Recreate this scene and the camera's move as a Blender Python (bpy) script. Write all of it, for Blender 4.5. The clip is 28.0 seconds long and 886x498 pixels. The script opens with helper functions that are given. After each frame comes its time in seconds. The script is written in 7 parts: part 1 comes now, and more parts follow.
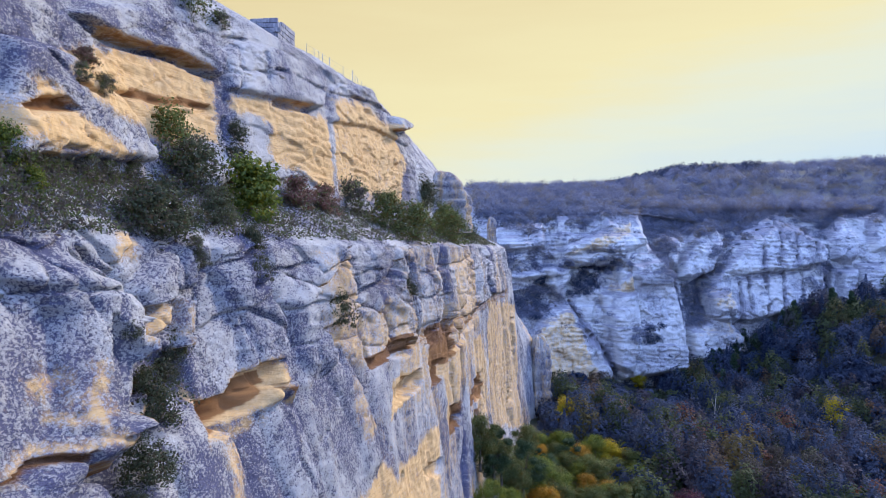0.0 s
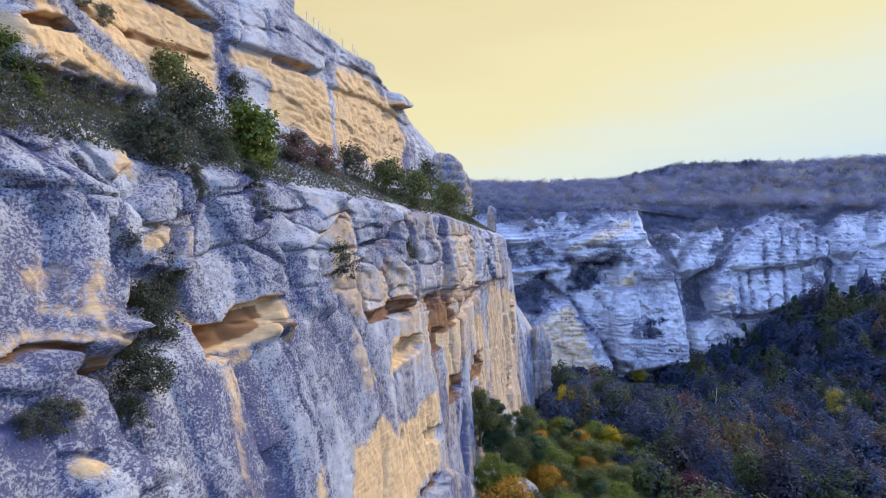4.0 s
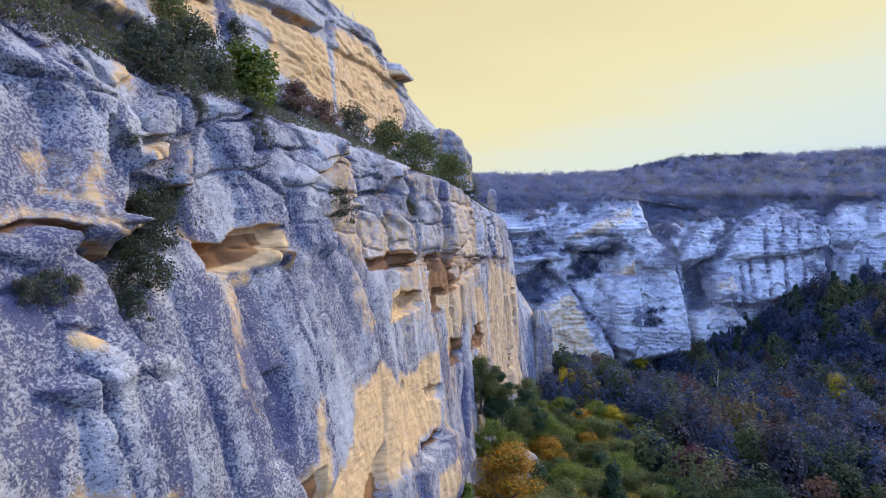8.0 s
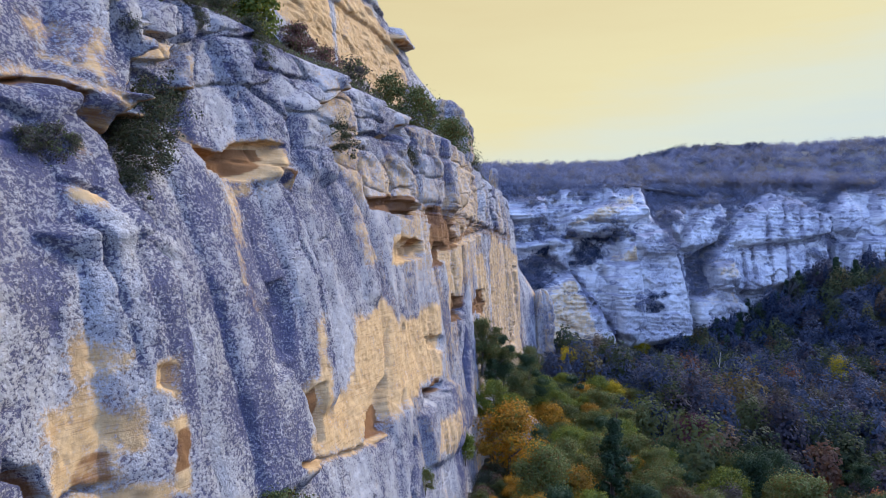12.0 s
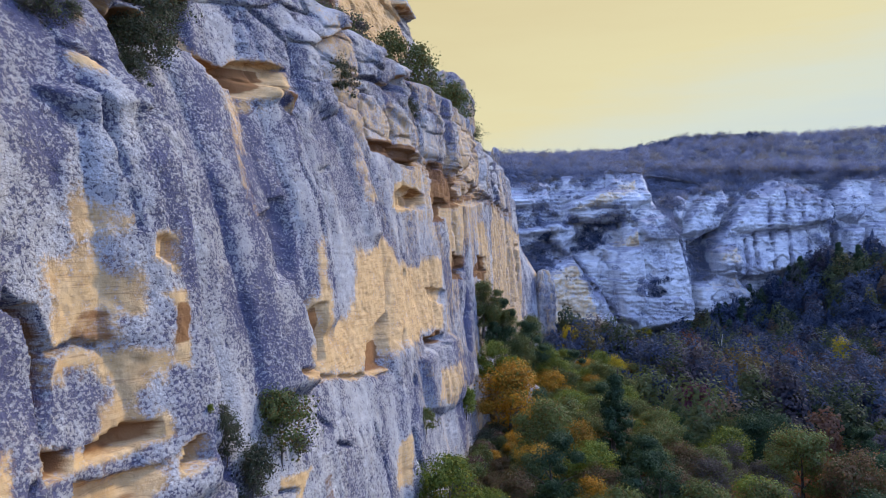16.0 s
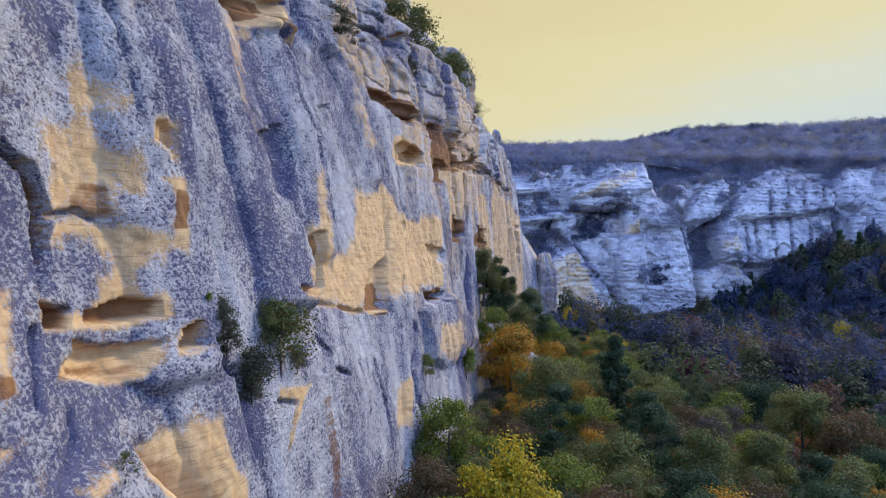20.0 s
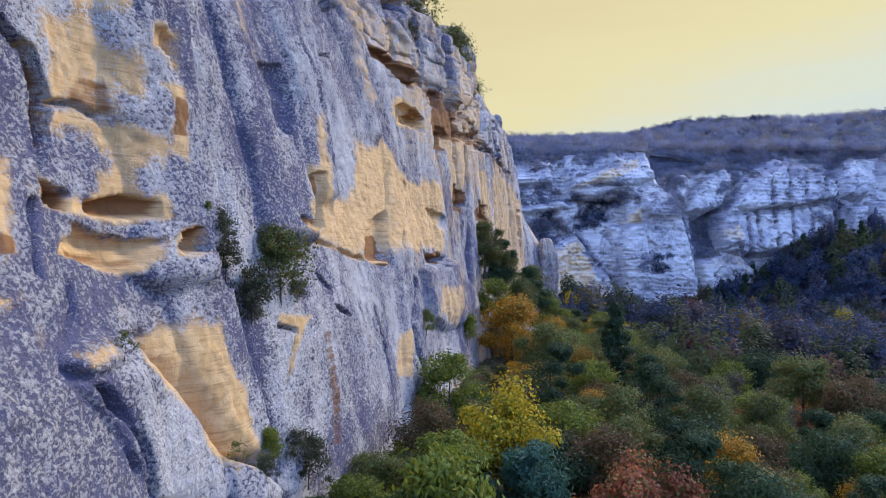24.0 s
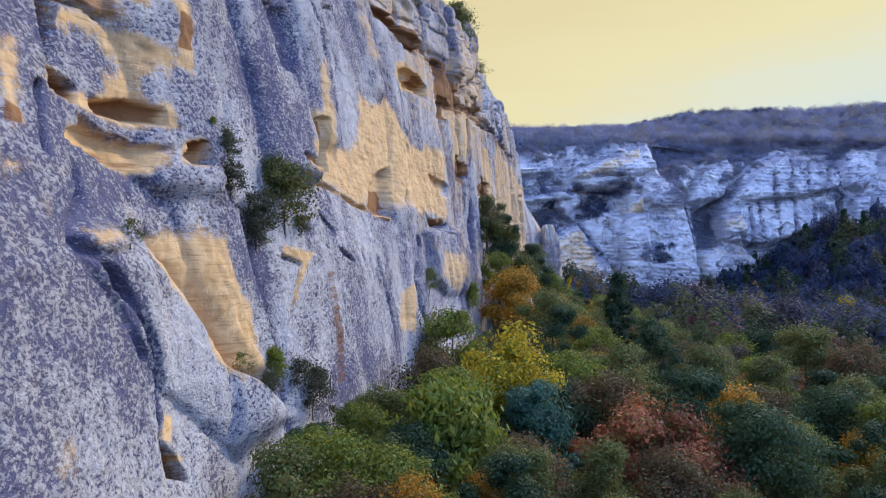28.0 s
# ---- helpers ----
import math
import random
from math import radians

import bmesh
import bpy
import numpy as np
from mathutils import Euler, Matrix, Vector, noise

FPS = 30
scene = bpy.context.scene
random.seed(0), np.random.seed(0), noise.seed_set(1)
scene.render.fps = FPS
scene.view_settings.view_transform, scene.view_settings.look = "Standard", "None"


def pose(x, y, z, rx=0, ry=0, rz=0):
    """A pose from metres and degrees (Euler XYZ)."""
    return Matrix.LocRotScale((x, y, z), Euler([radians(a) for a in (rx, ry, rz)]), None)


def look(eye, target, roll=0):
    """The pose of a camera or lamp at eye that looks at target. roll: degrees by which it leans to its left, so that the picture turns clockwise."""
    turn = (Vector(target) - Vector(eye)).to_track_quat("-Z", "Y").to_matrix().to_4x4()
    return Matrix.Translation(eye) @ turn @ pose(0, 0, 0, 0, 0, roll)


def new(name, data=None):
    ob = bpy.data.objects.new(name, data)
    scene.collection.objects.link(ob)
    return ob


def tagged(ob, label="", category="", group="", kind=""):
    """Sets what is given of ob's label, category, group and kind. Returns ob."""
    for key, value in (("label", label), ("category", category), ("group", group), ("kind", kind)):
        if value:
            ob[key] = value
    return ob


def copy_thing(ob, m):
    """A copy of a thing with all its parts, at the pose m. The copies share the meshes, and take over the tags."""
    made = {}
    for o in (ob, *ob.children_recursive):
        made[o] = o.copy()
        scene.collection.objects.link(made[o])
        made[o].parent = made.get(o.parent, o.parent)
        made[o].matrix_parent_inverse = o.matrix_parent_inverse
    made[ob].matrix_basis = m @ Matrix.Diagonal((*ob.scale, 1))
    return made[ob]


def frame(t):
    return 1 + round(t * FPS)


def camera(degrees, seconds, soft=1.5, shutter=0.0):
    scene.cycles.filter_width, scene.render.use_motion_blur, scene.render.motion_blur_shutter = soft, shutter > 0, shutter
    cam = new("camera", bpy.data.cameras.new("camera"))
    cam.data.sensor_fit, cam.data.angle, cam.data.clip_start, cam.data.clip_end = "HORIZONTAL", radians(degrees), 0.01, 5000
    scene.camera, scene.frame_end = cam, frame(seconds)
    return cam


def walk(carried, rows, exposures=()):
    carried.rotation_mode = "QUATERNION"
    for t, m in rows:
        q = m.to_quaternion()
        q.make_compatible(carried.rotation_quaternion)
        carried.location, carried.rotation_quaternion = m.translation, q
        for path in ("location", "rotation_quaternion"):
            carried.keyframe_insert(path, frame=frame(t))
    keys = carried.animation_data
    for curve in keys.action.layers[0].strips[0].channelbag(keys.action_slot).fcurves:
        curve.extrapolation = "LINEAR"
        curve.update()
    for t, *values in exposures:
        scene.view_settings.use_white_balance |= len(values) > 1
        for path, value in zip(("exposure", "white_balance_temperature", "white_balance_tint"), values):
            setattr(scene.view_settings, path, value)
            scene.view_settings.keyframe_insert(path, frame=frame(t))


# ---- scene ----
cam = camera(62.4, 28.0, soft=0.6)
METRES, EYE, TILT, LEAN, TURN = 32.0, 46.0, 0.0, 0.0, 0.0
ROWS = [
    (0.0, 0.0, 0.0, 0.0, 0.0, 0.0, -0.0),
    (0.5, 0.0011, -0.0005, -0.0175, 0.0, 0.11, 0.0),
    (1.0, 0.001, -0.0009, -0.0367, 0.0, 0.24, -0.0),
    (1.5, 0.0007, -0.001, -0.0543, -0.01, 0.32, 0.03),
    (2.0, 0.0016, 0.0021, -0.0731, -0.02, 0.44, 0.01),
    (2.5, 0.0023, 0.004, -0.0921, -0.01, 0.51, 0.01),
    (3.0, 0.0017, 0.0052, -0.1118, -0.01, 0.56, 0.02),
    (3.5, 0.0011, 0.006, -0.1304, -0.0, 0.59, 0.03),
    (5.5, 0.0036, 0.0073, -0.2061, 0.01, 0.72, 0.1),
    (6.0, 0.0035, 0.0076, -0.2261, 0.02, 0.75, 0.18),
    (6.5, 0.0035, 0.0071, -0.2445, 0.06, 0.71, 0.15),
    (7.0, 0.0036, 0.0074, -0.2632, 0.06, 0.75, 0.16),
    (7.5, 0.0039, 0.0078, -0.2815, 0.08, 0.78, 0.17),
    (8.0, 0.0048, 0.0074, -0.3007, 0.1, 0.81, 0.17),
    (8.5, 0.0054, 0.0078, -0.3193, 0.12, 0.84, 0.18),
    (9.0, 0.0071, 0.01, -0.3387, 0.14, 0.85, 0.2),
    (9.5, 0.0082, 0.0108, -0.3574, 0.17, 0.82, 0.17),
    (10.0, 0.0071, 0.0109, -0.3884, 0.19, 0.86, 0.18),
    (10.5, 0.0062, 0.0081, -0.4122, 0.19, 0.84, 0.16),
    (11.0, 0.0049, 0.0081, -0.4339, 0.22, 0.87, 0.2),
    (11.5, 0.0058, 0.0097, -0.4523, 0.23, 0.88, 0.2),
    (12.0, 0.0067, 0.0102, -0.4712, 0.25, 0.87, 0.19),
    (12.5, 0.0056, 0.0114, -0.4887, 0.27, 0.85, 0.24),
    (14.5, 0.0102, 0.0103, -0.569, 0.35, 0.79, 0.24),
    (15.0, 0.0101, 0.0105, -0.5911, 0.38, 0.79, 0.21),
    (15.5, 0.0103, 0.0105, -0.6099, 0.41, 0.8, 0.24),
    (16.0, 0.0107, 0.0101, -0.6293, 0.42, 0.82, 0.25),
    (16.5, 0.0114, 0.0099, -0.6474, 0.45, 0.84, 0.26),
    (17.0, 0.0122, 0.0093, -0.666, 0.47, 0.81, 0.22),
    (17.5, 0.0125, 0.009, -0.6836, 0.47, 0.81, 0.26),
    (18.0, 0.0137, 0.0087, -0.7022, 0.48, 0.82, 0.25),
    (18.5, 0.0141, 0.0081, -0.7191, 0.49, 0.83, 0.25),
    (19.0, 0.0144, 0.0078, -0.7378, 0.5, 0.84, 0.27),
    (19.5, 0.0147, 0.0076, -0.7543, 0.52, 0.84, 0.27),
    (20.0, 0.0153, 0.0079, -0.7718, 0.54, 0.84, 0.28),
    (20.5, 0.0163, 0.008, -0.7859, 0.57, 0.84, 0.28),
    (21.0, 0.0168, 0.0076, -0.8008, 0.59, 0.84, 0.29),
    (21.5, 0.0172, 0.0074, -0.8146, 0.6, 0.84, 0.3),
    (23.5, 0.0193, 0.0068, -0.8742, 0.68, 0.81, 0.35),
    (24.0, 0.0195, 0.0066, -0.8895, 0.7, 0.82, 0.35),
    (24.5, 0.0195, 0.0063, -0.904, 0.71, 0.82, 0.35),
    (25.0, 0.0193, 0.0061, -0.9205, 0.73, 0.82, 0.36),
    (25.5, 0.0193, 0.0064, -0.9366, 0.74, 0.81, 0.35),
    (26.0, 0.0187, 0.0071, -0.9536, 0.76, 0.8, 0.34),
    (26.5, 0.0172, 0.0076, -0.9653, 0.77, 0.77, 0.35),
    (27.0, 0.0161, 0.0075, -0.9766, 0.79, 0.78, 0.35),
    (27.5, 0.0153, 0.0071, -0.9873, 0.8, 0.77, 0.36),
    (28.0, 0.0153, 0.0066, -0.9981, 0.82, 0.78, 0.38),
]
walk(cam, [(t, pose(0, 0, EYE, TILT, LEAN, TURN) @ pose(METRES * x, METRES * y, METRES * z, 90 + pitch, roll, yaw)) for t, x, y, z, yaw, pitch, roll in ROWS],
     exposures=[(0, 0.10), (9, 0.05), (16, -0.10), (21, -0.12), (25, -0.02), (28, 0.0)])

# ---------------------------------------------------------------- sky and sun
SUN_AZ, SUN_EL = 47.0, 35.0      # degrees clockwise from the valley's axis (+y), and above the horizon
world = bpy.data.worlds.new("evening_sky")
scene.world = world
world.use_nodes = True
wn, wl = world.node_tree.nodes, world.node_tree.links
wn.clear()


def wnode(kind, **values):
    n = wn.new(kind)
    for k, v in values.items():
        n.inputs[k].default_value = v
    return n


w_out = wn.new("ShaderNodeOutputWorld")
w_bg = wn.new("ShaderNodeBackground")
w_bg.inputs["Strength"].default_value = 1.0
w_sky = wn.new("ShaderNodeTexSky")
w_sky.sky_type, w_sky.sun_disc = "NISHITA", False
w_sky.sun_elevation, w_sky.sun_rotation = radians(SUN_EL), radians(SUN_AZ)
w_clear = wn.new("ShaderNodeVectorMath")
w_clear.operation = "SCALE"
w_clear.inputs["Scale"].default_value = 0.10
wl.new(w_sky.outputs["Color"], w_clear.inputs[0])
w_co = wn.new("ShaderNodeTexCoord")
w_sep = wn.new("ShaderNodeSeparateXYZ")
wl.new(w_co.outputs["Generated"], w_sep.inputs[0])
# the thin veil of cloud: cream over the valley's head, paler and cooler low on the right, blue behind
w_band = wn.new("ShaderNodeMath")
w_band.operation = "MULTIPLY_ADD"
w_band.inputs[1].default_value = -0.28
wl.new(w_sep.outputs["X"], w_band.inputs[0])
wl.new(w_sep.outputs["Z"], w_band.inputs[2])
w_noise = wnode("ShaderNodeTexNoise", Scale=3.2, Detail=6.0, Roughness=0.6)
w_map = wn.new("ShaderNodeMapping")
w_map.inputs["Scale"].default_value = (1.0, 1.0, 7.0)
wl.new(w_co.outputs["Generated"], w_map.inputs[0])
wl.new(w_map.outputs[0], w_noise.inputs["Vector"])
w_add = wn.new("ShaderNodeMath")
w_add.operation = "MULTIPLY_ADD"
w_add.inputs[1].default_value = 0.15
wl.new(w_noise.outputs["Fac"], w_add.inputs[0])
wl.new(w_band.outputs[0], w_add.inputs[2])
w_ramp = wn.new("ShaderNodeValToRGB")
el = w_ramp.color_ramp.elements
el[0].position, el[0].color = 0.04, (0.60, 0.74, 0.84, 1)
el[1].position, el[1].color = 0.46, (0.76, 0.65, 0.38, 1)
e = el.new(0.15)
e.color = (0.74, 0.80, 0.70, 1)
e = el.new(0.25)
e.color = (0.84, 0.77, 0.47, 1)
wl.new(w_add.outputs[0], w_ramp.inputs[0])
w_front = wn.new("ShaderNodeMapRange")
w_front.inputs["From Min"].default_value, w_front.inputs["From Max"].default_value = 0.15, 0.75
w_front.interpolation_type = "SMOOTHSTEP"
wl.new(w_sep.outputs["Y"], w_front.inputs["Value"])
w_rear = wn.new("ShaderNodeMix")
w_rear.data_type = "RGBA"
w_rear.inputs[0].default_value = 0.75
wl.new(w_clear.outputs[0], w_rear.inputs[6])
w_rear.inputs[7].default_value = (0.92, 1.42, 3.15, 1)
w_mix = wn.new("ShaderNodeMix")
w_mix.data_type = "RGBA"
wl.new(w_front.outputs[0], w_mix.inputs[0])
wl.new(w_rear.outputs[2], w_mix.inputs[6])
wl.new(w_ramp.outputs[0], w_mix.inputs[7])
wl.new(w_mix.outputs[2], w_bg.inputs["Color"])
wl.new(w_bg.outputs[0], w_out.inputs["Surface"])

sun = new("sun", bpy.data.lights.new("sun", "SUN"))
sun.data.energy, sun.data.angle, sun.data.color = 3.5, radians(10), (1.0, 0.91, 0.78)
_az, _el = radians(SUN_AZ), radians(SUN_EL)
sun.matrix_world = look((math.sin(_az) * 300 * math.cos(_el), math.cos(_az) * 300 * math.cos(_el), 300 * math.sin(_el)), (0, 0, 0))

# ---------------------------------------------------------------- noise, meshes, parts
def hash3(i, j, k, seed=0):
    h = (i.astype(np.int64) * 374761393 + j.astype(np.int64) * 668265263 + k.astype(np.int64) * 2147483647 + seed * 144665) & 0xFFFFFFFF
    h = ((h ^ (h >> 13)) * 1274126177) & 0xFFFFFFFF
    h = ((h ^ (h >> 16)) * 2246822519) & 0xFFFFFFFF
    return ((h ^ (h >> 15)) & 0xFFFFFF) / float(0xFFFFFF)


def vnoise(x, y, z, seed=0):
    """Smooth value noise, -1 to 1."""
    i, j, k = np.floor(x), np.floor(y), np.floor(z)
    u, v, w = x - i, y - j, z - k
    u, v, w = (q * q * q * (q * (q * 6 - 15) + 10) for q in (u, v, w))
    total = 0.0
    for a in (0, 1):
        for b in (0, 1):
            for c in (0, 1):
                weight = (u if a else 1 - u) * (v if b else 1 - v) * (w if c else 1 - w)
                total = total + weight * hash3(i + a, j + b, k + c, seed)
    return total * 2 - 1


def fbm(x, y, z, octaves=4, seed=0, gain=0.5, ridged=False):
    total, amp, norm = 0.0, 1.0, 0.0
    for o in range(octaves):
        n = vnoise(x, y, z, seed + o)
        total, norm = total + amp * ((1 - 2 * np.abs(n)) if ridged else n), norm + amp
        x, y, z, amp = x * 2.03 + 5.1, y * 2.03 + 1.7, z * 2.03 + 9.2, amp * gain
    return total / norm


def cells(x, y, seed=0):
    """Nearest and second distance to scattered points on a plane, and a number for the nearest cell."""
    i, j = np.floor(x), np.floor(y)
    f1, f2, tag = np.full(x.shape, 9.0), np.full(x.shape, 9.0), np.zeros(x.shape)
    zero = np.zeros(x.shape)
    for a in (-1, 0, 1):
        for b in (-1, 0, 1):
            px = i + a + hash3(i + a, j + b, zero, seed)
            py = j + b + hash3(i + a, j + b, zero, seed + 7)
            d = np.hypot(px - x, py - y)
            t = hash3(i + a, j + b, zero, seed + 13)
            near = d < f1
            f2 = np.where(near, f1, np.minimum(f2, d))
            tag = np.where(near, t, tag)
            f1 = np.where(near, d, f1)
    return f1, f2, tag


def facets(x, y, seed=0):
    """A broken surface of flat faces, each at its own height and tilt, -1 to 1."""
    i, j = np.floor(x), np.floor(y)
    best, out = np.full(x.shape, 9.0), np.zeros(x.shape)
    zero = np.zeros(x.shape)
    for a in (-1, 0, 1):
        for b in (-1, 0, 1):
            ci, cj = i + a, j + b
            du = x - ci - hash3(ci, cj, zero, seed)
            dv = y - cj - hash3(ci, cj, zero, seed + 7)
            d = np.hypot(du, dv)
            plane = (hash3(ci, cj, zero, seed + 13) - 0.5) * 1.2 + du * (hash3(ci, cj, zero, seed + 17) - 0.5) * 1.8 + dv * (hash3(ci, cj, zero, seed + 19) - 0.5) * 1.8
            out = np.where(d < best, plane, out)
            best = np.minimum(best, d)
    return out


def smooth(a, b, v):
    t = np.clip((v - a) / (b - a), 0, 1)
    return t * t * (3 - 2 * t)


def grid_mesh(name, X, Y, Z, flip=False):
    """A sheet from three arrays of the same two-dimensional shape."""
    rows, cols = X.shape
    me = bpy.data.meshes.new(name)
    me.vertices.add(rows * cols)
    me.vertices.foreach_set("co", np.stack([X, Y, Z], -1).astype(np.float32).ravel())
    i = np.arange(rows * cols).reshape(rows, cols)
    quad = [i[:-1, :-1], i[:-1, 1:], i[1:, 1:], i[1:, :-1]]
    if flip:
        quad.reverse()
    f = np.stack(quad, -1).reshape(-1, 4)
    me.loops.add(f.size)
    me.loops.foreach_set("vertex_index", f.astype(np.int32).ravel())
    me.polygons.add(len(f))
    me.polygons.foreach_set("loop_start", np.arange(0, f.size, 4, dtype=np.int32))
    me.polygons.foreach_set("use_smooth", np.ones(len(f), dtype=bool))
    me.update(calc_edges=True)
    return me


def array_mesh(name, verts, faces, shaded=True):
    """A mesh from an array of points and an array of faces, all triangles or all quads."""
    verts, faces = np.asarray(verts, np.float32), np.asarray(faces, np.int32)
    n = faces.shape[1]
    me = bpy.data.meshes.new(name)
    me.vertices.add(len(verts))
    me.vertices.foreach_set("co", verts.ravel())
    me.loops.add(faces.size)
    me.loops.foreach_set("vertex_index", faces.ravel())
    me.polygons.add(len(faces))
    me.polygons.foreach_set("loop_start", np.arange(0, faces.size, n, dtype=np.int32))
    me.polygons.foreach_set("use_smooth", np.full(len(faces), shaded))
    me.update(calc_edges=True)
    return me


def part(name, mesh, material, parent=None, label=""):
    """Links a mesh (or a bmesh) as one object under a thing or a part."""
    if isinstance(mesh, bmesh.types.BMesh):
        me = bpy.data.meshes.new(name)
        mesh.to_mesh(me)
        mesh.free()
        mesh = me
    if material and not mesh.materials:
        mesh.materials.append(material)
    ob = new(name, mesh)
    ob.parent = parent
    return tagged(ob, label) if label else ob


def attribute(mesh, name, values):
    at = mesh.attributes.new(name, "FLOAT", "POINT")
    at.data.foreach_set("value", np.asarray(values, np.float32).ravel())


# ---------------------------------------------------------------- materials
def shader(name, rough=0.9):
    m = bpy.data.materials.new(name)
    m.use_nodes = True
    n, l = m.node_tree.nodes, m.node_tree.links
    b = n["Principled BSDF"]
    b.inputs["Roughness"].default_value = rough
    b.inputs["Specular IOR Level"].default_value = 0.2
    return m, n, l, b


def mix_rgb(n, l, fac, a, b, blend="MIX"):
    m = n.new("ShaderNodeMix")
    m.data_type, m.blend_type = "RGBA", blend
    for slot, v in ((0, fac), (6, a), (7, b)):
        if isinstance(v, bpy.types.NodeSocket):
            l.new(v, m.inputs[slot])
        elif slot == 0:
            m.inputs[0].default_value = v
        else:
            m.inputs[slot].default_value = (*v, 1)
    return m.outputs[2]


def math_node(n, l, op, a, b=0.0, c=0.0):
    m = n.new("ShaderNodeMath")
    m.operation = op
    for slot, v in enumerate((a, b, c)):
        if isinstance(v, bpy.types.NodeSocket):
            l.new(v, m.inputs[slot])
        else:
            m.inputs[slot].default_value = v
    return m.outputs[0]


def noise_node(n, l, co, scale, detail=4.0, rough=0.55, stretch=(1, 1, 1)):
    if stretch != (1, 1, 1):
        mp = n.new("ShaderNodeMapping")
        mp.inputs["Scale"].default_value = stretch
        l.new(co, mp.inputs[0])
        co = mp.outputs[0]
    t = n.new("ShaderNodeTexNoise")
    t.inputs["Scale"].default_value, t.inputs["Detail"].default_value, t.inputs["Roughness"].default_value = scale, detail, rough
    l.new(co, t.inputs["Vector"])
    return t.outputs["Fac"]


def range_node(n, l, v, a, b, lo=0.0, hi=1.0):
    m = n.new("ShaderNodeMapRange")
    m.interpolation_type = "SMOOTHSTEP"
    for k, q in (("From Min", a), ("From Max", b), ("To Min", lo), ("To Max", hi)):
        m.inputs[k].default_value = q
    l.new(v, m.inputs["Value"])
    return m.outputs[0]


def dry_grass(name):
    m, n, l, b = shader(name, 0.97)
    co = n.new("ShaderNodeNewGeometry").outputs["Position"]
    a, c = noise_node(n, l, co, 0.05, 5), noise_node(n, l, co, 0.6, 5)
    col = mix_rgb(n, l, range_node(n, l, a, 0.35, 0.65), (0.13, 0.12, 0.11), (0.25, 0.22, 0.18))
    l.new(mix_rgb(n, l, range_node(n, l, c, 0.45, 0.7, 0, 0.7), col, (0.15, 0.16, 0.11)), b.inputs["Base Color"])
    return m


def limestone(name, grain=1.0, pale=(0.50, 0.475, 0.44), grey=(0.375, 0.36, 0.365), speck=(0.07, 0.068, 0.14),
              ochre=(0.60, 0.365, 0.145), rust=(0.24, 0.105, 0.035), relief=0.7, lines=0.0, wash=1.0):
    """Weathered limestone: grey crust with dark lichen specks, and fresh ochre rock where the crust has come away.
    The sheet's attributes say where: 'fresh' for ochre rock, 'crust' for dense lichen and some recess shade, and a
    third for brown stain and the painted shade of hollows."""
    m, n, l, b = shader(name, 0.93)
    co = n.new("ShaderNodeNewGeometry").outputs["Position"]

    def att(a):
        q = n.new("ShaderNodeAttribute")
        q.attribute_name = a
        return q.outputs["Fac"]
    broad = noise_node(n, l, co, 0.22 / grain, 5, 0.6, (1, 1, 0.45))
    mid = noise_node(n, l, co, 1.3 / grain, 6, 0.65)
    fine = noise_node(n, l, co, 7.0 / grain, 4, 0.6)
    tiny = noise_node(n, l, co, 22.0 / grain, 3, 0.6)
    runs = noise_node(n, l, co, 1.1 / grain, 5, 0.6, (1, 1, 0.07))
    stone = mix_rgb(n, l, range_node(n, l, broad, 0.36, 0.64), grey, pale)
    stone = mix_rgb(n, l, range_node(n, l, runs, 0.47, 0.66, 0.0, 0.6 * wash), stone, (0.56, 0.51, 0.44))
    stone = mix_rgb(n, l, range_node(n, l, mid, 0.46, 0.70, 0.0, 0.5 * wash), stone, (0.54, 0.51, 0.47))
    if lines:
        strata = noise_node(n, l, co, 0.55, 4, 0.6, (0.12, 0.12, 2.2))
        stone = mix_rgb(n, l, range_node(n, l, strata, 0.50, 0.60, 0.0, lines), stone, speck)
    # specks of lichen in drifts
    dots = noise_node(n, l, co, 7.5 / grain, 6, 0.74, (1, 0.65, 1))
    drift = math_node(n, l, "ADD", att("crust"), range_node(n, l, broad, 0.40, 0.66, 0.05, -0.08))
    drift = math_node(n, l, "MULTIPLY_ADD", math_node(n, l, "SUBTRACT", mid, 0.5), -0.30, drift)
    spot = math_node(n, l, "ADD", dots, drift)
    stone = mix_rgb(n, l, range_node(n, l, spot, 0.545, 0.585, 0.0, 0.84), stone, speck)
    stone = mix_rgb(n, l, range_node(n, l, spot, 0.34, 0.44, 0.35 * wash, 0.0), stone, (0.60, 0.59, 0.58))
    # fresh rock: bedding in places, streaks of wash down it
    beds = noise_node(n, l, co, 1.0 / grain, 5, 0.65, (0.25, 0.25, 4.0))
    new_rock = mix_rgb(n, l, range_node(n, l, mid, 0.35, 0.68), ochre, (0.69, 0.46, 0.215))
    new_rock = mix_rgb(n, l, range_node(n, l, beds, 0.50, 0.70, 0.0, 0.45), new_rock, (ochre[0] * 0.68, ochre[1] * 0.58, ochre[2] * 0.5))
    thin_beds = noise_node(n, l, co, 1.6 / grain, 4, 0.7, (0.35, 0.35, 5.5))
    new_rock = mix_rgb(n, l, range_node(n, l, thin_beds, 0.54, 0.68, 0.0, 0.6), new_rock, (0.33, 0.175, 0.075))
    new_rock = mix_rgb(n, l, range_node(n, l, runs, 0.50, 0.70, 0.0, 0.45), new_rock, (0.42, 0.26, 0.12))
    new_rock = mix_rgb(n, l, range_node(n, l, fine, 0.58, 0.74, 0.0, 0.35), new_rock, (0.36, 0.24, 0.13))
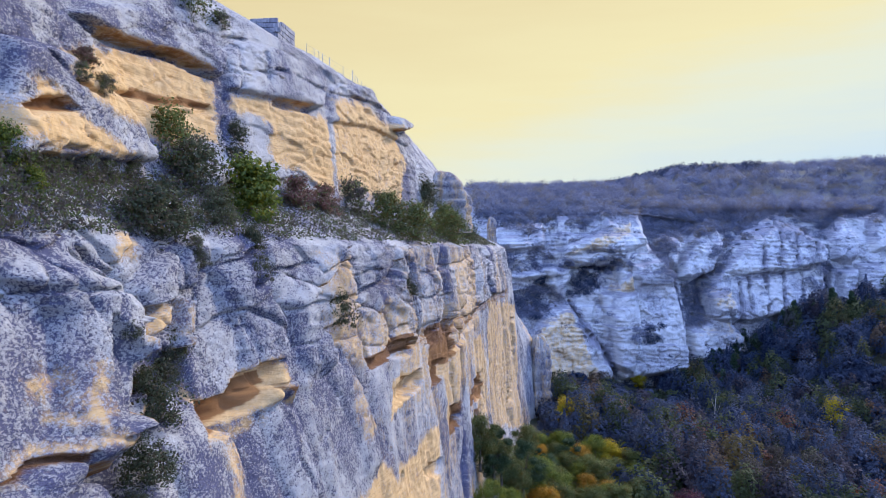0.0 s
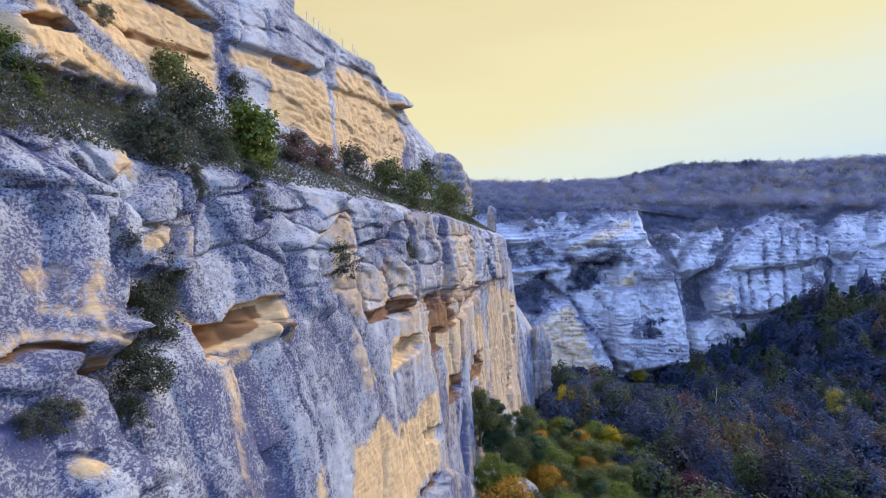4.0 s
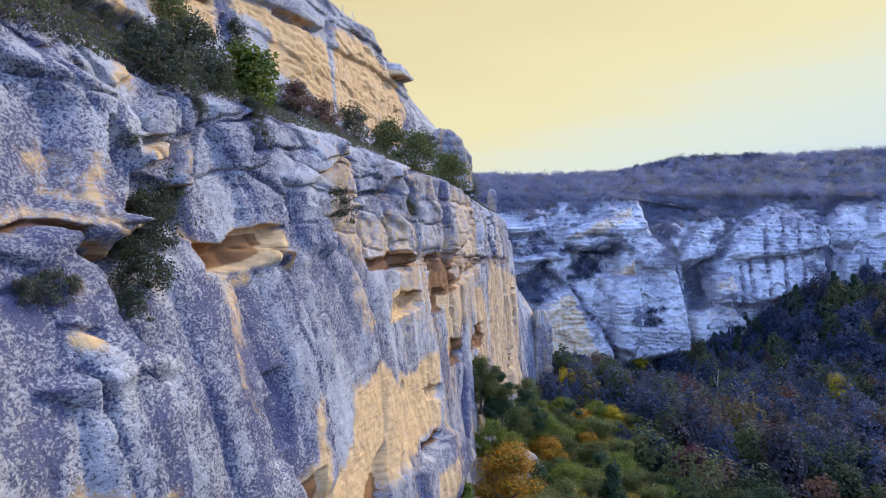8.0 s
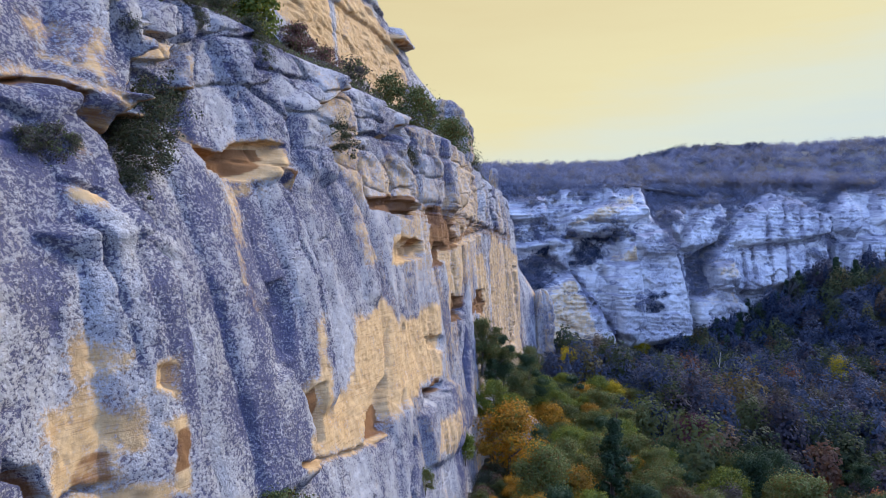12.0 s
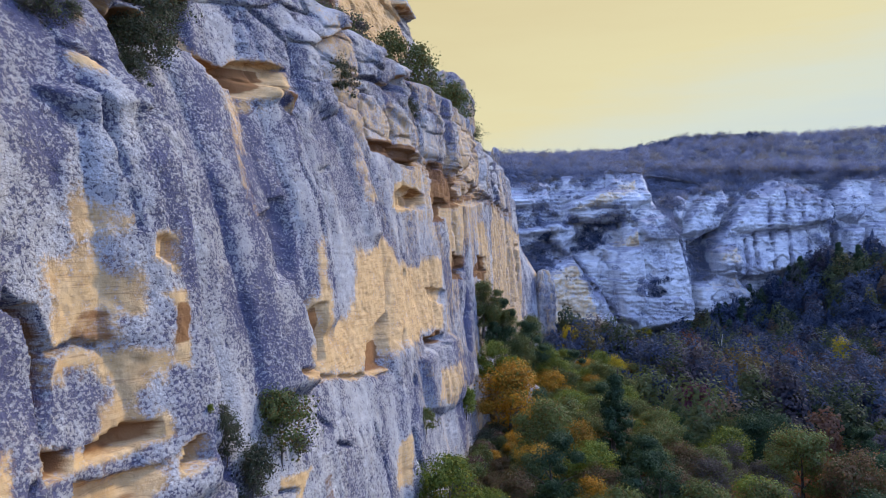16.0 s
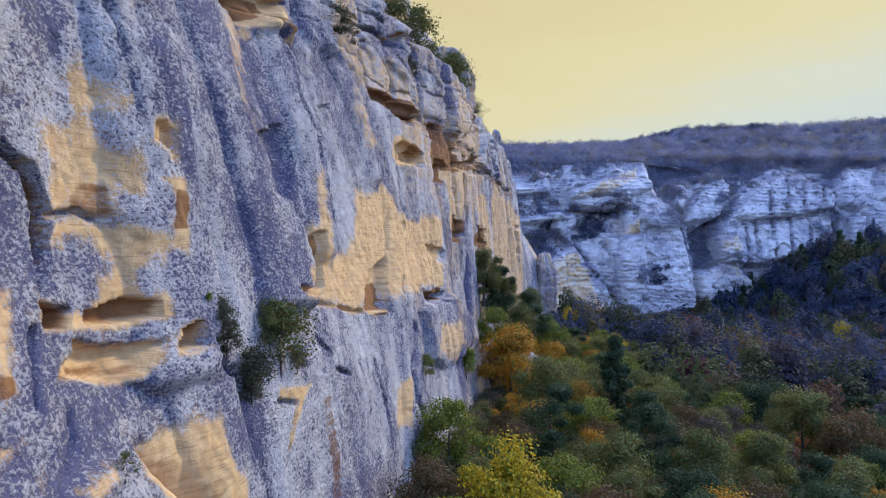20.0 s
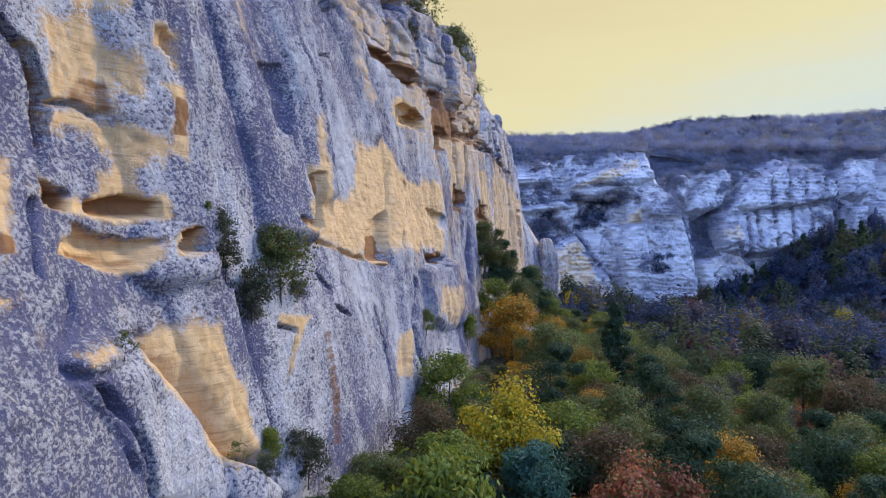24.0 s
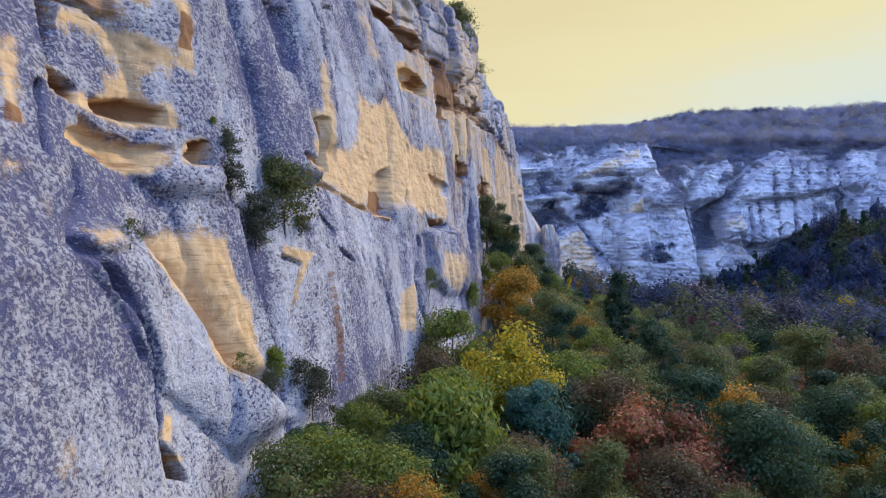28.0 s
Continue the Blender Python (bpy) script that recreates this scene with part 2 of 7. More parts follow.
    edge = math_node(n, l, "MULTIPLY_ADD", math_node(n, l, "SUBTRACT", mid, 0.5), 1.3, att("fresh"))
    edge = math_node(n, l, "MULTIPLY_ADD", math_node(n, l, "SUBTRACT", dots, 0.5), 1.5, edge)
    edge = math_node(n, l, "MULTIPLY_ADD", math_node(n, l, "SUBTRACT", runs, 0.5), 0.8, edge)
    col = mix_rgb(n, l, range_node(n, l, edge, 0.22, 0.82), stone, new_rock)
    # brown stain, with the shade of hollows painted in
    stained = math_node(n, l, "MULTIPLY_ADD", math_node(n, l, "SUBTRACT", beds, 0.5), 1.2, att("stain_shade"))
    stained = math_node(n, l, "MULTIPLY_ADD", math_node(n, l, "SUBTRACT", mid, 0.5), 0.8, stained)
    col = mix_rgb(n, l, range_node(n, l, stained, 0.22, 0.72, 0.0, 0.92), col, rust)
    l.new(col, b.inputs["Base Color"])
    bump = n.new("ShaderNodeBump")
    bump.inputs["Distance"].default_value = 0.26 * grain
    l.new(range_node(n, l, att("fresh"), 0.3, 0.9, relief, 0.4 * relief), bump.inputs["Strength"])
    h = math_node(n, l, "MULTIPLY_ADD", mid, 1.3, fine)
    h = math_node(n, l, "MULTIPLY_ADD", tiny, 0.45, h)
    h = math_node(n, l, "MULTIPLY_ADD", range_node(n, l, spot, 0.48, 0.64), -0.7, h)
    h = math_node(n, l, "MULTIPLY_ADD", beds, 0.5, h)
    l.new(h, bump.inputs["Height"])
    l.new(bump.outputs[0], b.inputs["Normal"])
    return m


def leaf_material(name, low, high, mixed=None, share=0.0, far=False):
    """Leaves between two colours, each a little different, some of a third colour. far: the colour goes by the tree."""
    m, n, l, b = shader(name, 0.62)
    geo = n.new("ShaderNodeNewGeometry")
    each = geo.outputs["Random Per Island"]
    if far:
        whole = n.new("ShaderNodeAttribute")
        whole.attribute_name = "tint"
        whole = whole.outputs["Fac"]
        pick = whole
    else:
        whole = n.new("ShaderNodeObjectInfo").outputs["Random"]
        pick = each
    lump = noise_node(n, l, geo.outputs["Position"], 0.9, 2)
    f = math_node(n, l, "MULTIPLY_ADD", each, 0.06 if far else 0.45, math_node(n, l, "MULTIPLY_ADD", lump, 0.4 if far else 0.9, -0.15 if far else -0.30))
    f = math_node(n, l, "MULTIPLY_ADD", whole, 0.8 if far else 0.35, f)
    col = mix_rgb(n, l, range_node(n, l, f, 0.0, 0.95), low, high)
    if mixed:
        turn = math_node(n, l, "FRACT", math_node(n, l, "MULTIPLY", pick, 7.13))
        turn = math_node(n, l, "ADD", turn, math_node(n, l, "MULTIPLY_ADD", lump, 0.2 if far else 0.8, -0.1 if far else -0.4))
        col = mix_rgb(n, l, range_node(n, l, turn, 1.0 - share - 0.08, 1.0 - share + 0.08), col, mixed)
    l.new(col, b.inputs["Base Color"])
    b.inputs["Specular IOR Level"].default_value = 0.1 if far else 0.25
    thin = n.new("ShaderNodeBsdfTranslucent")
    l.new(col, thin.inputs["Color"])
    both = n.new("ShaderNodeMixShader")
    both.inputs[0].default_value = 0.4
    l.new(b.outputs[0], both.inputs[1])
    l.new(thin.outputs[0], both.inputs[2])
    ends = [q for q in n if q.type == "OUTPUT_MATERIAL"][0]
    l.new(both.outputs[0], ends.inputs["Surface"])
    return m


def bark_material(name, dark, light):
    m, n, l, b = shader(name, 0.95)
    co = n.new("ShaderNodeTexCoord").outputs["Object"]
    f = noise_node(n, l, co, 6.0, 4, 0.6, (1, 1, 0.2))
    l.new(mix_rgb(n, l, range_node(n, l, f, 0.35, 0.65), dark, light), b.inputs["Base Color"])
    bump = n.new("ShaderNodeBump")
    bump.inputs["Strength"].default_value, bump.inputs["Distance"].default_value = 0.6, 0.03
    l.new(f, bump.inputs["Height"])
    l.new(bump.outputs[0], b.inputs["Normal"])
    return m


def soil_material(name):
    m, n, l, b = shader(name, 0.97)
    co = n.new("ShaderNodeNewGeometry").outputs["Position"]
    a, c = noise_node(n, l, co, 0.12, 5), noise_node(n, l, co, 1.6, 5)
    col = mix_rgb(n, l, range_node(n, l, a, 0.35, 0.65), (0.045, 0.05, 0.028), (0.085, 0.07, 0.045))
    col = mix_rgb(n, l, range_node(n, l, c, 0.45, 0.75, 0, 0.8), col, (0.05, 0.06, 0.02))
    l.new(col, b.inputs["Base Color"])
    bump = n.new("ShaderNodeBump")
    bump.inputs["Strength"].default_value, bump.inputs["Distance"].default_value = 0.8, 0.4
    l.new(c, bump.inputs["Height"])
    l.new(bump.outputs[0], b.inputs["Normal"])
    return m


ROCK = limestone("limestone_near")
# far copy, paler and softer: haze and lacking light put into its colours
FAR_ROCK = limestone("limestone_far_hazed", grain=2.2, pale=(0.68, 0.655, 0.61), grey=(0.56, 0.55, 0.55), speck=(0.19, 0.18, 0.21), ochre=(0.74, 0.62, 0.44), rust=(0.27, 0.255, 0.29), relief=0.4, lines=0.2, wash=0.4)
SOIL = soil_material("woodland_soil")
GRASS = dry_grass("dry_plateau_grass")
# SCRUB, RIM_SCRUB and FAR_DARK have blue haze put into their base colours
SCRUB = leaf_material("hazed_plateau_scrub", (0.13, 0.145, 0.22), (0.29, 0.30, 0.375), (0.24, 0.21, 0.18), 0.25, far=True)
RIM_SCRUB = leaf_material("hazed_rim_scrub", (0.16, 0.175, 0.24), (0.28, 0.29, 0.355), (0.24, 0.21, 0.185), 0.15, far=True)
FAR_DARK = leaf_material("haze_blue_far_leaves", (0.028, 0.042, 0.078), (0.075, 0.095, 0.145), far=True)
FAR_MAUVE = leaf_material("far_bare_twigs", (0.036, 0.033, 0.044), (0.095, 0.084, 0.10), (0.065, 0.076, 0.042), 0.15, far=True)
BARK = bark_material("grey_brown_bark", (0.05, 0.04, 0.032), (0.14, 0.115, 0.095))
PALE_BARK = bark_material("pale_bark", (0.22, 0.20, 0.18), (0.48, 0.46, 0.43))
GREEN = leaf_material("green_leaves", (0.066, 0.094, 0.016), (0.19, 0.235, 0.036), (0.26, 0.235, 0.024), 0.16)
OLIVE = leaf_material("olive_leaves", (0.0486, 0.0713, 0.0238), (0.173, 0.205, 0.0594), (0.155, 0.099, 0.0221), 0.2)
DARK = leaf_material("dark_green_leaves", (0.01525, 0.03675, 0.01837), (0.06125, 0.104, 0.04275))
YELLOW = leaf_material("yellow_leaves", (0.264, 0.204, 0.0144), (0.624, 0.456, 0.024), (0.144, 0.192, 0.024), 0.2)
ORANGE = leaf_material("orange_leaves", (0.265, 0.119, 0.016), (0.636, 0.318, 0.0265), (0.173, 0.173, 0.0265), 0.22)
RUST = leaf_material("rust_red_leaves", (0.176, 0.0613, 0.0351), (0.491, 0.176, 0.0789), (0.183, 0.168, 0.042), 0.2)
PURPLE = leaf_material("purple_leaves", (0.049, 0.0196, 0.0308), (0.14, 0.049, 0.07))
TEAL = leaf_material("blue_green_needles", (0.028, 0.084, 0.056), (0.075, 0.165, 0.11))
BROWN = leaf_material("brown_leaves", (0.065, 0.0433, 0.0238), (0.184, 0.108, 0.0488), (0.078, 0.0867, 0.026), 0.25)
MAUVE = leaf_material("thin_brown_twigs", (0.0516, 0.0441, 0.0422), (0.127, 0.105, 0.0938), (0.0675, 0.075, 0.03), 0.2)
DRY = leaf_material("dry_herbs", (0.055, 0.052, 0.048), (0.15, 0.125, 0.10), (0.10, 0.13, 0.04), 0.35)
RUST_TWIGS = leaf_material("reddish_twigs", (0.09, 0.05, 0.045), (0.22, 0.11, 0.085), (0.12, 0.13, 0.05), 0.25)
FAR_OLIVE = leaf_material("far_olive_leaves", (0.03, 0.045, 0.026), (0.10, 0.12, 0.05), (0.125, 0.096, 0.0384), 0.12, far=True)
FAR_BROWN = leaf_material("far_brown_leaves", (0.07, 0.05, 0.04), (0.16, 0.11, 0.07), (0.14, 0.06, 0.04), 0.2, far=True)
BUSH_DARK = leaf_material("dark_shrub_leaves", (0.03, 0.04, 0.024), (0.105, 0.12, 0.06), (0.10, 0.075, 0.045), 0.2)

# ---------------------------------------------------------------- the near cliff
# Sections through the face: how far out (x) the rock stands at each station along it (y) and height (z).
STATIONS = np.array([6, 15, 25, 32, 41, 51, 60, 73, 100, 140, 185, 197, 206])
LEVELS = np.array([-8, 0, 14, 22, 30, 38, 46.3, 50, 60, 68, 72, 75])
SECTIONS = [
    [-5.0, -6.0, -9.2, -12.5, -14.0, -16.8, -18.8, -21.5, -25, -31, -40, -60],
    [-5.0, -6.2, -9.6, -13.0, -14.0, -16.8, -18.8, -21.5, -25, -31, -40, -60],
    [-5.5, -7.0, -10.0, -12.6, -13.3, -16.2, -18.8, -21.0, -24, -30, -38, -55],
    [-5.0, -7.0, -9.2, -10.5, -11.6, -15.2, -18.2, -20.6, -23.5, -29, -36, -50],
    [-3.0, -5.0, -7.0, -9.2, -11.6, -14.2, -16.4, -20.5, -23.2, -28, -34, -48],
    [-1.0, -2.8, -5.2, -7.2, -8.4, -10.8, -13.0, -20.0, -22.8, -26, -32, -46],
    [1.0, -1.0, -3.2, -4.7, -6.1, -7.7, -9.4, -16.8, -19.8, -23.4, -29, -44],
    [3.2, 1.4, -1.0, -2.6, -3.7, -4.3, -5.6, -12.6, -14.4, -18.2, -25, -42],
    [7.2, 5.6, 4.2, 3.5, 2.9, 2.4, 1.2, -8.2, -9.6, -11.0, -17, -38],
    [13, 11.5, 10.0, 9.5, 9.0, 8.5, 7.6, 2.0, 0.0, -7, -14, -36],
    [22.5, 21.5, 19.7, 19.0, 18.0, 17.0, 15.0, 8.0, 2.0, -6, -14, -36],
    [26.5, 26, 25, 23.5, 18.5, 15.5, 12.0, 5.0, -1.0, -10, -20, -40],
    [10, 8, 5, 3, 1, 0, -2, -8, -15, -24, -34, -52],
]


def face_base(y, z):
    """The face before its blocks, slabs and cracks."""
    at_level = np.array([np.interp(z.ravel(), LEVELS, row) for row in SECTIONS])
    k = np.clip(np.searchsorted(STATIONS, y.ravel()) - 1, 0, len(STATIONS) - 2)
    t = (y.ravel() - STATIONS[k]) / (STATIONS[k + 1] - STATIONS[k])
    i = np.arange(y.size)
    return (at_level[k, i] * (1 - t) + at_level[k + 1, i] * t).reshape(y.shape)


_y = [6.0]
while _y[-1] < 206:
    _y.append(_y[-1] + (0.4 if _y[-1] < 13 else min(max(0.0038 * _y[-1], 0.08), 0.5)))
_z = np.concatenate([np.arange(-8, 2, 0.3), np.arange(2, 46, 0.11), np.arange(46, 51, 0.09), np.arange(51, 72, 0.15), np.linspace(72, 75, 14)])
CY, CZ = np.meshgrid(np.array(_y), _z)
CX = face_base(CY, CZ)

class Face:
    """A rock face as a sheet over (u, v): u along it, v up. Shapes are raised from it or sunk into it."""

    def __init__(self, u, v, out, sign, seed):
        self.u, self.v, self.out, self.sign = u, v, out, sign
        self.fresh_, self.stain_shade_, self.crust_ = np.zeros(u.shape), np.zeros(u.shape), np.zeros(u.shape)
        self.wu = fbm(u * 0.35, v * 0.35, u * 0, 4, seed)
        self.wv = fbm(u * 0.35, v * 0.35, u * 0, 4, seed + 28)

    def window(self, points, margin):
        us, vs = [p[0] for p in points], [p[1] for p in points]
        c0, c1 = np.searchsorted(self.u[0], [min(us) - margin, max(us) + margin])
        r0, r1 = np.searchsorted(self.v[:, 0], [min(vs) - margin, max(vs) + margin])
        return slice(r0, max(r1, r0 + 1)), slice(c0, max(c1, c0 + 1))

    def inside(self, points, w, rough):
        """Distance to the outline of a shape on the face, positive within it."""
        u, v = self.u[w] + rough * self.wu[w], self.v[w] + rough * self.wv[w]
        d, odd = np.full(u.shape, 1e9), np.zeros(u.shape, bool)
        for (au, av), (bu, bv) in zip(points, points[1:] + points[:1]):
            eu, ev = bu - au, bv - av
            t = np.clip(((u - au) * eu + (v - av) * ev) / max(eu * eu + ev * ev, 1e-9), 0, 1)
            d = np.minimum(d, np.hypot(u - au - t * eu, v - av - t * ev))
            if av != bv:
                odd ^= ((av > v) != (bv > v)) & (u < eu * (v - av) / ev + au)
        return np.where(odd, d, -d)

    def slab(self, points, rise, edge=0.6, taper=0.0, rough=0.4):
        """A block that stands out of the face (or, with rise below nought, a hollow) with rounded edges.
        taper: the height over which its foot dies away into the face."""
        w = self.window(points, edge + 2)
        d = self.inside(points, w, rough)
        t = np.clip((d + 0.1 * edge) / edge, 0, 1)
        if taper:
            low = min(p[1] for p in points)
            t = t * smooth(low, low + taper, self.v[w])
        push = rise * np.sqrt(t * (2 - t))
        self.out[w] += self.sign * push

    def edge(self, points, rise, ramp=4.0, back=3.0, rough=0.25):
        """The far rim of a buttress: the face swells towards it and steps back behind it."""
        w = self.window(points, ramp + back + 2)
        v = self.v[w]
        rim = np.interp(v, [p[1] for p in points], [p[0] for p in points])
        d = self.u[w] - rim + rough * self.wu[w]
        low, high = points[0][1], points[-1][1]
        fade = smooth(low - 1.0, low + 0.6, v) * smooth(high + 1.4, high - 0.4, v)
        t = np.clip(1 + d / ramp, 0, 1)
        swell = np.sqrt(t * (2 - t)) * (1 - 0.25 * t ** 4) - 0.25 * np.exp(-(d / 0.4) ** 2)
        hollow = np.clip(1 - d / back, 0, 1) ** 1.5
        step = 0.5 - 0.5 * np.tanh(d / 0.16)
        notch = np.exp(-((d - 0.35) / 0.22) ** 2)
        self.out[w] += self.sign * 1.3 * rise * fade * (0.60 * step * swell - 0.75 * (1 - step) * hollow - 0.25 * notch)
        # denser specks behind the rim: lichen, and the step's shade in the colour
        self.crust_[w] = np.maximum(self.crust_[w], 0.09 * fade * np.exp(-((d - 0.9) / 0.9) ** 2))

    def crack(self, points, width, depth, rough=0.5, crust=0.0):
        w = self.window(points, 3 * width + 2)
        u, v = self.u[w] + rough * self.wu[w], self.v[w] + rough * self.wv[w]
        d = np.full(u.shape, 1e9)
        for (au, av), (bu, bv) in zip(points, points[1:]):
            eu, ev = bu - au, bv - av
            t = np.clip(((u - au) * eu + (v - av) * ev) / (eu * eu + ev * ev), 0, 1)
            d = np.minimum(d, np.hypot(u - au - t * eu, v - av - t * ev))
        broken = np.clip(0.75 + 0.9 * vnoise(u * 0.9, v * 0.9, u * 0, 77), 0.25, 1.25)
        self.out[w] -= self.sign * depth * broken * np.exp(-(d / (width * (0.6 + 0.4 * broken))) ** 2)
        if crust:
            self.crust_[w] = np.maximum(self.crust_[w], crust * np.exp(-(d / (2.5 * width)) ** 2))

    def stain(self, layer, points, amount, soft, rough):
        w = self.window(points, soft + 2)
        layer[w] = np.maximum(layer[w], amount * smooth(-soft, soft, self.inside(points, w, rough)))

    def fresh(self, points, amount=1.0, soft=0.7, rough=0.9):
        self.stain(self.fresh_, points, amount, soft, rough)

    # brown stain, which also paints the shade of hollows and undersides
    def stain_shade(self, points, amount=0.8, soft=0.4, rough=0.5):
        self.stain(self.stain_shade_, points, amount, soft, rough)

    def crust(self, points, amount=0.2, soft=1.0, rough=1.0):
        self.stain(self.crust_, points, amount, soft, rough)

    def mesh(self, name, x, y, z):
        me = grid_mesh(name, x, y, z)
        for key, values in (("fresh", self.fresh_), ("stain_shade", self.stain_shade_), ("crust", self.crust_)):
            attribute(me, key, values)
        return me


near = Face(CY, CZ, CX, 1, 3)
_zero = np.zeros(CX.shape)
# large forms: buttress rims and blocks
near.slab([(37.1, 56.9), (40.3, 57.5), (42.7, 57.3), (44.4, 56.4), (47.3, 56.1), (49.5, 54.6), (50.0, 53.4), (50.2, 52.0), (45.9, 51.5), (38.7, 50.9), (35.0, 50.4), (34.2, 50.5)], 1.3, 0.8, 0, 0.2)  # block with a cave
near.slab([(45.4, 60.6), (51.1, 60.7), (57.1, 61.4), (60.0, 61.2), (61.8, 60.4), (63.5, 63.2), (58.8, 64.0), (55.3, 64.4), (48.1, 62.2)], 1.2, 0.5, 0, 0.2)  # cap over the ochre hollow
near.slab([(63.7, 63.0), (62.7, 59.8), (68.1, 60.1), (69.0, 60.3), (79.7, 61.5), (84.9, 65.1), (78.2, 66.0), (73.4, 66.2), (67.6, 65.1)], 0.9, 0.5, 0, 0.2)  # jointed cap blocks
near.slab([(80.8, 60.1), (86.9, 65.5), (100.0, 68.2), (116.0, 67.9), (126.5, 67.9), (122.0, 63.1), (99.0, 62.5)], 0.7, 0.6, 0, 0.2)  # grey brow
near.edge([(32.0, 37.2), (33.1, 37.9), (34.6, 39.0), (35.3, 39.9), (35.8, 41.3), (36.4, 43.1), (35.7, 44.3), (34.6, 44.8)], 2.6, 5, 3)  # great block
near.edge([(30.4, 32.2), (30.7, 32.9), (31.1, 34.0), (31.2, 35.1), (30.7, 36.2), (29.2, 36.7)], 1.2, 4, 2.5)  # lower block
near.edge([(49.6, 36.6), (50.5, 38.8), (50.7, 41.0), (49.9, 43.0), (50.0, 46.1), (61.5, 52.7)], 1.9, 4.5, 3)  # hanging pillar
near.edge([(57.0, 37.2), (56.5, 39.6), (55.9, 42.3), (70.7, 50.2)], 1.2, 4, 3)  # second pillar
near.edge([(63.5, 40.5), (63.9, 42.5), (63.7, 45.0), (61.7, 46.0)], 0.6, 3, 3)  # square block
near.edge([(70.3, 42.9), (70.6, 45.5), (96.1, 53.6)], 0.6, 3.5, 3)  # rounded block
near.edge([(77.0, 42.6), (79.0, 44.2), (79.1, 45.9), (106.6, 54.9)], 0.6, 3.5, 3)  # rounded block
near.edge([(68.2, 36.4), (69.5, 38.1), (69.1, 39.7), (66.1, 40.8)], 0.6, 3.5, 3)  # hanging block
near.edge([(76.7, 36.0), (78.1, 38.2), (77.4, 39.6), (73.7, 41.0)], 0.7, 3.5, 3)  # hanging block
near.edge([(29.5, 25.4), (29.5, 27.2), (29.2, 28.5), (28.8, 29.8), (28.8, 31.8), (28.4, 33.9)], 0.25, 4, 2)  # smooth slab
near.edge([(31.3, 17.3), (32.0, 19.0), (32.2, 20.7), (32.0, 21.9), (31.6, 23.2), (31.9, 24.9), (31.7, 26.1), (31.6, 27.8), (31.4, 29.5), (31.6, 31.0), (30.0, 31.9), (32.1, 32.4)], 1.5, 5, 3)  # boxed block
near.edge([(43.0, 18.8), (43.3, 20.4), (43.1, 22.6), (42.6, 24.4), (42.5, 26.5), (42.4, 28.3), (42.0, 30.2), (42.2, 32.5), (42.1, 34.6), (42.0, 36.1)], 1.9, 6, 3.5)  # broad slab
near.edge([(49.0, 21.7), (49.9, 24.0), (50.7, 27.5), (50.2, 29.8), (49.8, 32.8), (49.8, 35.4), (49.4, 36.4)], 1.1, 4, 3)  # tall slab
near.edge([(62.6, 28.0), (62.4, 30.6), (60.9, 34.4), (59.4, 36.4)], 0.8, 4, 3)  # narrow slab
near.edge([(64.1, 18.2), (65.9, 21.4), (68.4, 34.0)], 0.8, 5, 3)  # ochre buttress
near.edge([(33.1, 7.2), (33.4, 8.6), (33.4, 10.1), (33.1, 12.2), (32.5, 15.0), (32.2, 16.3), (30.5, 17.1)], 1.3, 5, 3)  # bulge
near.edge([(33.0, 2.6), (33.5, 4.5), (33.9, 6.2), (31.9, 7.9), (30.1, 9.2), (28.9, 9.8), (27.7, 11.3), (26.4, 13.0), (25.3, 14.1)], 0.95, 5, 2.0)  # great front slab
near.edge([(62.5, 7.5), (63.0, 9.8), (63.4, 12.7), (65.0, 15.7), (64.4, 17.9)], 1.0, 6, 4)  # lower shelf
near.slab([(85.9, 67.4), (100.0, 68.1), (107.8, 66.5), (91.4, 65.0)], 0.56, 0.6, 1.5)  # grey brow
near.slab([(96.6, 64.3), (98.2, 64.8), (99.5, 64.7), (99.0, 64.0), (97.3, 63.6)], -0.27, 0.52)  # pocket
near.slab([(93.7, 62.6), (94.9, 62.9), (95.8, 62.8), (95.4, 62.4), (94.1, 62.1)], -0.27, 0.52)
near.slab([(94.6, 60.6), (96.1, 61.0), (97.3, 60.9), (96.8, 60.3), (95.2, 60.0)], -0.27, 0.52)
near.slab([(94.4, 58.8), (96.1, 59.2), (97.6, 59.0), (97.0, 58.4), (95.1, 58.0)], -0.27, 0.52)
near.slab([(97.4, 57.6), (99.0, 58.0), (100.3, 57.8), (99.9, 57.3), (98.1, 57.0)], -0.27, 0.52)
near.slab([(101.7, 61.6), (103.2, 62.0), (104.5, 61.9), (103.9, 61.5), (102.3, 61.1)], -0.27, 0.52)
near.slab([(104.4, 61.4), (107.5, 62.2), (110.0, 62.0), (108.5, 61.1), (105.3, 60.4)], -0.27, 0.52)
near.slab([(107.0, 60.4), (109.1, 60.9), (110.6, 60.8), (109.6, 60.1), (107.6, 59.7)], -0.27, 0.52)
near.slab([(102.0, 58.7), (103.3, 59.0), (104.5, 58.9), (104.0, 58.4), (102.6, 58.1)], -0.27, 0.52)
near.slab([(108.6, 58.6), (110.4, 59.0), (112.0, 58.8), (111.3, 58.2), (109.4, 57.8)], -0.62, 0.52)
near.slab([(98.9, 62.7), (99.9, 63.0), (100.9, 62.9), (100.5, 62.5), (99.3, 62.3)], -0.27, 0.52)
near.slab([(91.5, 57.2), (92.7, 57.5), (93.7, 57.4), (93.3, 57.0), (91.9, 56.7)], -0.27, 0.52)
near.crack([(103.4, 59.3), (98.6, 53.3)], 0.33, 0.64, 0.4, 0.13)  # runnel
near.crack([(106.8, 59.7), (101.9, 53.6)], 0.33, 0.64, 0.4, 0.13)
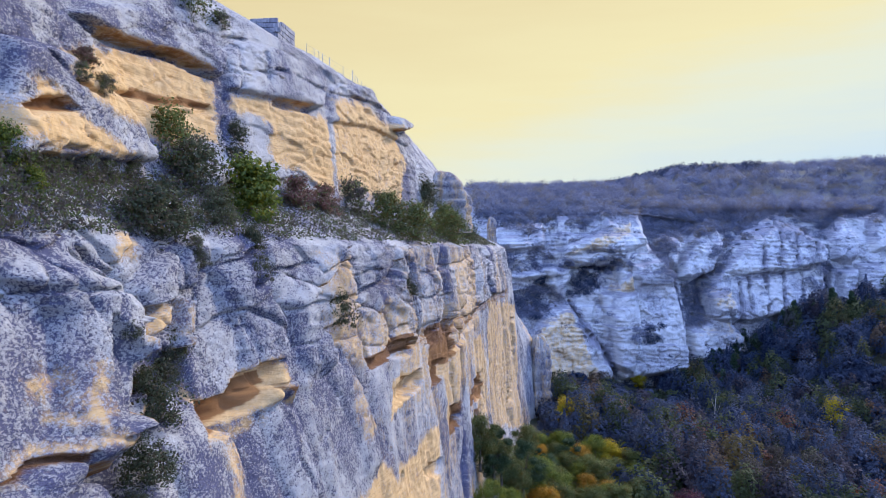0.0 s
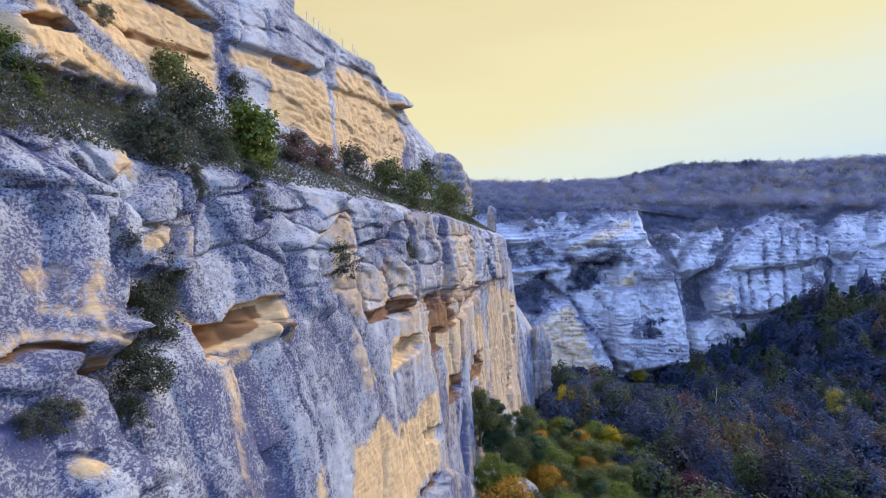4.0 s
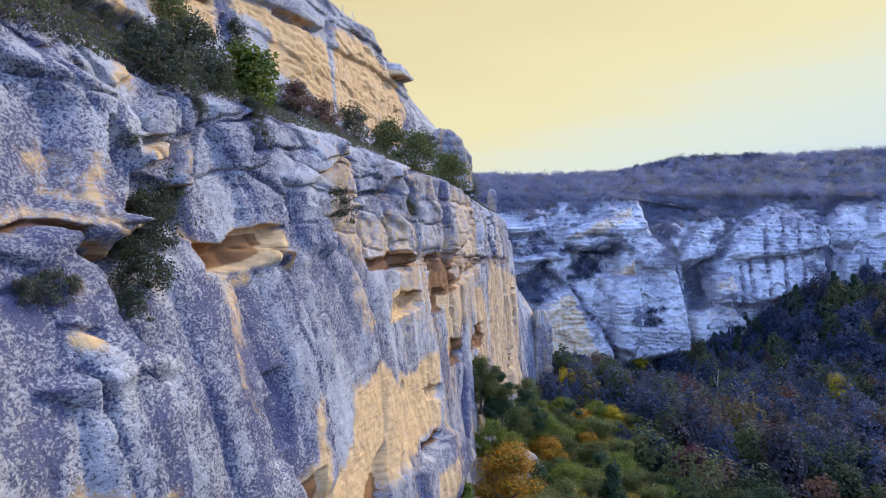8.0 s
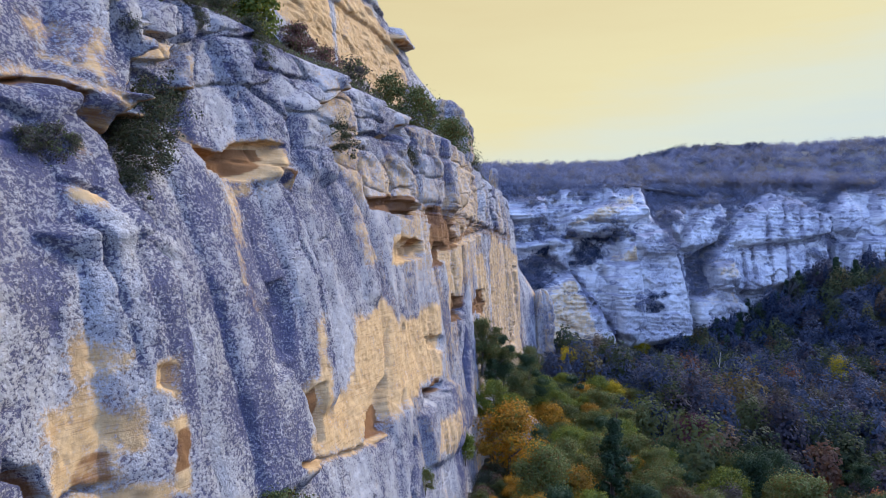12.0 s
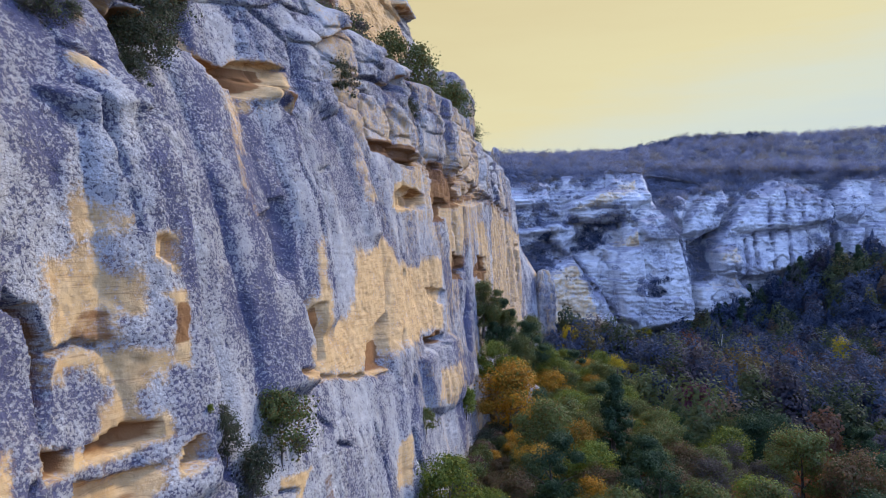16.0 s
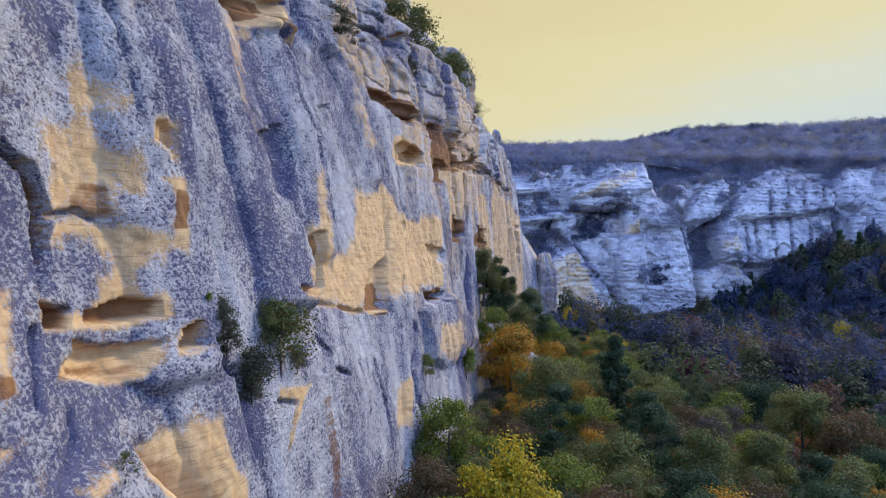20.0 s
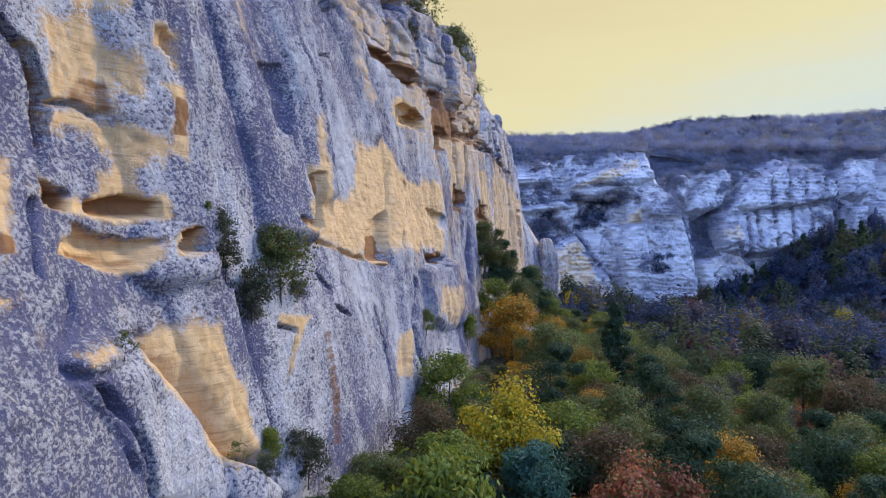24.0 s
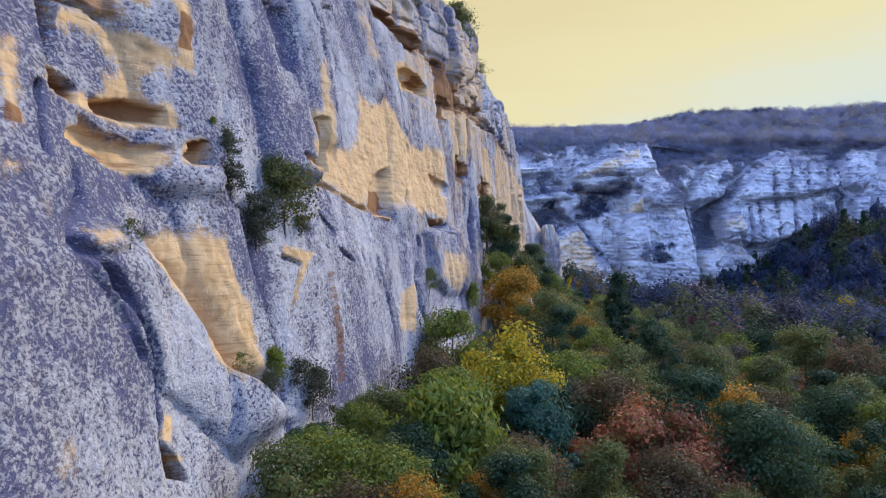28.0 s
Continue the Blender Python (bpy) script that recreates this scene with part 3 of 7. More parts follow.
near.crack([(110.2, 60.1), (104.8, 53.8)], 0.33, 0.64, 0.4, 0.13)
near.crack([(113.9, 60.6), (107.6, 54.0)], 0.33, 0.64, 0.4, 0.13)
near.slab([(109.9, 65.9), (120.5, 67.3), (130.0, 68.0), (115.5, 64.6), (108.2, 63.5)], 2.2, 0.45)  # knob on the skyline
near.slab([(81.2, 42.5), (89.4, 43.4), (87.3, 37.5), (79.2, 37.4)], 0.57, 0.68)
near.slab([(91.0, 43.4), (98.8, 43.7), (94.9, 37.4), (88.6, 37.6)], 0.57, 0.68)
near.slab([(102.2, 43.8), (121.0, 44.8), (115.0, 36.8), (96.5, 36.9)], 0.57, 0.68)
near.slab([(123.9, 44.6), (145.0, 45.7), (138.4, 36.8), (121.2, 36.8)], 0.57, 0.9)
near.slab([(148.6, 46.0), (168.2, 46.3), (163.5, 36.4), (141.0, 36.8)], 0.57, 0.9)
near.slab([(87.7, 37.1), (100.3, 37.0), (98.8, 35.6), (88.1, 35.8)], -0.48, 0.45)
near.slab([(105.5, 36.5), (125.0, 36.5), (124.3, 35.3), (105.0, 35.5)], -0.41, 0.52)
near.slab([(68.4, 31.9), (73.2, 33.2), (80.4, 33.0), (79.0, 31.2), (69.8, 31.0)], -1.03, 0.52)  # window
near.slab([(71.3, 18.4), (78.2, 17.5), (79.2, 16.6), (73.9, 16.9), (71.4, 17.6)], -0.89, 0.45)  # pocket
near.slab([(76.6, 23.0), (83.3, 22.1), (82.1, 20.7), (77.1, 21.8)], -0.62, 0.38)
near.slab([(89.5, 26.7), (95.5, 26.3), (93.9, 23.5), (88.3, 24.1)], -0.69, 0.6)
near.slab([(110.3, 26.4), (120.4, 26.2), (119.2, 22.1), (110.5, 23.0)], -0.69, 0.6)
near.slab([(84.6, 33.0), (89.2, 32.9), (87.4, 30.8), (83.3, 31.0)], -0.69, 0.6)
near.crack([(98.2, 35.1), (97.1, 26.1), (93.9, 16.3), (93.2, 12.2)], 0.55, 1.55, 0.5, 0.25)  # flute
near.crack([(125.3, 34.6), (121.0, 20.6), (115.1, 16.8)], 0.66, 1.67, 0.4, 0.13)
near.crack([(148.5, 35.9), (145.8, 22.4), (143.7, 12.6)], 0.77, 2.06, 0.4, 0.13)
near.crack([(178.2, 32.2), (169.2, 20.6), (158.6, 9.8)], 1.21, 4.12, 0.4, 0.13)
near.crack([(137.8, 33.6), (129.2, 15.7)], 0.55, 1.29, 0.4, 0.13)
near.crack([(165.2, 34.9), (150.2, 10.5)], 0.66, 1.55, 0.4, 0.13)
near.slab([(68.3, 16.8), (82.6, 17.5), (90.0, 14.4), (94.2, 11.1), (74.3, 9.9), (67.6, 12.0)], 0.92, 0.6, 3.5)  # pillar foot
near.crack([(79.1, 43.4), (82.0, 39.9), (81.1, 37.4)], 0.28, 1.03, 0.4, 0.13)
near.crack([(101.9, 52.9), (70.8, 42.3), (71.6, 36.9)], 0.55, 2.06, 0.4, 0.13)
near.crack([(81.1, 46.1), (79.2, 37.3)], 0.55, 2.06, 0.4, 0.13)
near.crack([(92.9, 45.8), (90.1, 37.4)], 0.66, 2.32, 0.4, 0.13)
near.crack([(135.6, 50.4), (98.6, 37.0)], 0.66, 2.32, 0.4, 0.13)
near.crack([(117.7, 46.3), (120.0, 36.8)], 0.77, 2.58, 0.4, 0.13)
near.crack([(137.4, 46.3), (143.6, 36.7)], 0.88, 2.83, 0.4, 0.13)
# rounded columns along the far half of the face
_c1, _c2, _ct = cells((CY + 0.9 * near.wu + 0.08 * CZ) / 6.2, CZ / 55 + _zero, 8)
_cols = smooth(62, 84, CY) * smooth(50, 46.5, CZ)
CX += _cols * (1.2 * np.sqrt(np.clip(_c2 - _c1, 0, 0.55)) - 0.5 + 0.7 * (_ct - 0.5))
_c1, _c2, _ct = cells((CY + 0.7 * near.wu + 0.05 * CZ) / 2.4, CZ / 18 + _zero, 18)
CX += (0.03 + 0.97 * _cols) * (0.45 * np.sqrt(np.clip(_c2 - _c1, 0, 0.5)) - 0.22)
# weathering at every scale: broad swells, beds, joints in the upper part, small pits
CX += 0.22 * fbm(CY * 0.11, CZ * 0.07, _zero, 3, 50)
_upper = smooth(34.5, 37.5, CZ + 1.5 * near.wv) * smooth(42, 52, CY + 0.8 * CZ - 26)
_ledges = smooth(41.5, 44, CZ + 1.2 * near.wv)
_top = smooth(49, 52, CZ) * (1 - 0.4 * smooth(0, 0.6, np.abs(vnoise(CY * 0.09, CZ * 0.13, _zero, 57))))
_mid = np.maximum(_upper, _ledges) * smooth(50, 47, CZ)
_f1, _f2, _tag = cells((CY + 0.6 * near.wu + 0.08 * CZ) / 4.2, (CZ + 0.5 * near.wv) / 3.4, 5)
CX += _mid * (0.42 * (_tag - 0.5) + 0.30 * np.sqrt(np.clip(_f2 - _f1, 0, 0.35)) - 0.15 - 0.38 * np.exp(-((_f2 - _f1) / 0.035) ** 2))
_f1, _f2, _tag = cells((CY + 0.9 * near.wu) / 5.6, (CZ + 0.5 * near.wv) / 1.9, 6)
CX += _top * (0.35 * (_tag - 0.5) - 0.28 * np.exp(-((_f2 - _f1) / 0.03) ** 2))
_broken = 0.03 + 0.20 * _mid + 0.20 * _top
CX += _broken * 0.42 * facets((CY + 0.5 * near.wu) / 2.3, (CZ + 0.5 * near.wv) / 2.0, 41)
CX += (0.05 + _broken) * 0.22 * facets((CY + 0.3 * near.wu) / 0.9, (CZ + 0.3 * near.wv) / 0.75, 42)
_bed = CZ * 0.9 + 1.8 * fbm(CY * 0.06, CZ * 0.12, _zero, 4, 61) + 0.5 * near.wv
_bedded = smooth(-0.1, 0.4, vnoise(CY * 0.12, CZ * 0.25, _zero, 62))
CX += (0.015 + 0.12 * _mid + 0.24 * _top) * (smooth(0.0, 0.9, _bed % 1.0) - 0.5) * _bedded
_ledge = _bed * 3.7 + 0.8 * near.wu
CX += (0.008 + 0.05 * _mid + 0.09 * _top) * (_ledge % 1.0 - 0.5) * smooth(-0.2, 0.3, vnoise(CY * 0.3, CZ * 0.5, _zero, 63))
CX += (0.10 + 0.08 * _cols) * fbm(CY * 0.55, CZ * 0.45, _zero, 5, 70, 0.55) + 0.07 * fbm(CY * 2.6, CZ * 2.6, _zero, 3, 80)
_pit = smooth(0.42, 0.54, fbm(CY * 1.7, CZ * 2.0, _zero, 3, 90))
CX -= 0.07 * _pit
near.crust_ += 0.06 * _pit
# holes, cracks, fresh rock and stains
near.fresh([(34.71, 51.9), (35.38, 52.8), (37.55, 54.0), (36.91, 54.75), (39.04, 55.2), (40.55, 54.6), (41.26, 53.85), (42.44, 53.1), (45.45, 52.18), (46.66, 51.75), (42.93, 51.3), (39.04, 51.15), (37.12, 50.68), (34.51, 51.15)], 0.9, 0.75, 0.65)  # cave block
near.slab([(35.51, 52.95), (38.17, 54.0), (40.11, 54.45), (41.19, 53.91), (39.07, 53.4), (35.83, 52.5)], -1.1, 0.4, 0, 0.2)  # cave roof
near.stain_shade([(35.51, 52.95), (38.17, 54.0), (40.11, 54.45), (41.19, 53.91), (39.09, 53.45), (36.05, 52.65)], 0.9, 0.16, 0.25)  # cave roof
near.crack([(40.68, 53.7), (41.2, 53.21), (40.91, 52.35), (42.67, 51.77), (48.1, 51.6)], 0.1, 0.6, 0.25, 0.10)  # split across the block
near.crack([(37.37, 57.0), (38.66, 56.99), (40.1, 56.63), (41.64, 55.65), (44.4, 55.44)], 0.11, 0.7, 0.25, 0.10)  # overhung edge
near.crack([(35.91, 50.81), (37.32, 51.15), (40.25, 51.45)], 0.1, 0.5, 0.25, 0.10)  # bedding
near.fresh([(41.25, 56.62), (48.58, 59.25), (54.23, 60.39), (59.03, 60.75), (61.81, 60.12), (61.0, 58.3), (59.94, 54.86), (53.9, 53.85), (49.16, 53.74), (45.34, 54.72), (42.12, 55.5)], 0.95, 0.9, 0.78)  # hollow under the cap
near.slab([(45.96, 60.0), (51.32, 60.61), (56.55, 61.17), (60.16, 61.05), (61.83, 60.28), (59.48, 60.3), (55.91, 60.64), (49.5, 59.63)], -1.0, 0.35, 0, 0.2)  # slot under the cap
near.crack([(49.39, 56.7), (54.96, 57.0), (60.16, 57.6)], 0.16, 0.45, 0.25, 0.10)  # brown bed
near.stain_shade([(51.04, 57.45), (55.56, 57.6), (60.37, 58.04), (60.16, 57.3), (55.05, 56.7), (50.62, 56.67)], 0.75, 0.16, 0.25)  # brown bed
near.crack([(48.55, 54.87), (55.56, 56.1), (60.39, 57.25)], 0.14, 0.35, 0.25, 0.10)  # bed
near.fresh([(63.03, 59.44), (67.67, 60.0), (68.78, 59.59), (76.55, 60.72), (80.82, 60.09), (80.76, 55.44), (79.12, 51.88), (74.96, 52.35), (70.62, 53.44), (67.03, 54.08), (67.47, 57.27), (62.7, 57.9)], 0.9, 0.9, 0.78)  # ochre wall
near.fresh([(84.96, 63.75), (96.56, 65.43), (113.23, 64.02), (115.56, 59.48), (108.93, 52.81), (89.69, 52.6), (81.25, 52.2), (83.09, 60.17)], 0.84, 1.05, 0.91)  # ochre wall
near.crack([(70.55, 65.25), (68.8, 61.99), (68.06, 59.64)], 0.2, 1.0, 0.25, 0.10)  # open joint
near.slab([(68.79, 60.0), (74.22, 60.74), (79.26, 61.02), (77.03, 60.02), (71.94, 59.61), (68.75, 59.43)], -1.0, 0.3, 0, 0.2)  # slot under the cap
near.crack([(62.08, 62.39), (62.49, 60.0), (62.25, 58.05), (60.85, 55.2)], 0.2, 0.9, 0.25, 0.10)  # joint
near.crack([(66.58, 64.61), (63.68, 59.7)], 0.14, 0.6, 0.25, 0.10)  # joint
near.crack([(59.35, 64.95), (62.25, 64.91), (65.36, 65.1), (71.49, 66.22)], 0.16, 0.6, 0.25, 0.10)  # bed
near.crack([(62.16, 61.9), (66.08, 62.14), (68.95, 62.57)], 0.14, 0.5, 0.25, 0.10)  # bed
near.crack([(70.02, 63.35), (75.32, 63.77), (82.81, 63.97)], 0.16, 0.5, 0.25, 0.10)  # bed
near.crack([(81.35, 60.15), (81.13, 55.47), (82.29, 52.3)], 0.23, 0.8, 0.25, 0.10)  # runnel
near.crack([(85.86, 64.3), (96.26, 65.55), (128.26, 68.39)], 0.18, 0.6, 0.25, 0.10)  # bed
near.crack([(79.18, 63.48), (84.96, 64.05), (81.46, 60.26)], 0.23, 0.8, 0.25, 0.10)  # runnel
near.crust([(38.26, 59.05), (55.65, 64.95), (59.05, 64.28), (63.71, 63.18), (58.81, 61.2), (51.46, 60.75), (40.68, 56.88), (37.32, 57.0)], 0.07, 0.8, 0.8)  # lichen on the cap
near.crust([(62.49, 62.68), (72.24, 65.87), (81.94, 64.44), (79.05, 61.33), (68.7, 60.15), (62.61, 59.68)], 0.05, 0.8, 0.8)  # lichen on the cap blocks
near.crust([(36.74, 56.4), (37.88, 56.56), (40.09, 56.4), (38.89, 55.35), (36.05, 54.3), (36.05, 54.75)], 0.06, 0.8, 0.8)  # lichen on the block
near.crack([(35.44, 47.99), (37.45, 48.16), (39.39, 48.16)], 0.1, 0.9, 0.25, 0.10)  # slot
near.crack([(30.94, 46.49), (32.54, 46.01), (32.24, 45.27), (32.67, 44.9)], 0.1, 0.7, 0.25, 0.10)  # bed
near.crack([(31.63, 45.29), (31.1, 44.57), (31.33, 43.63)], 0.1, 0.5, 0.25, 0.10)  # flake
near.crack([(32.78, 46.08), (32.67, 45.74), (34.21, 46.28), (35.82, 47.13)], 0.09, 0.5, 0.25, 0.10)  # flake
near.crack([(35.78, 47.08), (35.29, 46.03), (37.38, 44.89)], 0.11, 0.7, 0.25, 0.10)  # bed
near.fresh([(38.45, 47.07), (40.43, 47.28), (40.22, 46.35), (39.34, 45.67), (37.7, 46.02)], 0.78, 0.75, 0.65)  # pale block
near.crack([(34.39, 44.0), (33.42, 42.09), (34.05, 40.86), (33.36, 38.63)], 0.12, 0.8, 0.25, 0.10)  # joint in the gully
near.slab([(33.55, 43.05), (34.96, 41.08), (41.43, 40.51), (41.21, 37.58), (37.0, 36.74), (35.96, 38.0), (31.54, 38.49)], -0.9, 0.8, 0, 0.2)  # gully
near.slab([(39.83, 45.06), (42.28, 45.78), (41.95, 43.99), (40.68, 43.17), (35.55, 42.47)], 1.1, 0.25, 0, 0.2)  # wedged block
near.slab([(43.03, 46.16), (44.69, 46.29), (44.5, 44.85), (42.64, 43.7), (42.31, 44.59)], 0.9, 0.25, 0, 0.2)  # wedged block
near.slab([(41.83, 43.43), (42.76, 43.03), (41.52, 40.51), (40.48, 40.43)], 0.9, 0.25, 0, 0.2)  # wedged block
near.slab([(35.27, 41.7), (40.83, 42.96), (40.06, 41.79), (34.78, 40.63)], 0.7, 0.22, 0, 0.2)  # wedged block
near.fresh([(35.05, 41.76), (40.83, 42.96), (41.2, 42.06), (39.76, 41.54), (35.13, 40.99)], 0.78, 0.6, 0.52)  # pale wedge
near.fresh([(41.83, 43.43), (42.76, 43.03), (41.52, 40.51), (40.48, 40.43)], 0.39, 0.6, 0.52)  # pale wedge
near.slab([(31.22, 38.13), (37.26, 38.94), (36.84, 38.14), (35.2, 37.83)], 0.8, 0.3, 0, 0.2)  # wedged block
near.crust([(33.46, 42.5), (34.96, 41.08), (41.93, 40.6), (41.21, 37.58), (37.57, 36.8), (36.97, 38.72), (31.67, 38.76)], 0.09, 0.8, 0.8)  # lichen in the gully, its shade put into the colour too
near.slab([(30.4, 35.77), (34.46, 37.54), (36.45, 38.07), (38.81, 38.46), (37.16, 37.05), (34.74, 35.92), (33.04, 34.58), (30.18, 33.56), (30.4, 34.99)], -2.6, 0.6, 0, 0.2)  # cave at the gully foot
near.crack([(44.5, 44.85), (43.05, 41.81), (41.49, 39.84), (41.2, 38.48), (41.29, 37.46)], 0.14, 1.2, 0.25, 0.10)  # joint beside the pillar
near.crack([(59.91, 51.93), (47.92, 45.51), (48.1, 43.69), (52.28, 44.09)], 0.27, 1.0, 0.25, 0.10)  # cleft behind the pillar
near.crack([(44.59, 44.41), (51.01, 46.63), (47.81, 45.61)], 0.09, 0.5, 0.25, 0.10)  # bed on the pillar
near.crack([(57.25, 50.8), (47.45, 46.12)], 0.14, 0.4, 0.25, 0.10)  # flake
near.crack([(47.92, 43.58), (53.29, 44.6), (57.05, 44.9)], 0.14, 0.6, 0.25, 0.10)  # bed
near.crack([(63.74, 51.18), (70.19, 52.86), (72.51, 52.38)], 0.14, 0.6, 0.25, 0.10)  # bed
near.crack([(53.87, 46.33), (67.73, 49.64)], 0.14, 0.5, 0.25, 0.10)  # bed
near.fresh([(29.07, 40.06), (29.49, 40.72), (30.21, 41.02), (30.86, 41.05), (30.74, 40.5), (30.28, 39.95)], 0.84, 0.75, 0.52)  # great block
near.fresh([(26.61, 37.86), (28.01, 38.23), (32.67, 37.42), (29.6, 39.07), (30.28, 39.29), (31.57, 41.01), (32.3, 41.27), (31.1, 39.4), (31.6, 39.29), (30.26, 37.97), (29.38, 37.65), (27.96, 37.75), (26.67, 37.64)], 0.95, 0.75, 0.65)  # great block foot
near.slab([(26.02, 37.53), (27.67, 37.75), (28.5, 37.86), (29.38, 37.65), (29.83, 37.75), (29.9, 37.35), (28.1, 37.64), (27.2, 37.42), (25.98, 37.31)], -1.1, 0.3, 0, 0.2)  # undercut
near.stain_shade([(26.02, 37.53), (27.67, 37.75), (28.55, 37.92), (29.38, 37.65), (29.83, 37.75), (29.9, 37.35), (28.1, 37.64), (27.2, 37.42)], 1.35, 0.16, 0.25)  # undercut
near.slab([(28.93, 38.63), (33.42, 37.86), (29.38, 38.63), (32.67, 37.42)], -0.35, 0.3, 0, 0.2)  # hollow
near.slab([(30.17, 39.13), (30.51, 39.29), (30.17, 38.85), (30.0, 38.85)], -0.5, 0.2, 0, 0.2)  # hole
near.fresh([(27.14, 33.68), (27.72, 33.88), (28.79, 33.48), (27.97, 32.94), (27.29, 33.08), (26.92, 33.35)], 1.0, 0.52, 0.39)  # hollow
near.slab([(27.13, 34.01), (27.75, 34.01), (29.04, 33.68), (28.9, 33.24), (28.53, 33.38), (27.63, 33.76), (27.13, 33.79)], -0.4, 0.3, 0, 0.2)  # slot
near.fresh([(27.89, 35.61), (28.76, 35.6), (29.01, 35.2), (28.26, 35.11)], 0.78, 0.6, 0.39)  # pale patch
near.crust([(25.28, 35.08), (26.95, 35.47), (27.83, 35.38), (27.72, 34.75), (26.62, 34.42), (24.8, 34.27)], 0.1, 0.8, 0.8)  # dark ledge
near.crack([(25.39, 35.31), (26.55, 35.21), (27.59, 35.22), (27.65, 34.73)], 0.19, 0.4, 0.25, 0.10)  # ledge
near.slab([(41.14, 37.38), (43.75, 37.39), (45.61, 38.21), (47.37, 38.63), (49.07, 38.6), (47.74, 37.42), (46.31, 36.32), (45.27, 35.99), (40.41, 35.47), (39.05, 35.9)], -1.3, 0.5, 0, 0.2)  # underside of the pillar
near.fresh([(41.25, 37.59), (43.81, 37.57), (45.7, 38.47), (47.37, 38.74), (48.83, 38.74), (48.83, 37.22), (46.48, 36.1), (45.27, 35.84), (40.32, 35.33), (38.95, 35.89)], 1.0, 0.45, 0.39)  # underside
near.stain_shade([(41.36, 37.26), (43.58, 37.2), (45.61, 37.86), (47.81, 38.08), (47.55, 37.42), (46.13, 36.52), (45.27, 36.16), (40.93, 35.65), (39.46, 36.0)], 1.26, 0.16, 0.25)  # underside
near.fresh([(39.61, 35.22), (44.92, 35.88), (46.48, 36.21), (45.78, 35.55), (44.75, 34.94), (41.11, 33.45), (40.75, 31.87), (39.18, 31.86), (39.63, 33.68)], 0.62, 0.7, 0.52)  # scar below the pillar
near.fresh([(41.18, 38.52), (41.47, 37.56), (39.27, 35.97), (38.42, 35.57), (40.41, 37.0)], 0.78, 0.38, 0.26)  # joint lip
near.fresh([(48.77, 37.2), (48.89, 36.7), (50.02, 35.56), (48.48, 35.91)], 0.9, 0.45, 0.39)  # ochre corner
near.stain_shade([(47.53, 37.02), (48.51, 36.65), (49.06, 36.09), (51.11, 36.54)], 1.2, 0.16, 0.25)  # ochre corner
near.crack([(48.68, 38.55), (47.49, 36.9), (49.07, 35.39)], 0.23, 0.8, 0.25, 0.10)  # joint
near.crust([(45.1, 35.11), (46.66, 35.77), (47.02, 34.34), (45.74, 33.24), (44.75, 33.9)], 0.07, 0.8, 0.8)  # lichen
near.crust([(48.76, 35.0), (53.84, 36.3), (55.98, 35.66), (55.29, 33.88), (49.12, 33.32)], 0.06, 0.8, 0.8)  # lichen
near.fresh([(56.83, 45.34), (59.48, 45.67), (64.13, 45.03), (64.41, 40.65), (71.63, 41.05), (77.28, 38.72), (78.9, 35.81), (69.29, 35.65), (61.93, 35.97), (56.43, 37.17), (58.74, 41.7)], 0.56, 1.35, 1.17)  # pale jointed blocks
near.crack([(61.13, 45.76), (64.02, 44.77), (65.3, 42.76), (63.49, 38.53), (64.05, 35.72)], 0.27, 1.1, 0.25, 0.10)  # open joint
near.crack([(65.65, 42.2), (74.03, 43.14), (76.91, 42.86), (80.33, 42.1)], 0.2, 0.8, 0.25, 0.10)  # bed
near.crack([(56.41, 39.31), (62.77, 40.65), (66.58, 40.88)], 0.18, 0.7, 0.25, 0.10)  # bed
near.crack([(55.11, 41.96), (58.74, 41.7), (63.19, 42.0)], 0.16, 0.5, 0.25, 0.10)  # bed
near.slab([(64.03, 36.21), (70.45, 36.95), (75.91, 36.84), (76.73, 35.58), (69.13, 35.57), (64.47, 35.45)], -0.9, 0.3, 0, 0.2)  # underside
near.stain_shade([(63.82, 36.39), (71.08, 37.31), (75.49, 37.29), (76.73, 35.58), (69.17, 35.47), (64.45, 35.35)], 1.13, 0.16, 0.25)  # underside
near.slab([(69.17, 35.47), (77.1, 36.03), (75.64, 35.09), (73.19, 35.1)], -0.8, 0.3, 0, 0.2)  # dark slot
near.crack([(27.04, 32.26), (27.44, 31.36), (27.48, 29.55), (27.62, 29.05)], 0.12, 0.9, 0.25, 0.10)  # seam
near.crack([(27.75, 28.29), (27.92, 27.72), (27.98, 27.08)], 0.12, 0.8, 0.25, 0.10)  # seam
near.crust([(22.93, 30.59), (25.72, 31.59), (24.82, 28.96), (23.85, 26.5), (22.0, 25.5)], 0.06, 0.8, 0.8)  # lichen on the slab
near.crust([(30.34, 28.54), (36.74, 30.38), (36.6, 27.25), (31.01, 26.26)], 0.06, 0.8, 0.8)  # lichen on the broad slab
near.fresh([(25.34, 28.02), (26.16, 28.51), (26.54, 28.15), (26.92, 27.8), (27.13, 27.41), (27.6, 27.33), (27.33, 26.97), (26.82, 26.75), (26.72, 26.42), (25.51, 26.31), (25.29, 26.93)], 0.81, 0.68, 0.65)  # ochre scars
near.fresh([(23.79, 25.85), (25.29, 25.79), (26.2, 26.31), (26.92, 25.73), (27.65, 25.87), (27.93, 25.13), (27.54, 24.13), (27.0, 23.66), (26.82, 22.79), (23.98, 22.79), (24.22, 24.11), (24.8, 24.66), (23.9, 25.07)], 0.84, 0.75, 0.78)  # ochre scars
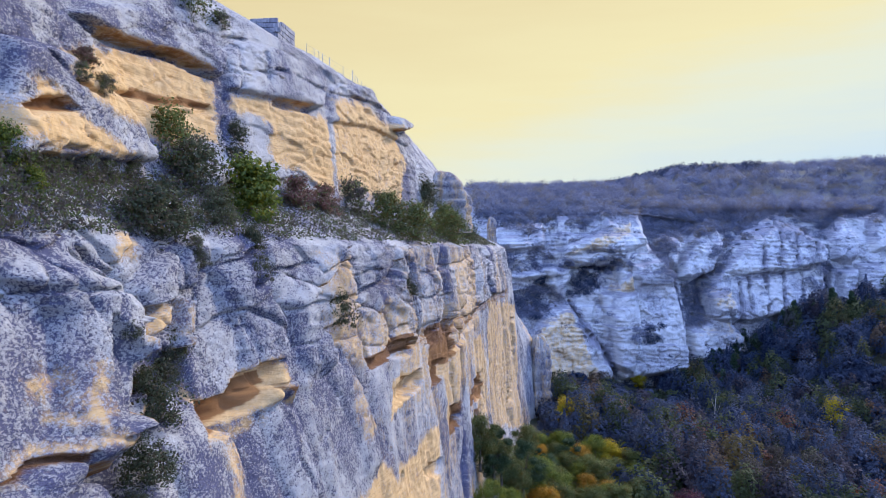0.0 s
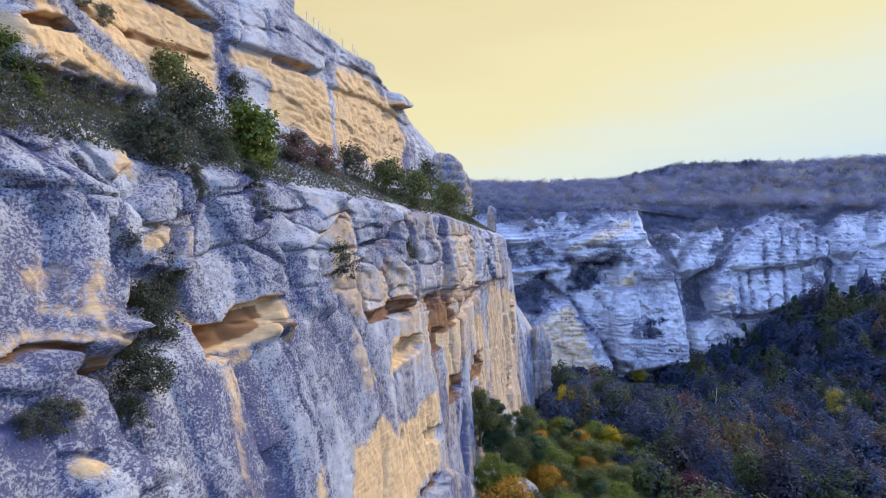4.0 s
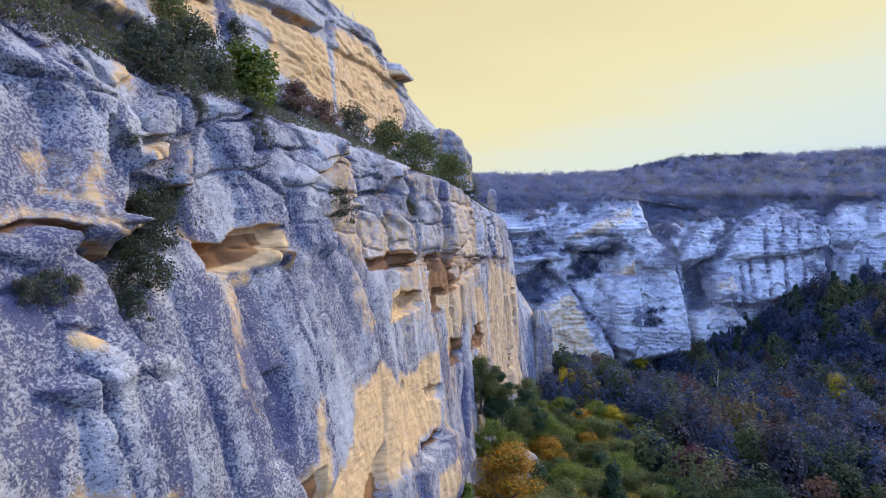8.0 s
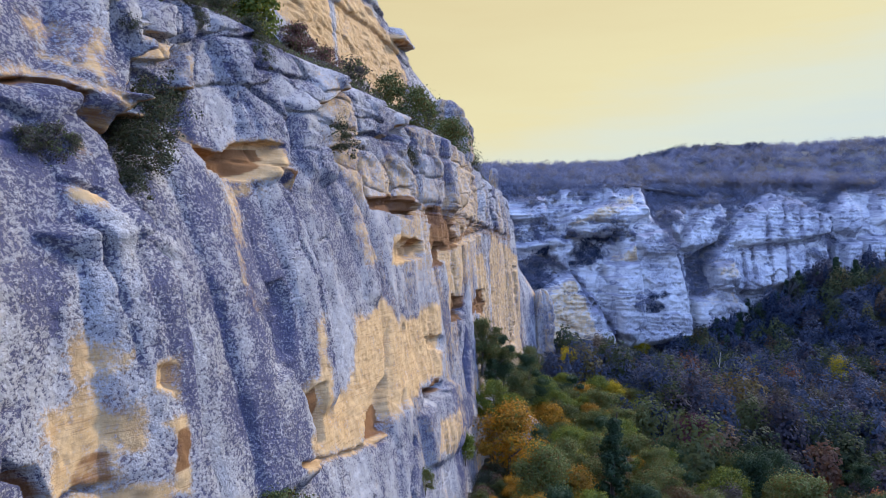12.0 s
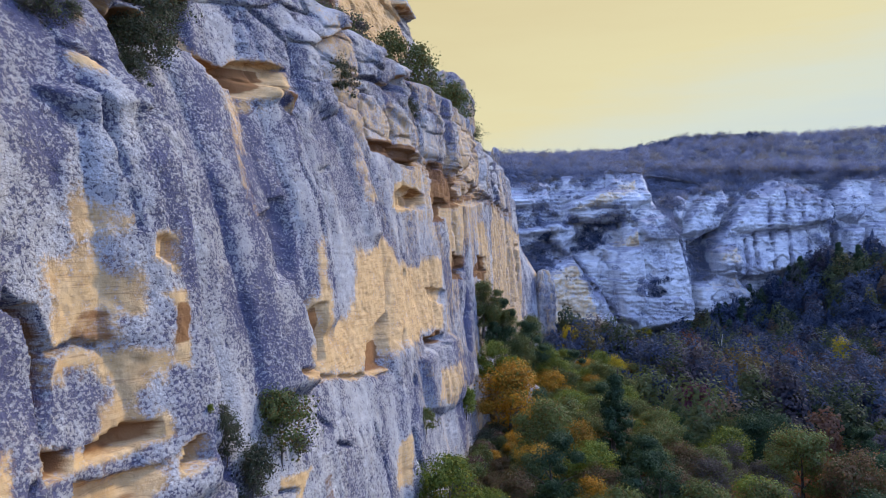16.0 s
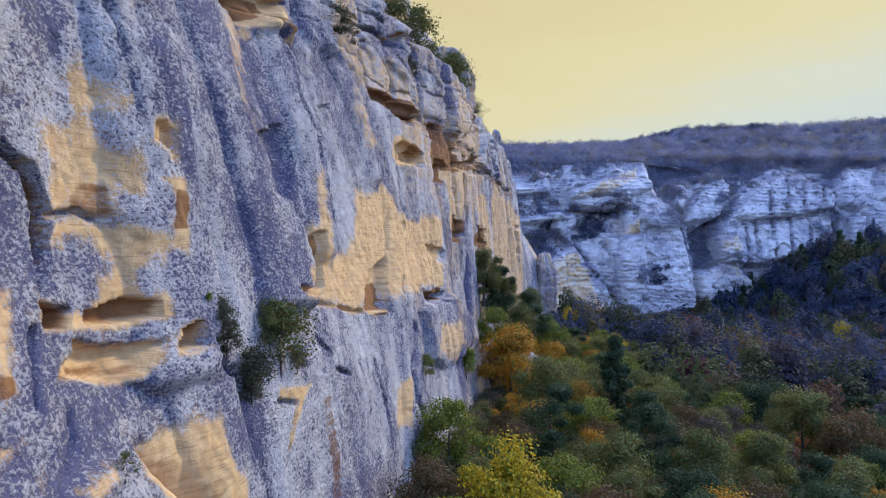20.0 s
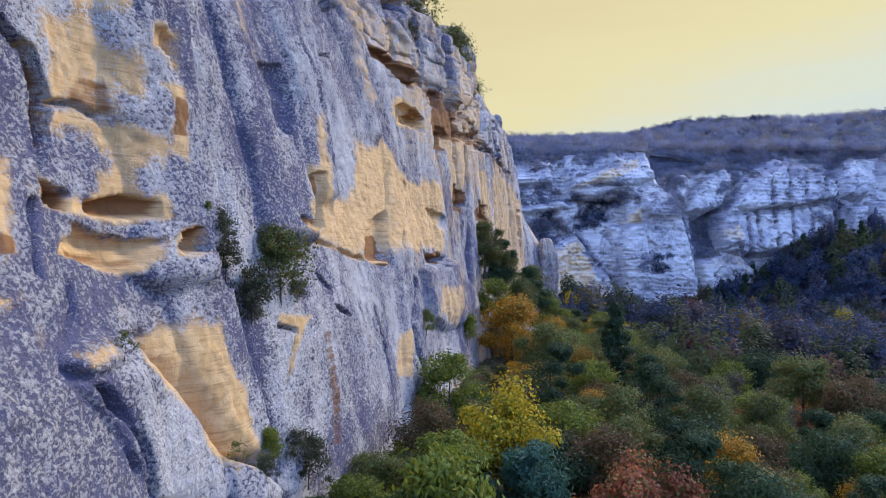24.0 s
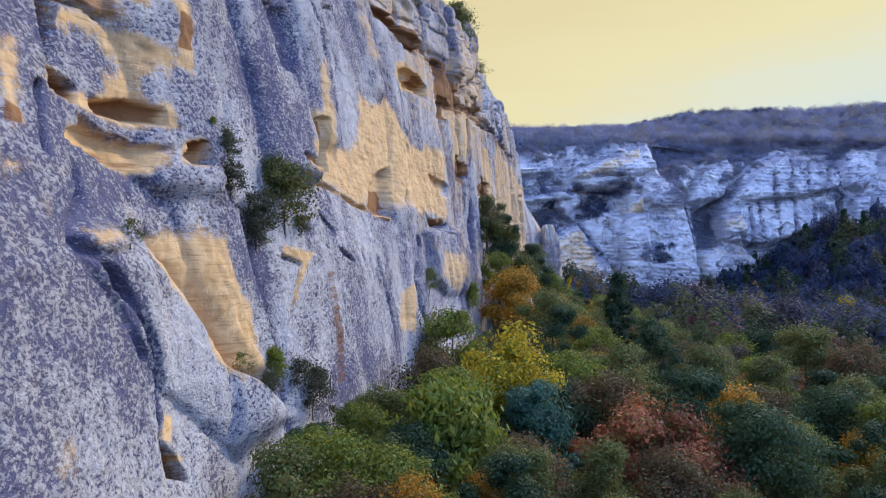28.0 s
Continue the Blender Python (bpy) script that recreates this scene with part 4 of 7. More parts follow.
near.stain_shade([(25.26, 23.53), (26.12, 24.22), (26.92, 24.11), (26.82, 23.45), (26.82, 23.01), (25.51, 23.03)], 0.63, 0.16, 0.25)  # brown scar
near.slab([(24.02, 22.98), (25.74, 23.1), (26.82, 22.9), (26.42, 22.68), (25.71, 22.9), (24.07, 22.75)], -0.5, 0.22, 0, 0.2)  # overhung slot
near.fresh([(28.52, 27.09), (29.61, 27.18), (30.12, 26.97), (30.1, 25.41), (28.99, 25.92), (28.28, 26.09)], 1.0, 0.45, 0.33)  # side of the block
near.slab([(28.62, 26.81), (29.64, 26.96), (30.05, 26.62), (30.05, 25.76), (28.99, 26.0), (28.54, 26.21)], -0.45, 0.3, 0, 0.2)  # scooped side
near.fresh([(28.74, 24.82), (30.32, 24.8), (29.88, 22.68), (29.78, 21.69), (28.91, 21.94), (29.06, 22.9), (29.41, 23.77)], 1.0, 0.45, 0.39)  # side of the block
near.stain_shade([(29.43, 24.22), (30.16, 24.15), (29.84, 22.68), (29.08, 22.68)], 1.05, 0.16, 0.25)  # side of the block
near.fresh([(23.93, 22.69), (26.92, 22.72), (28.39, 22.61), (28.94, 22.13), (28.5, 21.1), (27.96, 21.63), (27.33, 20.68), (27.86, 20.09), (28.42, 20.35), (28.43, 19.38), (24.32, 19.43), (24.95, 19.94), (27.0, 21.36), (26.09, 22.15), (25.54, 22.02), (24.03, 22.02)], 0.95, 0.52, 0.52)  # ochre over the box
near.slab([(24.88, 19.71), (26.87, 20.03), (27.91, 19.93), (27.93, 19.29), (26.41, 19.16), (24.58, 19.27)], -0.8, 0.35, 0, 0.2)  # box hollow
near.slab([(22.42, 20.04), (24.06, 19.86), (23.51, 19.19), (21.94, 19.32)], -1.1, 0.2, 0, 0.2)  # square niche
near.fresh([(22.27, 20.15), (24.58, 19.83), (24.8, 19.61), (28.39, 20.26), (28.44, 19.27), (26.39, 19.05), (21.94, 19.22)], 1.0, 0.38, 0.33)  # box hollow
near.stain_shade([(22.58, 19.99), (24.02, 19.82), (23.53, 19.25), (22.04, 19.38)], 1.49, 0.16, 0.25)  # square niche
near.stain_shade([(24.97, 19.71), (26.9, 20.08), (27.96, 19.93), (27.86, 19.38), (26.42, 19.27), (24.76, 19.38)], 0.93, 0.16, 0.25)  # box hollow
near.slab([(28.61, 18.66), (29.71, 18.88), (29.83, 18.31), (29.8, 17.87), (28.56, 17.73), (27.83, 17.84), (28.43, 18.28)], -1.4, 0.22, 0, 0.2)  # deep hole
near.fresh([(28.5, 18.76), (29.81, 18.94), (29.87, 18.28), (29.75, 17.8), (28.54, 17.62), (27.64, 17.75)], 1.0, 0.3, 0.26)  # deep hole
near.stain_shade([(28.69, 18.72), (29.81, 18.94), (29.54, 18.15), (29.15, 18.17)], 1.2, 0.16, 0.25)  # deep hole
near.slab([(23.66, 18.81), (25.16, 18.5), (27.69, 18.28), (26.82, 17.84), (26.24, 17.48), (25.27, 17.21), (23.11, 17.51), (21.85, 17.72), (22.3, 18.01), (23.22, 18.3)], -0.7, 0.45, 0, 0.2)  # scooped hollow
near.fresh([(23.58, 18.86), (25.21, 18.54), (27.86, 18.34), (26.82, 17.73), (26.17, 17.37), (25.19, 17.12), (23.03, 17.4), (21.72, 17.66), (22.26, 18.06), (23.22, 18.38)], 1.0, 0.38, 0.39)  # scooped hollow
near.stain_shade([(22.29, 17.96), (23.25, 18.2), (23.28, 17.84), (22.97, 17.56), (21.85, 17.72)], 1.2, 0.16, 0.25)  # scooped hollow
near.stain_shade([(23.69, 17.95), (25.63, 17.69), (26.62, 17.73), (26.03, 17.4), (25.24, 17.4), (23.4, 17.62)], 0.68, 0.16, 0.25)  # scooped hollow
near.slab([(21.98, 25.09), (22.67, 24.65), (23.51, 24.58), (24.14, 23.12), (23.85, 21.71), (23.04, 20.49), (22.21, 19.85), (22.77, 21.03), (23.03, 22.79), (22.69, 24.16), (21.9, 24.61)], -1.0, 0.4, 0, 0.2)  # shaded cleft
near.stain_shade([(21.98, 25.09), (22.67, 24.65), (23.51, 24.58), (24.14, 23.12), (23.85, 21.71), (23.04, 20.49), (22.21, 19.85), (22.77, 21.03), (23.03, 22.79), (22.69, 24.16), (21.9, 24.61)], 0.68, 0.16, 0.25)  # shaded cleft: its shade put in as brown stain
near.crust([(21.98, 25.09), (22.67, 24.65), (23.51, 24.58), (24.14, 23.12), (23.85, 21.71), (23.04, 20.49), (22.21, 19.85), (22.77, 21.03), (23.03, 22.79), (22.69, 24.16), (21.9, 24.61)], 0.1, 0.8, 0.8)  # shaded cleft: its shade put in as dense dark specks
near.fresh([(20.3, 20.26), (20.95, 20.27), (20.49, 19.38), (19.69, 18.4), (19.51, 17.65), (18.67, 17.59)], 0.95, 0.52, 0.52)  # left slab
near.stain_shade([(19.1, 18.3), (19.67, 18.19), (19.47, 17.68), (18.71, 17.65)], 1.05, 0.16, 0.25)  # left slab
near.fresh([(18.04, 16.63), (18.94, 16.65), (19.14, 16.4), (17.78, 16.22)], 0.78, 0.45, 0.52)  # left slab foot
near.crack([(21.54, 19.28), (20.64, 17.83), (20.38, 17.3)], 0.12, 0.8, 0.25, 0.10)  # joint
near.crust([(41.49, 31.08), (45.96, 31.7), (46.45, 28.18), (45.9, 25.98), (40.26, 23.67), (39.71, 25.95), (39.53, 27.92)], 0.1, 0.8, 0.8)  # dense lichen and painted shade in the concave side
near.slab([(39.3, 28.18), (45.76, 29.83), (46.23, 27.77), (45.27, 25.21), (39.78, 24.56), (39.56, 26.24)], -0.7, 0.9, 0, 0.2)  # concave side
near.fresh([(39.23, 33.59), (44.75, 35.33), (39.82, 32.27), (39.38, 30.64), (39.39, 28.81), (40.08, 28.06), (38.74, 28.11), (38.36, 30.14)], 0.58, 0.7, 0.39)  # scar
near.crack([(48.23, 34.93), (48.04, 32.43), (48.86, 29.58), (48.83, 27.3), (48.86, 23.89)], 0.14, 0.5, 0.25, 0.10)  # seam
near.crack([(60.53, 34.34), (61.0, 30.41), (62.41, 27.95)], 0.14, 0.6, 0.25, 0.10)  # seam
near.fresh([(58.74, 35.81), (61.16, 34.7), (61.88, 31.01), (59.28, 30.19), (58.25, 32.77)], 0.56, 0.6, 0.52)  # pale slab
near.fresh([(67.51, 32.41), (72.85, 33.78), (76.15, 33.46), (80.8, 33.11), (79.96, 31.81), (72.49, 30.56), (65.91, 30.44)], 0.95, 0.45, 0.39)  # window
near.slab([(73.91, 31.99), (76.98, 32.86), (79.96, 32.47), (77.66, 31.22), (73.51, 31.04)], -0.9, 0.3, 0, 0.2)  # window
near.slab([(52.39, 32.22), (53.91, 32.76), (54.1, 32.45), (52.68, 32.03)], -0.5, 0.2, 0, 0.2)  # hole
near.fresh([(55.82, 26.64), (58.17, 26.35), (63.32, 27.69), (65.01, 25.32), (85.18, 26.45), (79.93, 18.58), (63.58, 18.2), (60.99, 18.56), (58.27, 17.58), (48.25, 18.28), (46.97, 18.72), (41.25, 19.2), (41.26, 20.52), (45.61, 23.01), (46.84, 24.53), (47.55, 26.86), (48.65, 27.01), (47.89, 21.6), (52.28, 22.02), (54.33, 24.1)], 0.87, 0.9, 0.91)  # ochre wall
near.fresh([(40.55, 19.78), (48.38, 18.49), (58.36, 17.47), (58.17, 17.05), (50.27, 17.77), (40.29, 19.34)], 1.0, 0.45, 0.39)  # sill
near.slab([(53.98, 18.89), (57.05, 20.75), (60.17, 21.58), (58.22, 17.48), (54.34, 17.4), (53.03, 17.84)], -1.2, 0.45, 0, 0.2)  # arched niche
near.stain_shade([(55.03, 19.24), (58.73, 19.27), (58.13, 17.41), (53.34, 17.73)], 1.13, 0.16, 0.25)  # arched niche
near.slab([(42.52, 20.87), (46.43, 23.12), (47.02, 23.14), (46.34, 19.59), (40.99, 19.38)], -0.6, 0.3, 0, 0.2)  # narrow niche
near.stain_shade([(42.62, 20.84), (46.31, 22.79), (46.6, 22.79), (46.31, 19.93), (41.58, 19.59)], 0.75, 0.16, 0.25)  # narrow niche
near.crack([(40.14, 19.71), (47.26, 18.37), (50.56, 17.92), (58.04, 16.97)], 0.12, 0.6, 0.25, 0.10)  # ledge
near.crack([(69.14, 24.54), (61.28, 18.4)], 0.23, 0.9, 0.25, 0.10)  # joint
near.slab([(71.04, 17.69), (79.45, 17.86), (79.05, 17.18), (73.94, 17.07)], -1.0, 0.3, 0, 0.2)  # pocket
near.crust([(48.54, 21.69), (52.28, 22.02), (51.86, 20.43), (49.53, 20.15)], 0.06, 0.8, 0.8)  # lichen
near.crack([(144.32, 36.99), (144.18, 31.43), (143.13, 24.73), (144.28, 15.87)], 0.36, 1.4, 0.25, 0.10)  # flute
near.crack([(176.43, 32.54), (175.56, 22.94), (167.23, 16.43), (161.41, 11.41)], 0.45, 1.8, 0.25, 0.10)  # open flute
near.crack([(129.43, 46.09), (144.69, 43.79), (125.15, 36.76)], 0.32, 0.9, 0.25, 0.10)  # flute
near.crack([(96.08, 28.5), (91.49, 22.46), (90.98, 16.17)], 0.36, 1.0, 0.25, 0.10)  # flute
near.crack([(90.18, 30.12), (94.47, 24.72), (91.49, 22.46)], 0.32, 1.0, 0.25, 0.10)  # flute
near.crack([(62.56, 25.7), (60.2, 21.34), (58.12, 17.26)], 0.2, 0.7, 0.25, 0.10)  # joint
near.crack([(76.92, 40.02), (76.81, 37.59), (80.82, 36.63)], 0.27, 0.9, 0.25, 0.10)  # joint
near.crack([(85.84, 42.96), (88.51, 39.56), (89.37, 35.56)], 0.32, 0.9, 0.25, 0.10)  # joint
near.crack([(94.46, 40.78), (95.19, 36.91), (90.43, 32.94)], 0.32, 1.0, 0.25, 0.10)  # joint
near.slab([(83.45, 36.79), (85.99, 36.86), (85.16, 34.97), (83.19, 35.28)], -0.6, 0.4, 0, 0.2)  # pocket
near.slab([(85.3, 32.55), (87.62, 32.55), (86.17, 30.49), (82.63, 30.06)], -0.7, 0.4, 0, 0.2)  # pocket
near.stain_shade([(83.19, 37.11), (86.89, 37.29), (93.53, 36.27), (92.04, 33.5), (86.4, 33.05), (84.05, 34.67)], 0.69, 0.16, 0.25)  # brown groove
near.stain_shade([(84.47, 32.45), (87.9, 32.58), (86.32, 30.32), (82.66, 29.94)], 0.8, 0.16, 0.25)  # pocket
near.slab([(92.35, 33.62), (114.37, 37.13), (112.39, 35.1), (135.64, 37.08), (112.72, 34.09), (92.35, 32.81)], -0.7, 0.4, 0, 0.2)  # groove
near.stain_shade([(92.35, 33.62), (114.37, 37.13), (112.75, 34.96), (92.35, 32.78)], 0.57, 0.16, 0.25)  # groove
near.slab([(108.09, 23.68), (115.85, 26.21), (120.56, 23.88)], -0.7, 0.4, 0, 0.2)  # pocket
near.stain_shade([(101.0, 23.15), (114.53, 26.53), (121.26, 23.7)], 0.92, 0.16, 0.25)  # pocket
near.stain_shade([(88.69, 25.83), (95.12, 25.88), (91.74, 23.33), (87.78, 23.34)], 0.8, 0.16, 0.25)  # pocket
near.stain_shade([(109.38, 22.01), (114.55, 22.09), (113.62, 19.47), (108.57, 19.5)], 0.57, 0.16, 0.25)  # streak
near.slab([(77.08, 17.67), (78.23, 18.28), (79.05, 17.18), (75.69, 17.18)], -0.8, 0.35, 0, 0.2)  # pocket
near.stain_shade([(74.4, 18.06), (78.91, 18.55), (78.67, 17.12), (73.99, 17.09)], 0.92, 0.16, 0.25)  # pocket
near.crust([(64.44, 34.1), (68.45, 34.67), (65.8, 31.58), (63.93, 31.29)], 0.09, 0.8, 0.8)  # dense lichen
near.crust([(90.95, 29.12), (99.88, 29.98), (97.42, 21.14), (91.28, 21.05)], 0.08, 0.8, 0.8)  # dense lichen
near.fresh([(72.47, 15.09), (77.83, 14.68), (75.5, 11.37), (68.69, 12.21)], 0.7, 0.5, 0.5)  # pale streak
near.fresh([(56.84, 11.89), (58.57, 11.61), (57.61, 8.24), (54.32, 9.15)], 0.7, 0.5, 0.5)  # pale streak
near.fresh([(24.31, 14.2), (27.25, 15.17), (28.17, 15.53), (29.85, 15.2), (30.12, 13.85), (31.07, 12.12), (31.08, 10.47), (31.59, 9.37), (29.68, 9.34), (28.46, 9.81), (27.12, 10.79), (27.04, 11.82), (25.21, 13.21)], 1.0, 0.6, 0.52)  # bulge
near.fresh([(18.96, 15.75), (20.23, 15.72), (20.14, 15.26), (19.13, 15.09)], 0.45, 0.6, 0.52)  # left
near.slab([(20.04, 14.82), (21.07, 15.23), (23.14, 15.29), (22.91, 14.62), (21.37, 14.32), (20.48, 14.43)], 0.35, 0.3, 0, 0.2)  # knob
near.fresh([(20.6, 14.91), (22.51, 15.08), (22.05, 14.68), (20.58, 14.54)], 0.95, 0.38, 0.39)  # knob
near.crack([(20.14, 15.09), (20.03, 14.65), (20.44, 14.3), (21.17, 13.88), (21.52, 13.38)], 0.12, 0.6, 0.25, 0.10)  # overlap of the front slab
near.crack([(21.93, 16.74), (21.7, 15.97), (20.24, 15.09)], 0.11, 0.5, 0.25, 0.10)  # seam
near.crust([(22.19, 16.75), (25.52, 17.06), (23.53, 15.53), (21.33, 15.29)], 0.07, 0.8, 0.8)  # lichen
near.crack([(21.45, 13.64), (22.04, 12.89), (22.83, 12.12), (23.22, 11.35), (23.65, 10.03), (23.31, 9.21), (23.07, 8.2), (22.94, 7.22)], 0.12, 1.1, 0.25, 0.10)  # long crack
near.slab([(23.03, 8.32), (23.98, 7.69), (24.74, 6.62), (22.76, 7.29)], -0.9, 0.2, 0, 0.2)  # split
near.stain_shade([(23.03, 8.32), (23.98, 7.69), (24.74, 6.62), (22.76, 7.29)], 0.9, 0.16, 0.25)  # split
near.fresh([(23.69, 9.18), (24.64, 8.85), (23.83, 8.17), (23.18, 8.41)], 1.0, 0.22, 0.2)  # crack lip
near.fresh([(23.68, 7.85), (24.85, 7.39), (24.48, 7.35), (23.66, 7.61)], 1.0, 0.18, 0.13)  # crack lip
near.crust([(21.49, 13.38), (22.1, 12.9), (22.98, 11.13), (22.41, 11.13), (22.03, 12.44), (21.66, 12.78)], 0.06, 0.8, 0.8)  # dark seam
near.crack([(22.02, 12.45), (22.44, 11.68), (22.71, 11.13)], 0.11, 0.25, 0.25, 0.10)  # side crack
near.fresh([(17.2, 9.92), (17.7, 9.82), (17.32, 9.09), (16.74, 9.28)], 0.56, 0.38, 0.39)  # pale foot
near.crust([(31.03, 15.2), (37.09, 14.47), (36.44, 12.37), (32.4, 12.23), (31.67, 13.55)], 0.1, 0.8, 0.8)  # lichen beside the bush
near.fresh([(37.3, 14.87), (41.14, 14.54), (39.79, 14.1), (37.93, 12.27), (36.79, 11.31), (37.06, 11.9), (38.89, 13.99), (37.11, 14.34)], 1.0, 0.3, 0.33)  # ledge by the bush
near.crack([(37.03, 14.24), (38.7, 13.88), (37.29, 11.9), (36.61, 11.12)], 0.11, 0.7, 0.25, 0.10)  # flake
near.crust([(37.79, 11.49), (39.82, 11.02), (39.49, 9.24), (37.91, 8.88), (36.89, 10.15)], 0.11, 0.8, 0.8)  # dense lichen
near.stain_shade([(41.83, 13.44), (43.16, 13.42), (43.12, 10.11), (42.31, 6.95), (41.18, 7.16), (41.78, 10.25)], 0.49, 0.16, 0.25)  # brown run
near.crack([(43.38, 16.93), (43.92, 16.3), (44.76, 15.72)], 0.12, 0.9, 0.25, 0.10)  # flake on the shelf
near.crack([(44.75, 14.66), (47.18, 13.93)], 0.11, 0.7, 0.25, 0.10)  # flake on the shelf
near.crack([(52.41, 13.91), (53.34, 10.61), (53.05, 7.18)], 0.14, 0.4, 0.25, 0.10)  # seam
near.fresh([(57.48, 12.13), (59.21, 12.06), (58.01, 8.99), (54.73, 8.91)], 0.84, 0.45, 0.52)  # pale streak
near.crack([(62.31, 15.66), (59.7, 12.41), (59.58, 10.12), (60.39, 7.92)], 0.36, 1.1, 0.25, 0.10)  # cleft
near.crust([(35.38, 8.24), (39.02, 8.75), (52.78, 7.42), (54.22, 4.72), (43.9, 4.64), (37.99, 6.0)], 0.09, 0.8, 0.8)  # dark foot
near.stain_shade([(63.5, 36.6), (80.6, 37.3), (121.5, 37.3), (175.6, 36.8), (173.5, 34.9), (114.3, 35.2), (79.9, 35.3), (62.9, 35.7)], 0.41)
near.stain_shade([(89.5, 26.7), (95.5, 26.3), (93.7, 23.2), (88.3, 24.1)], 1.08)  # pockets
near.stain_shade([(110.3, 26.4), (120.4, 26.2), (119.2, 22.1), (110.5, 23.0)], 1.08)
near.stain_shade([(84.3, 36.2), (92.4, 36.4), (94.1, 32.2), (82.9, 32.3)], 0.81)
near.fresh([(82.4, 34.9), (99.0, 34.4), (93.9, 23.5), (87.0, 24.3), (88.4, 30.9), (82.4, 31.1)], 0.72, 0.7)  # pillars
near.fresh([(111.4, 31.9), (125.1, 31.7), (126.7, 16.1), (110.8, 21.7)], 0.72, 0.7)
near.fresh([(137.0, 36.8), (185.0, 32.1), (174.7, 2.7), (132.0, 14.3), (128.5, 24.7)], 0.68, 0.7)
near.fresh([(75.5, 14.9), (82.4, 15.0), (77.8, 10.5), (72.7, 11.2)], 0.72, 0.7)
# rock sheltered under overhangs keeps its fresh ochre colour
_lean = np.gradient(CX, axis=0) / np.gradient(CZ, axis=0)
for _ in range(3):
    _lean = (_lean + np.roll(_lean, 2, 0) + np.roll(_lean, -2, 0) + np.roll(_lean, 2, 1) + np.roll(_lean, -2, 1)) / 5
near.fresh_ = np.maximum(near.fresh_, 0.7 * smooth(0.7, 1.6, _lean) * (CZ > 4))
# undersides browned too: stain, and overhang shade put into the colour
near.stain_shade_ = np.maximum(near.stain_shade_, smooth(0.8, 1.8, _lean) * 0.6 * (CZ > 4))
# colour partly evens the light: more lichen nearby, less lichen and fresher rock beyond
near.fresh_ = np.maximum(near.fresh_, 0.60 * smooth(46, 80, CY) * smooth(50, 44, CZ) * smooth(-0.35, 0.35, fbm(CY * 0.12, CZ * 0.05, _zero, 4, 97)))
near.crust_ += 0.02 * smooth(44, 26, CY) * (CZ < 50) - 0.05 * smooth(42, 70, CY)
near.crust_ = np.maximum(near.crust_, 0.07 * smooth(0.05, 0.45, fbm(CY * 0.16, CZ * 0.09, _zero, 4, 99)))
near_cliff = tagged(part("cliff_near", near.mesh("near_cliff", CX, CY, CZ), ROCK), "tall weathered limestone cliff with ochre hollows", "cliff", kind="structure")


# ---------------------------------------------------------------- the far cliff at the valley's head
FX, FZ = np.meshgrid(np.concatenate([np.arange(-40, 30, 2.0), np.arange(30, 195, 0.42), np.arange(195, 420, 3.0)]), np.concatenate([np.arange(-20, -4, 1.0), np.arange(-4, 66, 0.36)]))


def far_base(x, z):
    foot = np.interp(x, [-40, 20, 45, 60, 85, 112, 150, 190, 260, 420], [252, 258, 262, 261, 266, 274, 278, 282, 270, 190])
    lean = np.interp(z, [-20, 0, 12, 24, 36, 48, 60, 66], [-8, 0, 4, 9, 16, 24, 38, 56])
    return foot + lean


FY = far_base(FX, FZ)
far = Face(FX, FZ, FY, -1, 12)
_fzero = np.zeros(FX.shape)
far.slab([(46.4, 58.9), (63.3, 62.1), (78.3, 60.3), (78.8, 49.6), (84.1, 41.8), (87.0, 33.2), (88.8, 16.7), (89.3, 2.7), (61.6, -2.1), (60.5, 21.3), (65.4, 33.4), (65.2, 39.7), (44.6, 39.7)], 8, 3, 6)  # first buttress
far.slab([(62.6, 61.8), (78.8, 60.3), (78.4, 48.5), (67.5, 43.6), (56.2, 46.2), (44.9, 42.3), (44.2, 46.2), (62.2, 53.4)], 4.8, 2, 6)  # upper shelf of the buttress
far.fresh([(43.8, 42.9), (62.1, 53.0), (72.6, 56.6), (73.6, 51.9), (58.3, 46.2)], 0.7, 1.5)  # lit shelf: its light put in as fresh-rock colour
far.slab([(70.9, 39.7), (84.3, 42.9), (87.5, 33.2), (80.8, 30.7), (71.9, 32.3)], 4.8, 2, 6)  # lower wall of the buttress
far.slab([(62.3, 30.9), (69.3, 37.1), (70.0, 31.3), (66.0, 30.1)], 4.8, 1.5, 6)  # pale flake
# the flake's lit face painted in as fresh-rock colour
far.fresh([(62.3, 30.9), (69.3, 37.1), (70.0, 31.3), (66.0, 30.1)], 0.9, 1.5)
far.slab([(58.3, 29.3), (71.1, 30.0), (70.5, 13.1), (66.2, 1.6), (59.1, 5.6), (59.4, 21.3)], 4, 2, 6)  # wall below
far.slab([(46.1, 33.4), (60.0, 43.0), (66.7, 41.9), (54.1, 29.3), (45.5, 27.2)], -2.88, 2)  # shrubby ledge
far.slab([(25.3, 29.5), (37.4, 33.5), (45.5, 27.2), (32.3, 21.4), (26.0, 21.5)], -3.84, 2)
far.slab([(21.4, 54.0), (40.1, 56.5), (39.7, 46.2), (26.2, 44.1), (21.9, 46.2)], 4.8, 2, 6)  # left shelf
far.slab([(24.6, 35.6), (41.3, 39.7), (44.3, 36.5), (29.9, 33.5)], 4.8, 2, 6)
far.slab([(40.1, 38.7), (47.8, 39.7), (48.2, 33.4), (42.5, 29.3), (39.5, 32.4)], 4.8, 2, 6)
